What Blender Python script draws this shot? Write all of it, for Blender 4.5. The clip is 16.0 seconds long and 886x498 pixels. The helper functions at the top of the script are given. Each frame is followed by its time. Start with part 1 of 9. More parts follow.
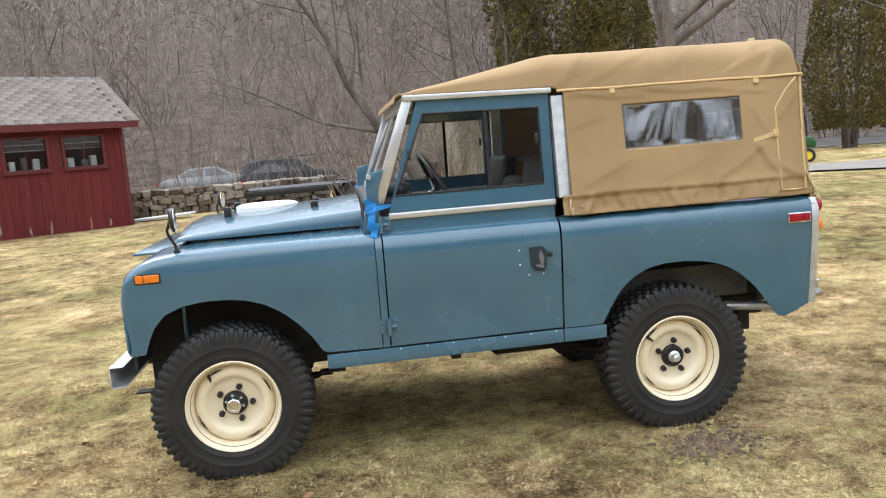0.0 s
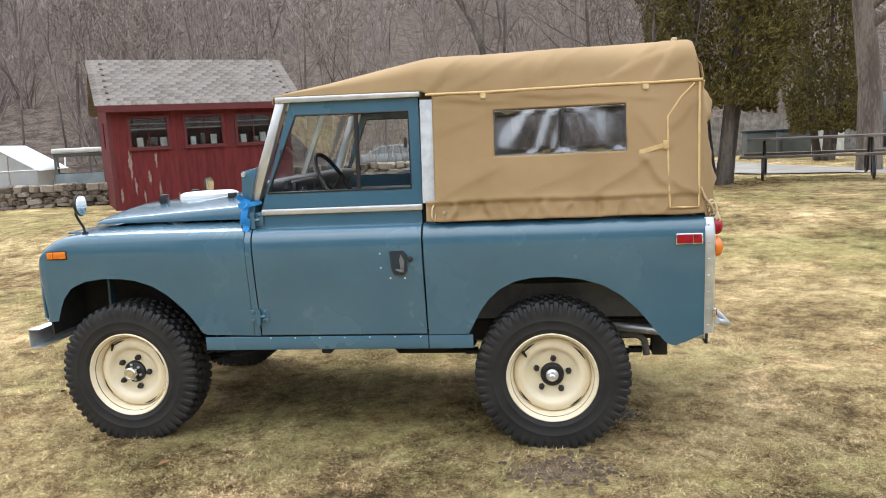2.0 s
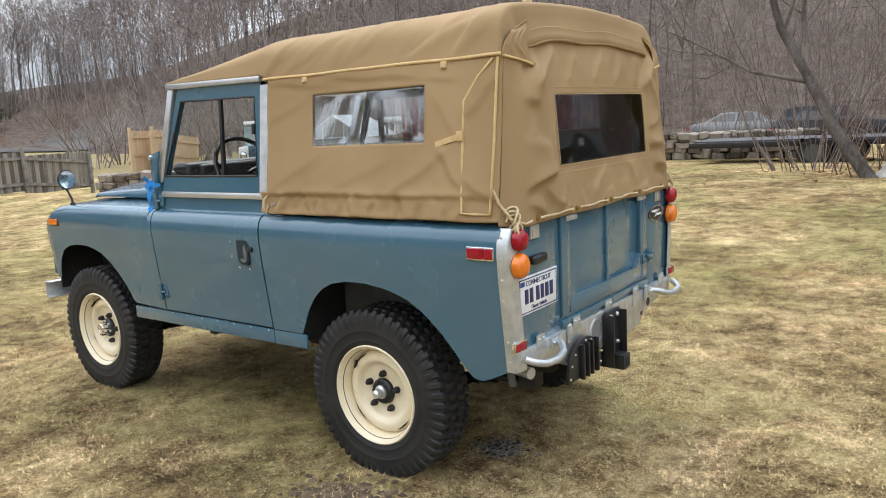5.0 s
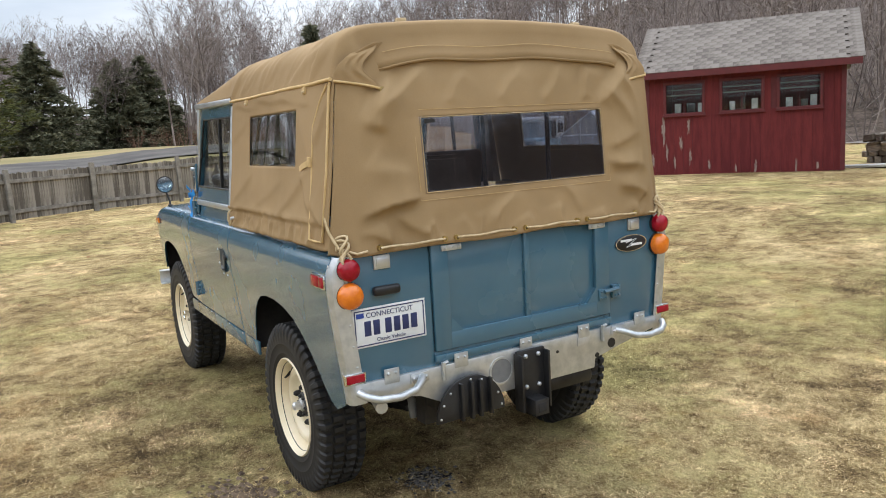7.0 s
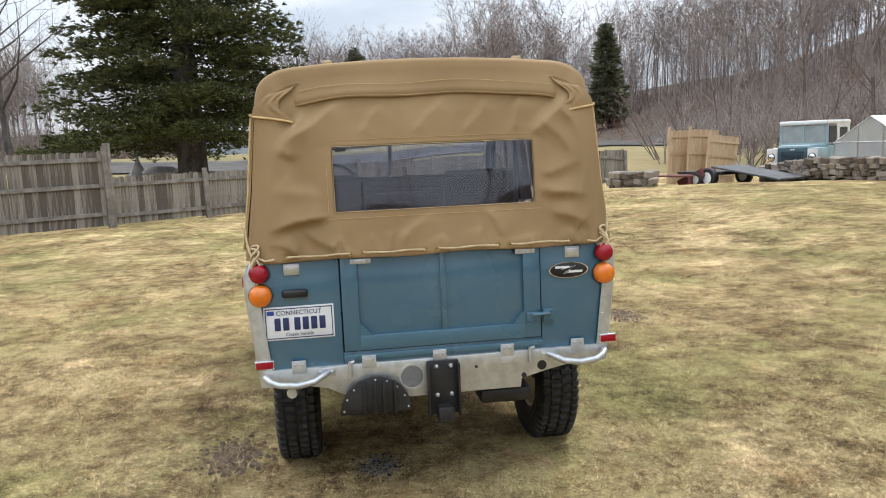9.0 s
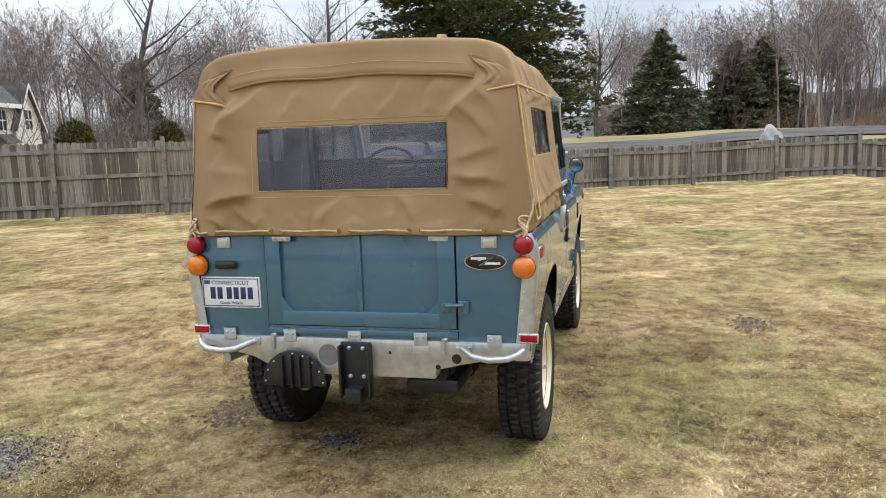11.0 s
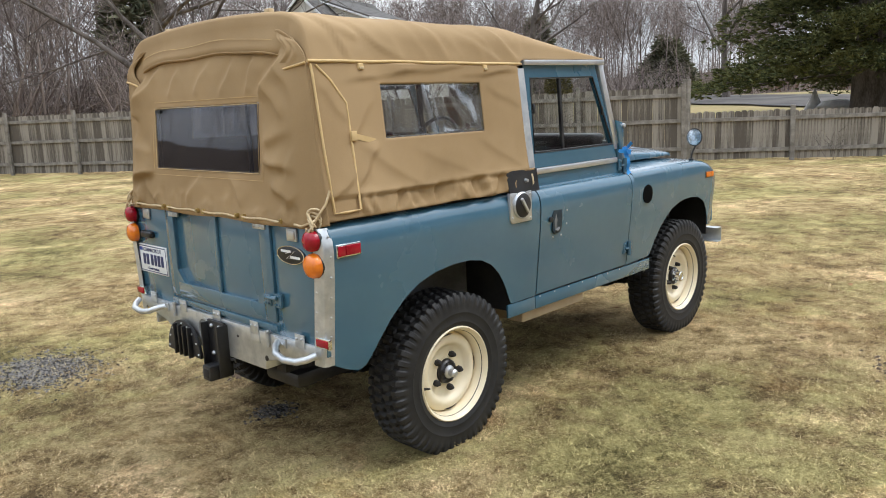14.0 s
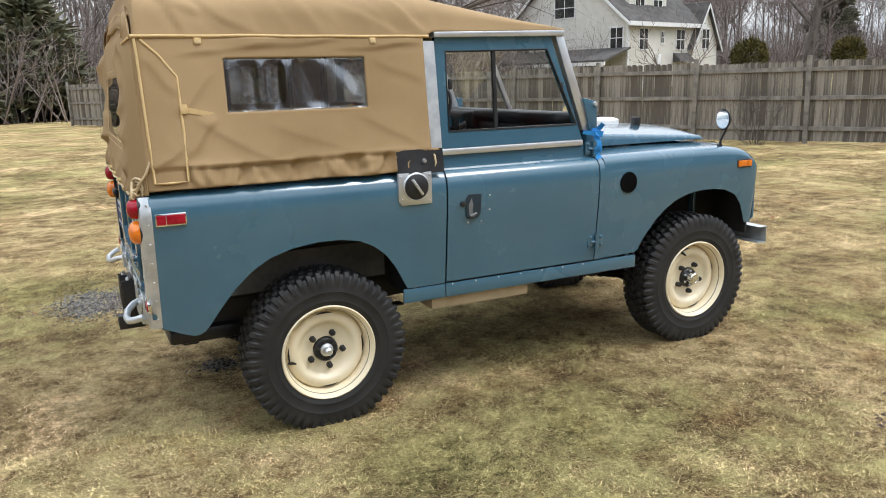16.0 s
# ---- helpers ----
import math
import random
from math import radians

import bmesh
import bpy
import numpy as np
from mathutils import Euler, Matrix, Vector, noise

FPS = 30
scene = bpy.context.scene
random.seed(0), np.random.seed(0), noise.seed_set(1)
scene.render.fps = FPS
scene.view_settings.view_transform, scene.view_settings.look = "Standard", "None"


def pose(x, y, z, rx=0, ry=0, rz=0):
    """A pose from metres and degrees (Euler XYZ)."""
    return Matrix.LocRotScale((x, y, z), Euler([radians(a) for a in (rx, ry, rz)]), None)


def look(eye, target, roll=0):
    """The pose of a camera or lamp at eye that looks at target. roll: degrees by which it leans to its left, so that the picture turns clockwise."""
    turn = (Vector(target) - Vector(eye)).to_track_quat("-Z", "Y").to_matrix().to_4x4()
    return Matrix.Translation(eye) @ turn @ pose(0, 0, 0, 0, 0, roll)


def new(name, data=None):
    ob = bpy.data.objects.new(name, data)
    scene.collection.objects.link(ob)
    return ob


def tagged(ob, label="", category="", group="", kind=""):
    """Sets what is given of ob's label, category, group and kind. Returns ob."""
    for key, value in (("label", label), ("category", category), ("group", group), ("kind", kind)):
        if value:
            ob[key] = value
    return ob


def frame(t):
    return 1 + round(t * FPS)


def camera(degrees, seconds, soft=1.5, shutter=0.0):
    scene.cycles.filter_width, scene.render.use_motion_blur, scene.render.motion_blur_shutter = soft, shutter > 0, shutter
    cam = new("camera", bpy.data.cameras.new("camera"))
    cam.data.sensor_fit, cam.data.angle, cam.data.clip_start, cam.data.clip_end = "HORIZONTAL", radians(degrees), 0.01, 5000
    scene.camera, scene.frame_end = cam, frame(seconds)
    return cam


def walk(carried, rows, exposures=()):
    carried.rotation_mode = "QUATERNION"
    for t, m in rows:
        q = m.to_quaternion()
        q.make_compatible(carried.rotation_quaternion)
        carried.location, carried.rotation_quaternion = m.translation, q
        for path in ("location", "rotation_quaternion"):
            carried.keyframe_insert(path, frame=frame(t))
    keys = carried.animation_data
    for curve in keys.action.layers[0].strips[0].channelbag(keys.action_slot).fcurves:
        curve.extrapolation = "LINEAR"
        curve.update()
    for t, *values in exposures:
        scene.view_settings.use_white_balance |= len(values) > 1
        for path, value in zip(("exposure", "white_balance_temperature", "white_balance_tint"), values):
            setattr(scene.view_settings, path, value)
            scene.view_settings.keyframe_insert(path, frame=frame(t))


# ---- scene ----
cam = camera(60.1, 16.0, 1.0)
METRES, EYE, TILT, LEAN, TURN = 13.36, 1.57, 0.0, 0.0, -7.3
ROWS = [
    (0.0, 0.0, 0.0, 0.0, -0.62, -7.92, 4.47),
    (0.5, 0.0321, -0.0056, 0.0012, 3.65, -7.85, 3.74),
    (1.0, 0.0617, -0.0011, -0.0002, 7.63, -7.9, 3.1),
    (1.5, 0.0919, 0.0058, 0.0007, 11.51, -8.04, 2.78),
    (2.0, 0.1257, 0.0149, 0.0004, 15.59, -8.38, 2.85),
    (2.5, 0.1548, 0.0315, -0.002, 20.17, -8.78, 3.0),
    (3.0, 0.1806, 0.0508, 0.0002, 24.89, -9.17, 3.12),
    (3.5, 0.2075, 0.0697, -0.0002, 29.35, -9.51, 3.08),
    (4.0, 0.2303, 0.0887, -0.0008, 33.8, -9.64, 3.01),
    (4.50, 0.2524, 0.1088, -0.0014, 38.54, -9.64, 2.97),
    (5.20, 0.2810, 0.1407, -0.0020, 45.95, -9.35, 2.98),
    (5.90, 0.3061, 0.1765, -0.0020, 53.90, -8.96, 3.07),
    (6.5, 0.3245, 0.21, -0.0011, 60.85, -8.77, 3.2),
    (7.0, 0.3385, 0.239, 0.0, 66.62, -8.72, 3.32),
    (7.5, 0.3488, 0.2672, -0.0019, 72.19, -8.6, 3.52),
    (8.0, 0.3591, 0.2912, 0.001, 77.58, -8.35, 3.43),
    (8.5, 0.3752, 0.3186, 0.0029, 83.05, -8.02, 2.84),
    (9.10, 0.3868, 0.3537, 0.0036, 89.63, -7.74, 2.31),
    (9.75, 0.3852, 0.3949, 0.0019, 96.84, -7.68, 2.05),
    (10.40, 0.3739, 0.4361, -0.0005, 104.23, -7.79, 1.98),
    (11.0, 0.3593, 0.4713, -0.0019, 111.29, -8.01, 1.96),
    (11.5, 0.3466, 0.4988, -0.0023, 117.29, -8.22, 1.93),
    (12.0, 0.3288, 0.5204, -0.0025, 122.9, -8.44, 1.81),
    (12.5, 0.304, 0.5418, -0.001, 127.86, -8.7, 1.74),
    (13.0, 0.2826, 0.5675, -0.0005, 132.29, -9.2, 1.76),
    (13.5, 0.2609, 0.5857, 0.001, 136.54, -9.86, 1.91),
    (14.0, 0.2338, 0.5979, 0.0014, 141.03, -10.61, 2.3),
    (14.5, 0.2068, 0.6123, 0.0014, 145.49, -11.32, 2.63),
    (15.0, 0.1775, 0.6264, 0.0036, 150.1, -11.86, 2.61),
    (15.5, 0.1444, 0.6366, 0.0017, 155.15, -12.23, 2.17),
    (16.0, 0.1149, 0.6515, 0.0005, 161.04, -12.47, 1.46),
]
walk(cam, [(t, pose(-0.52, -4.407, EYE, TILT, LEAN, TURN) @ pose(METRES * x, METRES * y, METRES * z, 90 + pitch, roll, yaw)) for t, x, y, z, yaw, pitch, roll in ROWS],
     [(0.0, 0.25, 6280, 9.5), (2.0, 0.24, 6280, 9.5), (4.0, 0.12, 6280, 9.5), (6.5, 0.0, 6280, 9.5), (11.0, -0.06, 6280, 9.5), (16.0, -0.03, 6280, 9.5)])


# ---------------------------------------------------------------- light
world = bpy.data.worlds.new("overcast_sky")
scene.world = world
world.use_nodes = True
wn, wl = world.node_tree.nodes, world.node_tree.links
wn.clear()
w_out = wn.new("ShaderNodeOutputWorld")
w_bg = wn.new("ShaderNodeBackground")
w_sky = wn.new("ShaderNodeTexSky")
w_sky.sky_type, w_sky.sun_disc = "NISHITA", False
w_sky.sun_elevation, w_sky.sun_rotation = radians(42), radians(200)
w_sky.air_density, w_sky.dust_density = 1.0, 2.5
w_scale = wn.new("ShaderNodeVectorMath")
w_scale.operation = "SCALE"
w_scale.inputs[3].default_value = 0.10
w_tc = wn.new("ShaderNodeTexCoord")
w_map = wn.new("ShaderNodeMapping")
w_map.inputs["Scale"].default_value = (1.0, 1.0, 4.5)
w_noise = wn.new("ShaderNodeTexNoise")
w_noise.inputs["Scale"].default_value, w_noise.inputs["Detail"].default_value = 2.2, 7
w_ramp = wn.new("ShaderNodeValToRGB")
w_ramp.color_ramp.elements[0].position, w_ramp.color_ramp.elements[0].color = 0.36, (0.60, 0.66, 0.74, 1)
w_ramp.color_ramp.elements[1].position, w_ramp.color_ramp.elements[1].color = 0.62, (0.93, 0.95, 0.98, 1)
w_mix = wn.new("ShaderNodeMix")
w_mix.data_type = "RGBA"
w_mix.inputs["Factor"].default_value = 0.86
wl.new(w_tc.outputs["Generated"], w_map.inputs["Vector"])
wl.new(w_map.outputs["Vector"], w_noise.inputs["Vector"])
wl.new(w_noise.outputs["Fac"], w_ramp.inputs["Fac"])
wl.new(w_sky.outputs["Color"], w_scale.inputs[0])
wl.new(w_scale.outputs["Vector"], w_mix.inputs["A"])
wl.new(w_ramp.outputs["Color"], w_mix.inputs["B"])
wl.new(w_mix.outputs["Result"], w_bg.inputs["Color"])
w_sep = wn.new("ShaderNodeSeparateXYZ")
w_grad = wn.new("ShaderNodeMapRange")
w_grad.inputs["From Min"].default_value, w_grad.inputs["From Max"].default_value = 0.0, 1.0
w_grad.inputs["To Min"].default_value, w_grad.inputs["To Max"].default_value = 0.92, 3.3      # an overcast sky is brightest overhead
wl.new(w_tc.outputs["Generated"], w_sep.inputs["Vector"])
wl.new(w_sep.outputs["Z"], w_grad.inputs["Value"])
wl.new(w_grad.outputs["Result"], w_bg.inputs["Strength"])
wl.new(w_bg.outputs["Background"], w_out.inputs["Surface"])

sun = new("sun", bpy.data.lights.new("sun", "SUN"))
sun.data.energy, sun.data.angle, sun.data.color = 1.7, radians(20), (1.0, 0.96, 0.91)
sun.matrix_world = look((-6, 6, 12), (0, 0, 0))
scene.view_settings.exposure = 0.0


# ---------------------------------------------------------------- materials
def material(name, c1, c2=None, scale=6.0, rough=0.7, bump=0.0, metal=0.0, fine=60.0, fine_amount=0.25,
             stretch=(1, 1, 1), island=0.0, rand=0.0, bump_scale=None, coat=0.0, spec=0.5, lo=0.35, hi=0.65):
    """Two colours mixed by a coarse and a fine noise, with bump and varied roughness."""
    m = bpy.data.materials.new(name)
    m.use_nodes = True
    n, l = m.node_tree.nodes, m.node_tree.links
    b = n["Principled BSDF"]
    b.inputs["Metallic"].default_value = metal
    b.inputs["Coat Weight"].default_value = coat
    b.inputs["Coat Roughness"].default_value = 0.035
    b.inputs["Specular IOR Level"].default_value = spec
    c2 = c2 or tuple(0.8 * v for v in c1)
    tc = n.new("ShaderNodeTexCoord")
    mp = n.new("ShaderNodeMapping")
    mp.inputs["Scale"].default_value = stretch
    l.new(tc.outputs["Object"], mp.inputs["Vector"])
    a = n.new("ShaderNodeTexNoise")
    a.inputs["Scale"].default_value, a.inputs["Detail"].default_value = scale, 5
    f = n.new("ShaderNodeTexNoise")
    f.inputs["Scale"].default_value, f.inputs["Detail"].default_value = fine, 3
    for k in (a, f):
        l.new(mp.outputs["Vector"], k.inputs["Vector"])
    add = n.new("ShaderNodeMath")
    add.operation = "MULTIPLY_ADD"
    add.inputs[1].default_value = fine_amount
    l.new(f.outputs["Fac"], add.inputs[0])
    l.new(a.outputs["Fac"], add.inputs[2])
    last = add.outputs[0]
    shift = 0.5 * fine_amount
    if island or rand:
        src = n.new("ShaderNodeNewGeometry") if island else n.new("ShaderNodeObjectInfo")
        add2 = n.new("ShaderNodeMath")
        add2.operation = "MULTIPLY_ADD"
        add2.inputs[1].default_value = island or rand
        l.new(src.outputs["Random Per Island" if island else "Random"], add2.inputs[0])
        l.new(last, add2.inputs[2])
        last = add2.outputs[0]
        shift += 0.5 * (island or rand)
    ramp = n.new("ShaderNodeValToRGB")
    ramp.color_ramp.elements[0].position, ramp.color_ramp.elements[0].color = 0.0, (*c1, 1)
    ramp.color_ramp.elements[1].position, ramp.color_ramp.elements[1].color = 1.0, (*c2, 1)
    mr = n.new("ShaderNodeMapRange")
    mr.inputs["From Min"].default_value, mr.inputs["From Max"].default_value = lo + shift, hi + shift
    l.new(last, mr.inputs["Value"])
    l.new(mr.outputs["Result"], ramp.inputs["Fac"])
    l.new(ramp.outputs["Color"], b.inputs["Base Color"])
    rr = n.new("ShaderNodeMapRange")
    rr.inputs["To Min"].default_value, rr.inputs["To Max"].default_value = max(0.02, rough - 0.08), min(1, rough + 0.08)
    l.new(a.outputs["Fac"], rr.inputs["Value"])
    l.new(rr.outputs["Result"], b.inputs["Roughness"])
    if bump:
        bp = n.new("ShaderNodeBump")
        bp.inputs["Strength"].default_value, bp.inputs["Distance"].default_value = 1.0, bump
        if bump_scale:
            g = n.new("ShaderNodeTexNoise")
            g.inputs["Scale"].default_value, g.inputs["Detail"].default_value = bump_scale, 4
            l.new(mp.outputs["Vector"], g.inputs["Vector"])
            l.new(g.outputs["Fac"], bp.inputs["Height"])
        else:
            l.new(f.outputs["Fac"], bp.inputs["Height"])
        l.new(bp.outputs["Normal"], b.inputs["Normal"])
    return m


def glass(name, tint=(0.9, 0.95, 0.95), rough=0.0, see=0.85):
    """Thin pane: clear through, with a real gloss."""
    m = bpy.data.materials.new(name)
    m.use_nodes = True
    n, l = m.node_tree.nodes, m.node_tree.links
    out = n["Material Output"]
    n.remove(n["Principled BSDF"])
    t, g, mix = n.new("ShaderNodeBsdfTransparent"), n.new("ShaderNodeBsdfGlossy"), n.new("ShaderNodeMixShader")
    t.inputs["Color"].default_value = (*tint, 1)
    g.inputs["Roughness"].default_value = rough
    lw = n.new("ShaderNodeLayerWeight")          # both faces of a pane gloss alike, more at a slant
    lw.inputs["Blend"].default_value = 0.5
    power = n.new("ShaderNodeMath")
    power.operation = "POWER"
    power.inputs[1].default_value = 5.0
    mr = n.new("ShaderNodeMapRange")
    mr.inputs["To Min"].default_value, mr.inputs["To Max"].default_value = 0.03 + 0.97 * (1.0 - see), 1.0
    l.new(lw.outputs["Facing"], power.inputs[0])
    l.new(power.outputs[0], mr.inputs["Value"])
    l.new(mr.outputs["Result"], mix.inputs["Fac"])
    l.new(t.outputs["BSDF"], mix.inputs[1])
    l.new(g.outputs["BSDF"], mix.inputs[2])
    l.new(mix.outputs["Shader"], out.inputs["Surface"])
    return m


PAINT = material("blue_paint", (0.044, 0.122, 0.182), (0.052, 0.138, 0.202), 2.5, 0.26, 0.0002, fine=25, coat=1.0, bump_scale=5)
PAINT.node_tree.nodes["Principled BSDF"].inputs["Coat Roughness"].default_value = 0.09
PAINT_DULL = material("blue_paint_dull", (0.07, 0.14, 0.18), (0.085, 0.165, 0.21), 4, 0.5, 0.0004, fine=30)
GALV = material("galvanised_steel", (0.50, 0.53, 0.55), (0.66, 0.68, 0.69), 18, 0.42, 0.0003, metal=0.75, fine=70)
ALU = material("brushed_aluminium", (0.62, 0.64, 0.66), (0.72, 0.73, 0.74), 9, 0.35, 0.0002, metal=0.8, fine=90)
CANVAS = material("tan_canvas", (0.308, 0.208, 0.104), (0.385, 0.266, 0.141), 2.2, 0.85, 0.0006, fine=260, fine_amount=0.3, spec=0.25)


def creased(m, scale, depth):
    """Adds thin branching creases to a cloth's relief."""
    n, l = m.node_tree.nodes, m.node_tree.links
    b = n["Principled BSDF"]
    old = b.inputs["Normal"].links[0].from_socket
    tc = n.new("ShaderNodeTexCoord")
    k = n.new("ShaderNodeTexNoise")
    k.noise_type = "RIDGED_MULTIFRACTAL"
    k.inputs["Scale"].default_value, k.inputs["Detail"].default_value, k.inputs["Distortion"].default_value = scale, 2.5, 0.6
    l.new(tc.outputs["Object"], k.inputs["Vector"])
    bp = n.new("ShaderNodeBump")
    bp.inputs["Strength"].default_value, bp.inputs["Distance"].default_value = 0.55, depth
    l.new(k.outputs["Fac"], bp.inputs["Height"])
    l.new(old, bp.inputs["Normal"])
    l.new(bp.outputs["Normal"], b.inputs["Normal"])


creased(CANVAS, 4.5, 0.0016)
PIPING = material("cream_piping", (0.58, 0.415, 0.20), (0.66, 0.485, 0.25), 20, 0.8, 0.0004, fine=300, spec=0.2)
ROPE = material("cotton_rope", (0.50, 0.38, 0.22), (0.62, 0.50, 0.32), 40, 0.85, 0.001, fine=200, spec=0.2)
CREAM = material("cream_wheel_paint", (0.78, 0.68, 0.47), (0.84, 0.74, 0.54), 5, 0.35, 0.0003, fine=40, coat=0.2)
RUBBER = material("tyre_rubber", (0.009, 0.009, 0.010), (0.020, 0.0195, 0.019), 8, 0.62, 0.0004, fine=90)
BLACK = material("black_painted_steel", (0.008, 0.008, 0.009), (0.02, 0.02, 0.021), 10, 0.4, 0.0003, fine=60)
# darker than grime alone: the shade in the wheel arches is in the colour
DARK = material("dark_grime_and_shade", (0.010, 0.0095, 0.0095), (0.032, 0.029, 0.027), 7, 0.8, 0.001, fine=50)
VINYL = material("black_vinyl", (0.012, 0.012, 0.014), (0.03, 0.03, 0.034), 8, 0.45, 0.0006, fine=120)
CHROME = material("chrome", (0.75, 0.76, 0.78), (0.85, 0.86, 0.87), 10, 0.12, metal=1.0)
RED_LENS = material("red_lens", (0.27, 0.003, 0.012), (0.36, 0.005, 0.020), 40, 0.18, 0.001, fine=140, coat=0.15, spec=0.4)
AMBER = material("amber_lens", (0.72, 0.17, 0.008), (0.82, 0.22, 0.012), 40, 0.12, 0.001, fine=140, coat=0.6)
WHITE = material("white_paint", (0.74, 0.76, 0.76), (0.82, 0.83, 0.82), 6, 0.5, 0.0003, fine=60)
NAVY = material("navy_ink", (0.02, 0.03, 0.10), (0.03, 0.04, 0.13), 30, 0.5)
TAPE = material("blue_masking_tape", (0.02, 0.22, 0.62), (0.03, 0.30, 0.74), 30, 0.7, 0.0008, fine=120)
PANE = glass("window_glass", (0.975, 0.985, 0.98), 0.0, 1.0)
VINYL_PANE = glass("clear_vinyl", (0.70, 0.71, 0.80), 0.03, 0.95)
SIDE_VINYL = glass("wavy_vinyl", (0.82, 0.84, 0.86), 0.06, 0.82)
# near-black without gloss, for the darkness inside the wing's intake
INTAKE = material("duct_shade_black", (0.003, 0.003, 0.003), (0.006, 0.006, 0.006), 10, 0.95, spec=0.05)
BRASS = material("brass", (0.55, 0.42, 0.18), None, 20, 0.35, metal=0.9)
MIRROR = material("mirror", (0.85, 0.88, 0.9), (0.88, 0.9, 0.92), 5, 0.03, metal=1.0)


# ---------------------------------------------------------------- builders
def thing(name, label, category, m=None, group="", kind=""):
    ob = new(name)
    ob.empty_display_size = 0.2
    if m is not None:
        ob.matrix_basis = m
    return tagged(ob, label, category, group, kind)


def solid(name, bm, mat, smooth=0):
    me = bpy.data.meshes.new(name)
    bmesh.ops.recalc_face_normals(bm, faces=bm.faces)
    bm.to_mesh(me)
    bm.free()
    me.materials.append(mat)
    if smooth:
        me.shade_smooth()
        if smooth < 180:
            me.set_sharp_from_angle(angle=radians(smooth))
    return me


def part(name, bm, mat, parent, label="", smooth=40):
    """One bmesh as one mesh object under a thing or a part."""
    ob = new(name, solid(name, bm, mat, smooth))
    ob.parent = parent
    return tagged(ob, label)


def piece(name, me, parent, m):
    ob = new(name, me)
    ob.parent = parent
    ob.matrix_basis = m
    return ob


def box(bm, x0, x1, y0, y1, z0, z1, bevel=0.0, seg=2, m=None):
    vs = [bm.verts.new((x, y, z)) for x in (x0, x1) for y in (y0, y1) for z in (z0, z1)]
    fs = [bm.faces.new([vs[i] for i in q]) for q in ((0, 1, 3, 2), (4, 6, 7, 5), (0, 4, 5, 1), (2, 3, 7, 6), (0, 2, 6, 4), (1, 5, 7, 3))]
    bmesh.ops.recalc_face_normals(bm, faces=fs)
    if bevel:
        es = list({e for f in fs for e in f.edges})
        r = bmesh.ops.bevel(bm, geom=es, offset=bevel, segments=seg, affect="EDGES", profile=0.5)
        vs = list({v for f in r["faces"] for v in f.verts} | {v for v in vs if v.is_valid})
    if m is not None:
        bmesh.ops.transform(bm, matrix=m, verts=[v for v in vs if v.is_valid])
    return bm


def boxed(*a, **k):
    return box(bmesh.new(), *a, **k)


def tube(bm, points, radius, seg=8, caps=True):
    """A round bar along points; radius a number or one for each point."""
    pts = [Vector(p) for p in points]
    rs = radius if isinstance(radius, (list, tuple)) else [radius] * len(pts)
    rings, ref = [], None
    for i, p in enumerate(pts):
        d = (pts[min(i + 1, len(pts) - 1)] - pts[max(i - 1, 0)]).normalized()
        if ref is None:
            ref = d.orthogonal().normalized()
        ref = (ref - d * ref.dot(d))
        ref = ref.normalized() if ref.length > 1e-6 else d.orthogonal().normalized()
        s = d.cross(ref)
        rings.append([bm.verts.new(p + rs[i] * (math.cos(2 * math.pi * k / seg) * ref + math.sin(2 * math.pi * k / seg) * s)) for k in range(seg)])
    for a, b in zip(rings, rings[1:]):
        for k in range(seg):
            bm.faces.new((a[k], a[(k + 1) % seg], b[(k + 1) % seg], b[k]))
    if caps:
        bm.faces.new(rings[0][::-1])
        bm.faces.new(rings[-1])
    return bm


def tubed(*a, **k):
    return tube(bmesh.new(), *a, **k)


def lathe(bm, prof, axis="y", seg=40, centre=(0, 0, 0), closed=False):
    """Turns (radius, along) pairs round an axis."""
    rings = []
    for r, h in prof:
        ring = []
        for k in range(seg):
            a = 2 * math.pi * k / seg
            c, s = r * math.cos(a), r * math.sin(a)
            p = {"y": (c, h, s), "x": (h, c, s), "z": (c, s, h)}[axis]
            ring.append(bm.verts.new(Vector(p) + Vector(centre)))
        rings.append(ring)
    pairs = list(zip(rings, rings[1:])) + ([(rings[-1], rings[0])] if closed else [])
    for a, b in pairs:
        for k in range(seg):
            bm.faces.new((a[k], a[(k + 1) % seg], b[(k + 1) % seg], b[k]))
    if not closed:
        for ring in (rings[0], rings[-1]):
            bm.faces.new(ring)
    return bm


def prism(bm, outline, axis, a, b, bevel=0.0):
    """An outline of (u, v) pushed along an axis from a to b: x takes (y, z), y takes (x, z), z takes (x, y)."""
    def at(u, v, w):
        return {"x": (w, u, v), "y": (u, w, v), "z": (u, v, w)}[axis]
    lo = [bm.verts.new(at(u, v, a)) for u, v in outline]
    hi = [bm.verts.new(at(u, v, b)) for u, v in outline]
    fs = [bm.faces.new(lo), bm.faces.new(hi[::-1])]
    n = len(outline)
    for i in range(n):
        fs.append(bm.faces.new((lo[i], hi[i], hi[(i + 1) % n], lo[(i + 1) % n])))
    bmesh.ops.recalc_face_normals(bm, faces=fs)
    if bevel:
        bmesh.ops.bevel(bm, geom=list({e for f in fs for e in f.edges}), offset=bevel, segments=2, affect="EDGES", profile=0.5)
    return bm


def prismed(*a, **k):
    return prism(bmesh.new(), *a, **k)


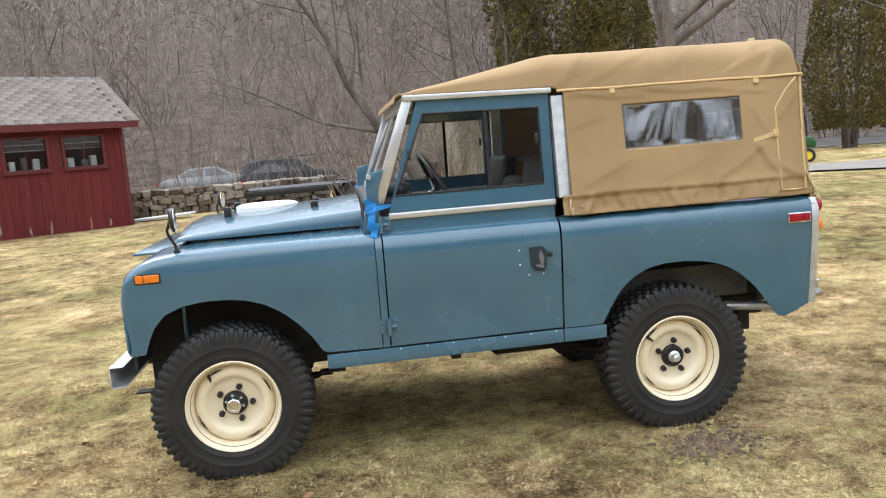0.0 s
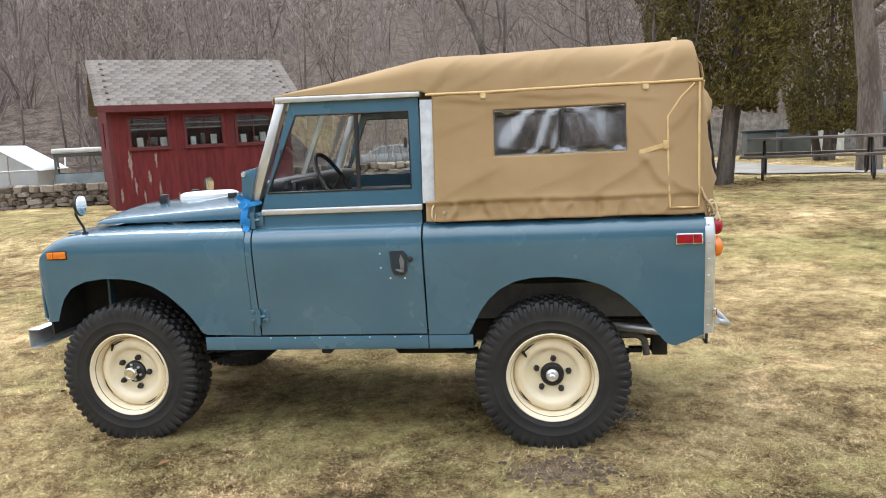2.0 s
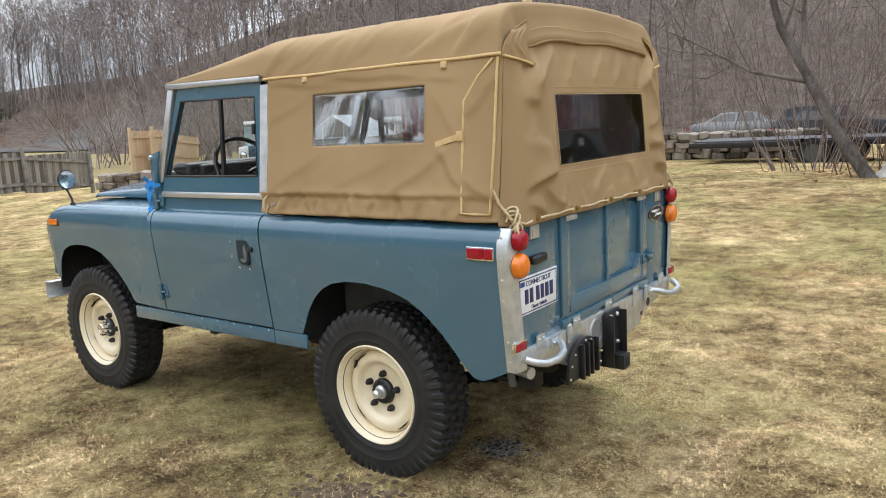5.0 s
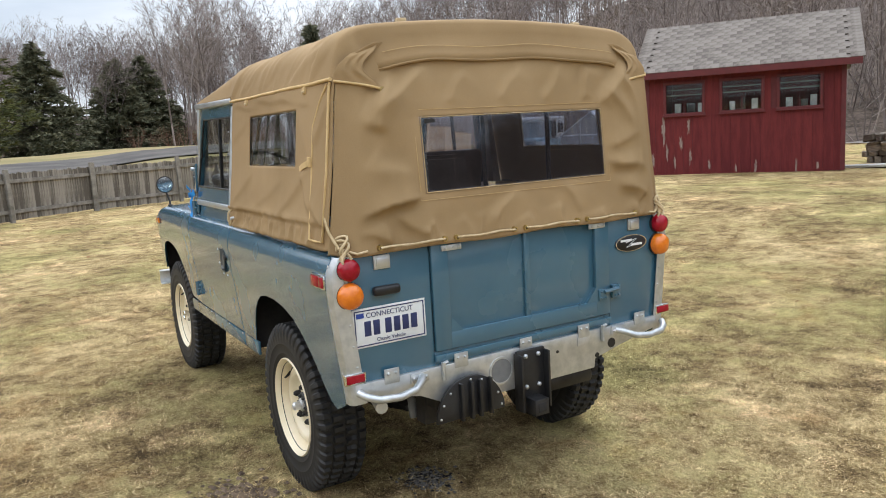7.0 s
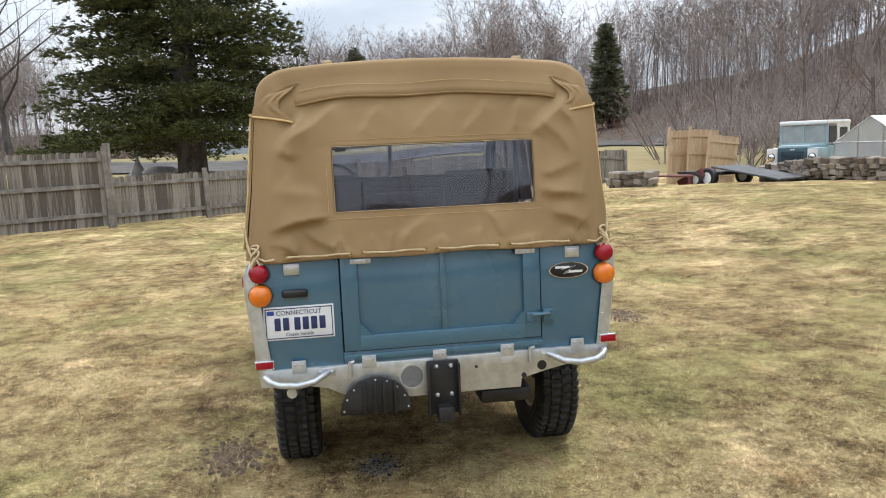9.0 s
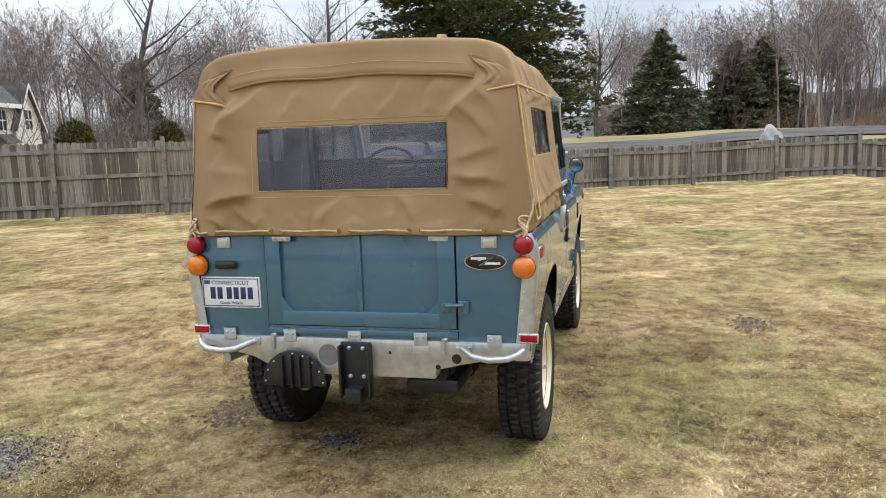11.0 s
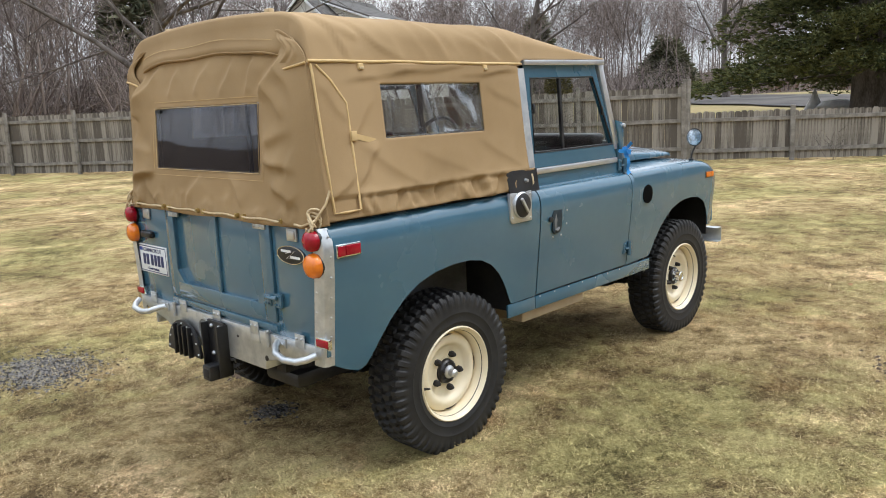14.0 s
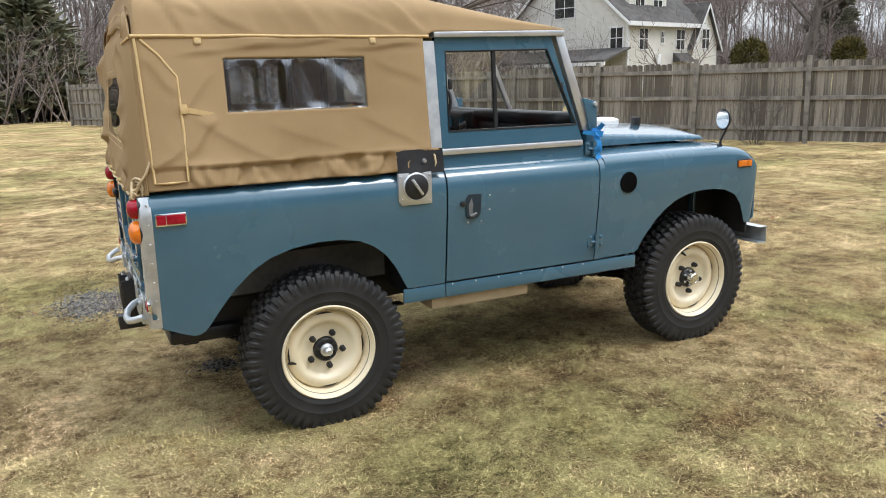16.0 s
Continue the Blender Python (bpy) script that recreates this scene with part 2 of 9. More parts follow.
def sheet(bm, grid, thick, skip=None):
    """A bent plate: a grid of points, given a thickness along its normals; skip(i, j) leaves a cell open."""
    P = np.array([[tuple(p) for p in row] for row in grid], float)
    du, dv = np.gradient(P, axis=0), np.gradient(P, axis=1)
    nn = np.cross(du, dv)
    nn /= np.maximum(np.linalg.norm(nn, axis=2, keepdims=True), 1e-9)
    Q = P - nn * thick
    R, C = P.shape[:2]
    open_cell = [[bool(skip and skip(i, j)) for j in range(C - 1)] for i in range(R - 1)]
    top, low = {}, {}

    def v(store, src, i, j):
        if (i, j) not in store:
            store[i, j] = bm.verts.new(src[i, j])
        return store[i, j]

    for i in range(R - 1):
        for j in range(C - 1):
            if open_cell[i][j]:
                continue
            c = ((i, j), (i + 1, j), (i + 1, j + 1), (i, j + 1))
            bm.faces.new([v(top, P, *k) for k in c])
            bm.faces.new([v(low, Q, *k) for k in c][::-1])
            for (k0, k1, oi, oj) in ((c[0], c[1], i, j - 1), (c[1], c[2], i + 1, j), (c[2], c[3], i, j + 1), (c[3], c[0], i - 1, j)):
                if not (0 <= oi < R - 1 and 0 <= oj < C - 1) or open_cell[oi][oj]:
                    bm.faces.new((v(top, P, *k1), v(top, P, *k0), v(low, Q, *k0), v(low, Q, *k1)))
    return bm


def sheeted(*a, **k):
    return sheet(bmesh.new(), *a, **k)


def smooth_step(a, b, x):
    t = min(1.0, max(0.0, (x - a) / (b - a)))
    return t * t * (3 - 2 * t)


def lerp_table(x, table):
    for (x0, y0), (x1, y1) in zip(table, table[1:]):
        if x <= x1:
            return y0 + (y1 - y0) * max(0.0, (x - x0) / (x1 - x0))
    return table[-1][1]

# ---------------------------------------------------------------- ground
def ground_z(x, y):
    z = 0.02 + 0.29 * smooth_step(3.0, 9.0, y) - 0.12 * smooth_step(12, 18, y)
    z += 0.012 * noise.noise(Vector((x * 0.5, y * 0.5, 0))) * smooth_step(2.2, 5, math.hypot(x, y))
    z -= 0.012 * math.exp(-((x - 1.2) ** 2 + y * y) / 1.8) + 0.010 * math.exp(-((x - 1.2) ** 2 + (y - 0.75) ** 2) / 0.6)
    z += 0.022 * math.exp(-((x + 1.1) ** 2 + (y + 0.7) ** 2) / 0.9) + 0.008 * math.exp(-((x + 1.1) ** 2 + (y - 0.7) ** 2) / 0.9)
    z += 0.10 * math.exp(-((x - 6.4) ** 2 + (y - 11.6) ** 2) / 7.0)
    r = math.hypot(x, y)
    yaw = math.degrees(math.atan2(-x, y))          # 0 along +y, 90 along -x
    # wooded hill: steep to the north, lower to the west, nearly flat to the south
    rise = lerp_table(yaw, [(-180, 0.03), (-80, 0.08), (-40, 0.20), (-15, 0.29), (25, 0.29), (46, 0.20), (58, 0.115), (72, 0.08), (84, 0.085), (110, 0.06), (140, 0.03), (180, 0.03)])
    foot = lerp_table(yaw, [(-180, 60), (-40, 50), (0, 34), (40, 36), (60, 60), (80, 120), (110, 120), (135, 75), (180, 60)])
    z += rise * max(0.0, min(r, foot + 150) - foot)
    if yaw > 55:
        z += 1.45 * smooth_step(24, 75, r) * smooth_step(55, 75, yaw) * (1 - smooth_step(118, 150, yaw))
    z -= 0.45 * smooth_step(13.5, 18, -x) * smooth_step(6, 10, y) * (1 - smooth_step(30, 40, r))
    return z




def lawn_material(name, island=0.0, lift=1.0):
    """Matted winter grass: straw, thatch brown and green, patchy at three scales."""
    m = bpy.data.materials.new(name)
    m.use_nodes = True
    n, l = m.node_tree.nodes, m.node_tree.links
    b = n["Principled BSDF"]
    b.inputs["Roughness"].default_value, b.inputs["Specular IOR Level"].default_value = 0.92, 0.12
    tc = n.new("ShaderNodeTexCoord")

    def nz(scale, detail, rough, seed, swirl=0.0):
        mp = n.new("ShaderNodeMapping")
        mp.inputs["Location"].default_value = (seed, seed * 2, 0)
        l.new(tc.outputs["Object"], mp.inputs["Vector"])
        k = n.new("ShaderNodeTexNoise")
        k.inputs["Scale"].default_value, k.inputs["Detail"].default_value, k.inputs["Roughness"].default_value = scale, detail, rough
        k.inputs["Distortion"].default_value = swirl
        l.new(mp.outputs["Vector"], k.inputs["Vector"])
        return k.outputs["Fac"]

    def mix(kind, x, y):
        k = n.new("ShaderNodeMath")
        k.operation = kind
        for i, q in enumerate((x, y)):
            if isinstance(q, float):
                k.inputs[i].default_value = q
            else:
                l.new(q, k.inputs[i])
        return k.outputs[0]

    big, mid, small = nz(0.42, 4, 0.6, 3.0), nz(5.0, 8, 0.8, 8.0), nz(70.0, 6, 0.85, 1.0, 2.0)
    soil = nz(0.9, 5, 0.7, 21.0)
    broad = mix("ADD", mix("MULTIPLY", mid, 0.60), mix("MULTIPLY", soil, 0.40))
    fibre = n.new("ShaderNodeMapRange")
    fibre.inputs["From Min"].default_value, fibre.inputs["From Max"].default_value = 0.34, 0.66
    l.new(small, fibre.inputs["Value"])
    clump = n.new("ShaderNodeMapRange")
    clump.inputs["From Min"].default_value, clump.inputs["From Max"].default_value = 0.33, 0.67
    l.new(broad, clump.inputs["Value"])
    tone = mix("ADD", mix("MULTIPLY", clump.outputs["Result"], 0.54), mix("MULTIPLY", fibre.outputs["Result"], 0.46))
    if island:
        g = n.new("ShaderNodeNewGeometry")
        tone = mix("ADD", mix("MULTIPLY", tone, 1.0 - island), mix("MULTIPLY", g.outputs["Random Per Island"], island))
    ramp = n.new("ShaderNodeValToRGB")
    e = ramp.color_ramp.elements
    e[0].position, e[0].color = 0.28, (0.062 * lift, 0.043 * lift, 0.021 * lift, 1)
    e[1].position, e[1].color = 0.70, (0.86 * lift, 0.69 * lift, 0.39 * lift, 1)
    for pos, c in ((0.42, (0.230, 0.152, 0.068)), (0.53, (0.475, 0.345, 0.158))):
        k = e.new(pos)
        k.color = (*[q * lift for q in c], 1)
    l.new(tone, ramp.inputs["Fac"])
    green = n.new("ShaderNodeValToRGB")
    e = green.color_ramp.elements
    e[0].position, e[0].color = 0.30, (0.045 * lift, 0.050 * lift, 0.016 * lift, 1)
    e[1].position, e[1].color = 0.72, (0.56 * lift, 0.50 * lift, 0.19 * lift, 1)
    l.new(tone, green.inputs["Fac"])
    where = n.new("ShaderNodeMapRange")
    where.inputs["From Min"].default_value, where.inputs["From Max"].default_value = 0.485, 0.59
    where.inputs["To Max"].default_value = 0.70
    l.new(mix("ADD", mix("MULTIPLY", big, 0.6), mix("MULTIPLY", mid, 0.42)), where.inputs["Value"])
    mx = n.new("ShaderNodeMix")
    mx.data_type = "RGBA"
    l.new(where.outputs["Result"], mx.inputs["Factor"])
    l.new(ramp.outputs["Color"], mx.inputs["A"])
    l.new(green.outputs["Color"], mx.inputs["B"])

    def patch(fac, lo, hi, most, below, colour, kind):
        """Lays a colour over the lawn where a noise runs high."""
        r = n.new("ShaderNodeMapRange")
        r.inputs["From Min"].default_value, r.inputs["From Max"].default_value, r.inputs["To Max"].default_value = lo, hi, most
        l.new(fac, r.inputs["Value"])
        k = n.new("ShaderNodeMix")
        k.data_type, k.blend_type = "RGBA", kind
        l.new(r.outputs["Result"], k.inputs["Factor"])
        l.new(below, k.inputs["A"])
        k.inputs["B"].default_value = (*colour, 1)
        return k.outputs["Result"]

    bleach, rust = nz(1.15, 8, 0.78, 33.0, 0.5), nz(1.45, 8, 0.78, 47.0, 0.5)
    col = patch(bleach, 0.53, 0.66, 0.85, mx.outputs["Result"], (1.75, 1.70, 1.90), "MULTIPLY")     # sun-bleached straw
    col = patch(rust, 0.53, 0.66, 0.70, col, (0.84, 0.70, 0.60), "MULTIPLY")                         # brown thatch showing
    l.new(col, b.inputs["Base Color"])
    if not island:
        bp = n.new("ShaderNodeBump")
        bp.inputs["Distance"].default_value, bp.inputs["Strength"].default_value = 0.035, 1.0
        l.new(small, bp.inputs["Height"])
        l.new(bp.outputs["Normal"], b.inputs["Normal"])
    return m


GRASS = lawn_material("dead_lawn", 0.0, 1.05)
LITTER = material("leaf_litter", (0.050, 0.038, 0.030), (0.150, 0.116, 0.094), 1.3, 0.95, 0.05, fine=7, fine_amount=0.9, spec=0.1)
FAR_LAWN = material("far_lawn", (0.30, 0.235, 0.12), (0.20, 0.175, 0.085), 0.15, 0.95, 0.02, fine=3, spec=0.1)


def is_wood(x, y):
    r, yaw = math.hypot(x, y), math.degrees(math.atan2(-x, y))
    edge = lerp_table(yaw, [(-180, 48), (-60, 45), (-25, 40), (0, 30), (40, 33), (60, 60), (78, 100), (112, 118), (135, 60), (180, 45)])
    return r > edge


def build_ground():
    bm = bmesh.new()
    rs = [0, 0.6, 1.2, 1.8, 2.4, 3, 3.6, 4.2, 5, 6, 7, 8, 9, 10, 11.5, 13, 15, 17, 20, 23, 27, 32, 37, 43, 50, 58, 68, 80, 95, 112, 130, 155, 185, 220, 300, 500, 1200, 3000]
    n = 144
    rings = []
    for r in rs:
        if r == 0:
            rings.append([bm.verts.new((0, 0, ground_z(0, 0)))])
            continue
        rings.append([bm.verts.new((r * math.cos(2 * math.pi * k / n), r * math.sin(2 * math.pi * k / n), ground_z(r * math.cos(2 * math.pi * k / n), r * math.sin(2 * math.pi * k / n)))) for k in range(n)])
    for k in range(n):
        bm.faces.new((rings[0][0], rings[1][k], rings[1][(k + 1) % n]))
    for a, b in zip(rings[1:], rings[2:]):
        for k in range(n):
            bm.faces.new((a[k], b[k], b[(k + 1) % n], a[(k + 1) % n]))
    me = solid("ground", bm, GRASS, 180)
    me.materials.append(LITTER)
    me.materials.append(FAR_LAWN)
    for p in me.polygons:
        c = p.center
        p.material_index = 1 if is_wood(c.x, c.y) else (2 if c.x < -27 else 0)
    ob = new("ground", me)
    tagged(ob, "dead winter lawn, tan with green patches and brown woodland floor", "ground", kind="structure")
    return ob


build_ground()


def tri_soup(name, verts, faces, mat, smooth=False):
    """A mesh of many small pieces from arrays."""
    me = bpy.data.meshes.new(name)
    verts, faces = np.asarray(verts, np.float32), np.asarray(faces, np.int32)
    k = faces.shape[1]
    me.vertices.add(len(verts))
    me.vertices.foreach_set("co", verts.ravel())
    me.loops.add(faces.size)
    me.loops.foreach_set("vertex_index", faces.ravel())
    me.polygons.add(len(faces))
    me.polygons.foreach_set("loop_start", np.arange(0, faces.size, k, dtype=np.int32))
    me.update(calc_edges=True)
    me.validate()
    me.materials.append(mat)
    if smooth:
        me.shade_smooth()
    return me


BLADES = lawn_material("grass_blades", 0.44, 1.27)


def ground_z_many(xs, ys):
    return np.array([ground_z(a, b) for a, b in zip(xs, ys)])


def build_grass():
    rng = np.random.default_rng(5)
    n = 740000
    # denser near the walk, thinning out on the lawn behind
    cx, cy = rng.uniform(-4.6, 4.8, n), rng.uniform(-4.1, 4.7, n)
    far = rng.random(n) < 0.28
    ang, rad = rng.uniform(0, 2 * np.pi, n), 4.5 + 9.5 * rng.random(n)
    cx, cy = np.where(far, rad * np.cos(ang), cx), np.where(far, rad * np.sin(ang), cy)
    tuft = rng.integers(0, n // 5, n)
    ox, oy = rng.normal(0, 0.030, n), rng.normal(0, 0.030, n)
    cx, cy = cx[tuft] + ox, cy[tuft] + oy
    gx, gy = np.meshgrid(np.linspace(-15, 15, 121), np.linspace(-15, 15, 121), indexing="ij")
    gz = ground_z_many(gx.ravel(), gy.ravel()).reshape(gx.shape)
    ix, iy = np.clip((cx + 15) * 4, 0, 119.99), np.clip((cy + 15) * 4, 0, 119.99)
    i0, j0 = ix.astype(int), iy.astype(int)
    fx, fy = ix - i0, iy - j0
    cz = gz[i0, j0] * (1 - fx) * (1 - fy) + gz[i0 + 1, j0] * fx * (1 - fy) + gz[i0, j0 + 1] * (1 - fx) * fy + gz[i0 + 1, j0 + 1] * fx * fy
    L, w = rng.uniform(0.014, 0.046, n), rng.uniform(0.0007, 0.0016, n) * np.where(far, 1.6, 1.0)[tuft]
    L = L * np.where(far, 1.25, 1.0)[tuft]
    nap = 2.4 * np.sin(1.9 * cx + 1.3 * cy) + 2.1 * np.sin(2.7 * cy - 1.1 * cx + 1.0) + 1.2 * np.sin(5.3 * cx + 4.1 * cy)
    a = np.where(rng.random(n) < 0.35, nap + rng.normal(0, 0.9, n), rng.uniform(0, 6.283, n))
    lean = np.where(rng.random(n) < 0.12, rng.uniform(0.6, 1.2, n), rng.uniform(1.22, 1.53, n))
    base = np.stack([cx, cy, cz + rng.uniform(-0.003, 0.010, n)], 1)
    d = np.stack([np.sin(lean) * np.cos(a), np.sin(lean) * np.sin(a), np.cos(lean)], 1)
    s = np.stack([-np.sin(a), np.cos(a), np.zeros(n)], 1) * w[:, None]
    v = np.stack([base - s, base + s, base + d * L[:, None]], 1).reshape(-1, 3)
    ob = new("grass", tri_soup("grass", v, np.arange(3 * n).reshape(-1, 3), BLADES))
    tagged(ob, "short dead tan grass with green tufts", "grass", kind="stuff")


build_grass()
LEAF = material("dead_leaf", (0.20, 0.10, 0.045), (0.34, 0.19, 0.09), 3, 0.85, 0, island=0.7, spec=0.2)


def build_leaves():
    rng = np.random.default_rng(8)
    n = 1500
    v, f = [], []
    for k in range(n):
        x, y = rng.uniform(-12, 9), rng.uniform(-11, 11)
        if k >= 300:
            x, y = rng.normal(3.0, 2.2), rng.normal(11.3, 0.8)      # a drift under the trees at the lawn's edge
        elif k >= 240:
            x, y = rng.normal(-14.5, 1.6), rng.normal(-3.6, 1.6)    # blown against the fence
        z = ground_z(x, y) + 0.012
        a, L = rng.uniform(0, 6.28), rng.uniform(0.018, 0.045)
        u, w = np.array([np.cos(a), np.sin(a), rng.uniform(-0.3, 0.3)]), np.array([-np.sin(a), np.cos(a), rng.uniform(-0.3, 0.3)])
        c = np.array([x, y, z])
        i = len(v)
        v += [c - u * L, c + w * L * 0.5 + [0, 0, L * 0.3], c + u * L, c - w * L * 0.5 + [0, 0, L * 0.25]]
        f.append([i, i + 1, i + 2, i + 3])
    ob = new("fallen_leaves", tri_soup("fallen_leaves", v, f, LEAF))
    tagged(ob, "scattered curled brown leaves on the lawn", "leaves", kind="stuff")


build_leaves()
GRAVEL = material("grey_gravel", (0.05, 0.047, 0.044), (0.13, 0.122, 0.113), 14, 0.95, 0.012, fine=60, fine_amount=0.8, spec=0.1)
STONES = material("gravel_stones", (0.030, 0.028, 0.027), (0.185, 0.174, 0.165), 20, 0.95, 0, island=0.8, spec=0.08)


def gravel_patch(cx, cy, rx, ry, seed, stones):
    p = thing("gravel_patch", "patch of grey gravel worn through the lawn", "gravel", pose(cx, cy, 0), group="gravel patches", kind="")
    rng = random.Random(seed)
    bm = bmesh.new()
    c = bm.verts.new((0, 0, ground_z(cx, cy) + 0.006))
    ring = []
    for k in range(90):
        a = 2 * math.pi * k / 90
        d = Vector((math.cos(a), math.sin(a), seed))
        r = 0.50 + 0.40 * noise.noise(d * 1.1) + 0.28 * noise.noise(d * 4.0) + 0.12 * noise.noise(d * 11)
        x, y = rx * r * math.cos(a), ry * r * math.sin(a)
        ring.append(bm.verts.new((x, y, ground_z(cx + x, cy + y) + 0.003)))
    for k in range(90):
        bm.faces.new((c, ring[k], ring[(k + 1) % 90]))
    part("bed", bm, GRAVEL, p)
    v, f = [], []
    for k in range(stones):
        x, y = rx * rng.gauss(0, 0.34), ry * rng.gauss(0, 0.34)
        z = ground_z(cx + x, cy + y) + 0.004
        s = rng.uniform(0.003, 0.009)
        i = len(v)
        for dx, dy, dz in ((-1, -1, 0), (1, -0.8, 0), (0.9, 1, 0), (-0.9, 0.8, 0), (rng.uniform(-0.4, 0.4), rng.uniform(-0.4, 0.4), 1)):
            v.append((x + dx * s, y + dy * s, z + dz * s))
        f += [(i, i + 1, i + 4), (i + 1, i + 2, i + 4), (i + 2, i + 3, i + 4), (i + 3, i, i + 4)]
    st = new("loose_gravel", tri_soup("loose_gravel", v, f, STONES))
    st.parent = p
    st["kind"] = "stuff"


def soil_patch(cx, cy, rx, ry, seed, crumbs):
    """A scatter of earth crumbs lying in the thatch."""
    rng = random.Random(seed)
    v, f = [], []
    for k in range(crumbs):
        x, y = cx + rx * rng.gauss(0, 0.5), cy + ry * rng.gauss(0, 0.5)
        z = ground_z(x, y) + 0.006
        s = rng.uniform(0.004, 0.016)
        i = len(v)
        for dx, dy, dz in ((-1, -1, 0), (1, -0.8, 0), (0.9, 1, 0), (-0.9, 0.8, 0), (rng.uniform(-0.4, 0.4), rng.uniform(-0.4, 0.4), 0.8)):
            v.append((x + dx * s, y + dy * s, z + dz * s))
        f += [(i, i + 1, i + 4), (i + 1, i + 2, i + 4), (i + 2, i + 3, i + 4), (i + 3, i, i + 4)]
    ob = new("soil_crumbs", tri_soup("soil_crumbs", v, f, SOIL))
    tagged(ob, "patch of crumbled brown soil on the lawn", "soil", kind="stuff")


gravel_patch(2.03, -2.02, 0.46, 0.54, 3, 3200)
gravel_patch(1.46, -0.28, 0.17, 0.15, 11, 420)
SOIL = material("crumbled_soil", (0.075, 0.050, 0.032), (0.17, 0.118, 0.076), 18, 0.95, 0.01, fine=70, fine_amount=0.7, island=0.5)
soil_patch(1.15, -1.03, 0.24, 0.17, 7, 420)
soil_patch(-1.28, 2.12, 0.28, 0.14, 15, 260)

# ---------------------------------------------------------------- the blue four-wheel-drive; x runs to its tail, y to its right side
SIDE = [(0.48, 0.765), (0.60, 0.785), (0.80, 0.806), (0.95, 0.822), (1.05, 0.828), (1.09, 0.826), (1.12, 0.819), (1.142, 0.806), (1.156, 0.788), (1.162, 0.768)]
RECESS = material("shaded_blue_recess", (0.010, 0.022, 0.032), (0.018, 0.036, 0.050), 6, 0.5)
UNDER = material("dull_grey_underbody", (0.10, 0.105, 0.105), (0.19, 0.19, 0.185), 5, 0.7, 0.0006, fine=40)
BRACKET = [(-0.400, 1.300), (-0.350, 1.300), (-0.331, 1.396), (-0.305, 1.468), (-0.394, 1.448)]
SIDE_TILT = [(1.15, 0.823), (1.20, 0.813), (1.45, 0.778), (1.70, 0.752), (1.77, 0.742)]
FRONT_ARCH = [(-1.57, 0.69), (-1.475, 0.70), (-1.463, 0.755), (-1.428, 0.825), (-1.375, 0.880), (-1.29, 0.914), (-1.19, 0.927), (-1.08, 0.925), (-1.0, 0.912),
              (-0.92, 0.885), (-0.84, 0.836), (-0.77, 0.77), (-0.71, 0.695), (-0.665, 0.617), (-0.38, 0.612)]
REAR_ARCH = [(0.52, 0.609), (0.728, 0.609), (0.746, 0.655), (0.782, 0.722), (0.828, 0.785), (0.888, 0.838), (0.962, 0.873), (1.05, 0.889), (1.16, 0.890), (1.27, 0.876),
             (1.37, 0.845), (1.452, 0.795), (1.53, 0.722), (1.592, 0.645), (1.635, 0.585), (1.665, 0.55), (1.70, 0.537), (1.76, 0.56), (1.85, 0.605)]
WING_TOP = [(-1.562, 0.99), (-1.556, 1.03), (-1.54, 1.068), (-1.51, 1.10), (-1.46, 1.13), (-1.40, 1.149), (-1.30, 1.161), (-1.0, 1.167), (-0.38, 1.167)]
WING_IN = [(-1.562, 0.06), (-1.556, 0.045), (-1.54, 0.032), (-1.50, 0.026), (-0.9, 0.018), (-0.38, 0.004)]


def side_y(z):
    return lerp_table(z, SIDE)


def frange(a, b, step):
    n = max(1, round((b - a) / step))
    return [a + (b - a) * i / n for i in range(n + 1)]


def side_sheet(side, x0, x1, low, tail, step=0.025, thick=0.004):
    """Outer skin of a body side between x0 and x1 from low(x) up over the rolled shoulder; tail: more (y, z) after it."""
    grid = []
    for x in frange(x0, x1, step):
        lo = low(x)
        zs = [lo + (1.05 - lo) * k / 9 for k in range(10)] + [1.09, 1.12, 1.142, 1.156, 1.162]
        row = [(x, side * side_y(z), z) for z in zs] + [(x, side * y, z) for y, z in tail]
        grid.append(row if side < 0 else row)
    if side > 0:
        grid = grid[::-1]
    return sheeted(grid, thick)


def wing_sheet(side, back):
    grid = []
    xs = [-1.562, -1.556, -1.55, -1.54, -1.525, -1.51, -1.485, -1.46, -1.43] + frange(-1.40, back, 0.022)
    for x in xs:
        lo, top, inn = lerp_table(x, FRONT_ARCH), lerp_table(x, WING_TOP), lerp_table(x, WING_IN)
        zs = [lo + (top - 0.05 - lo) * k / 10 for k in range(11)]
        row = [(x, side * (side_y(z) - inn), z) for z in zs]
        y0 = side_y(top - 0.05) - inn
        for a in (18, 36, 54, 72, 90):
            row.append((x, side * (y0 - 0.055 * (1 - math.cos(radians(a)))), top - 0.05 + 0.05 * math.sin(radians(a))))
        for y in (0.70, 0.62, 0.54, 0.50):
            row.append((x, side * y, top + 0.001 + 0.06 * (0.735 - y) * smooth_step(-1.55, -1.35, x)))
        grid.append(row)
    if side > 0:
        grid = grid[::-1]
    return sheeted(grid, 0.004)


def bolt(bm, c, axis, r=0.006, h=0.004):
    d = Vector({"x": (1, 0, 0), "y": (0, 1, 0), "z": (0, 0, 1)}[axis[-1]]) * (-1 if axis[0] == "-" else 1)
    c = Vector(c)
    tube(bm, [c, c + d * h * 0.6, c + d * h], [r, r * 0.9, r * 0.45], 6)


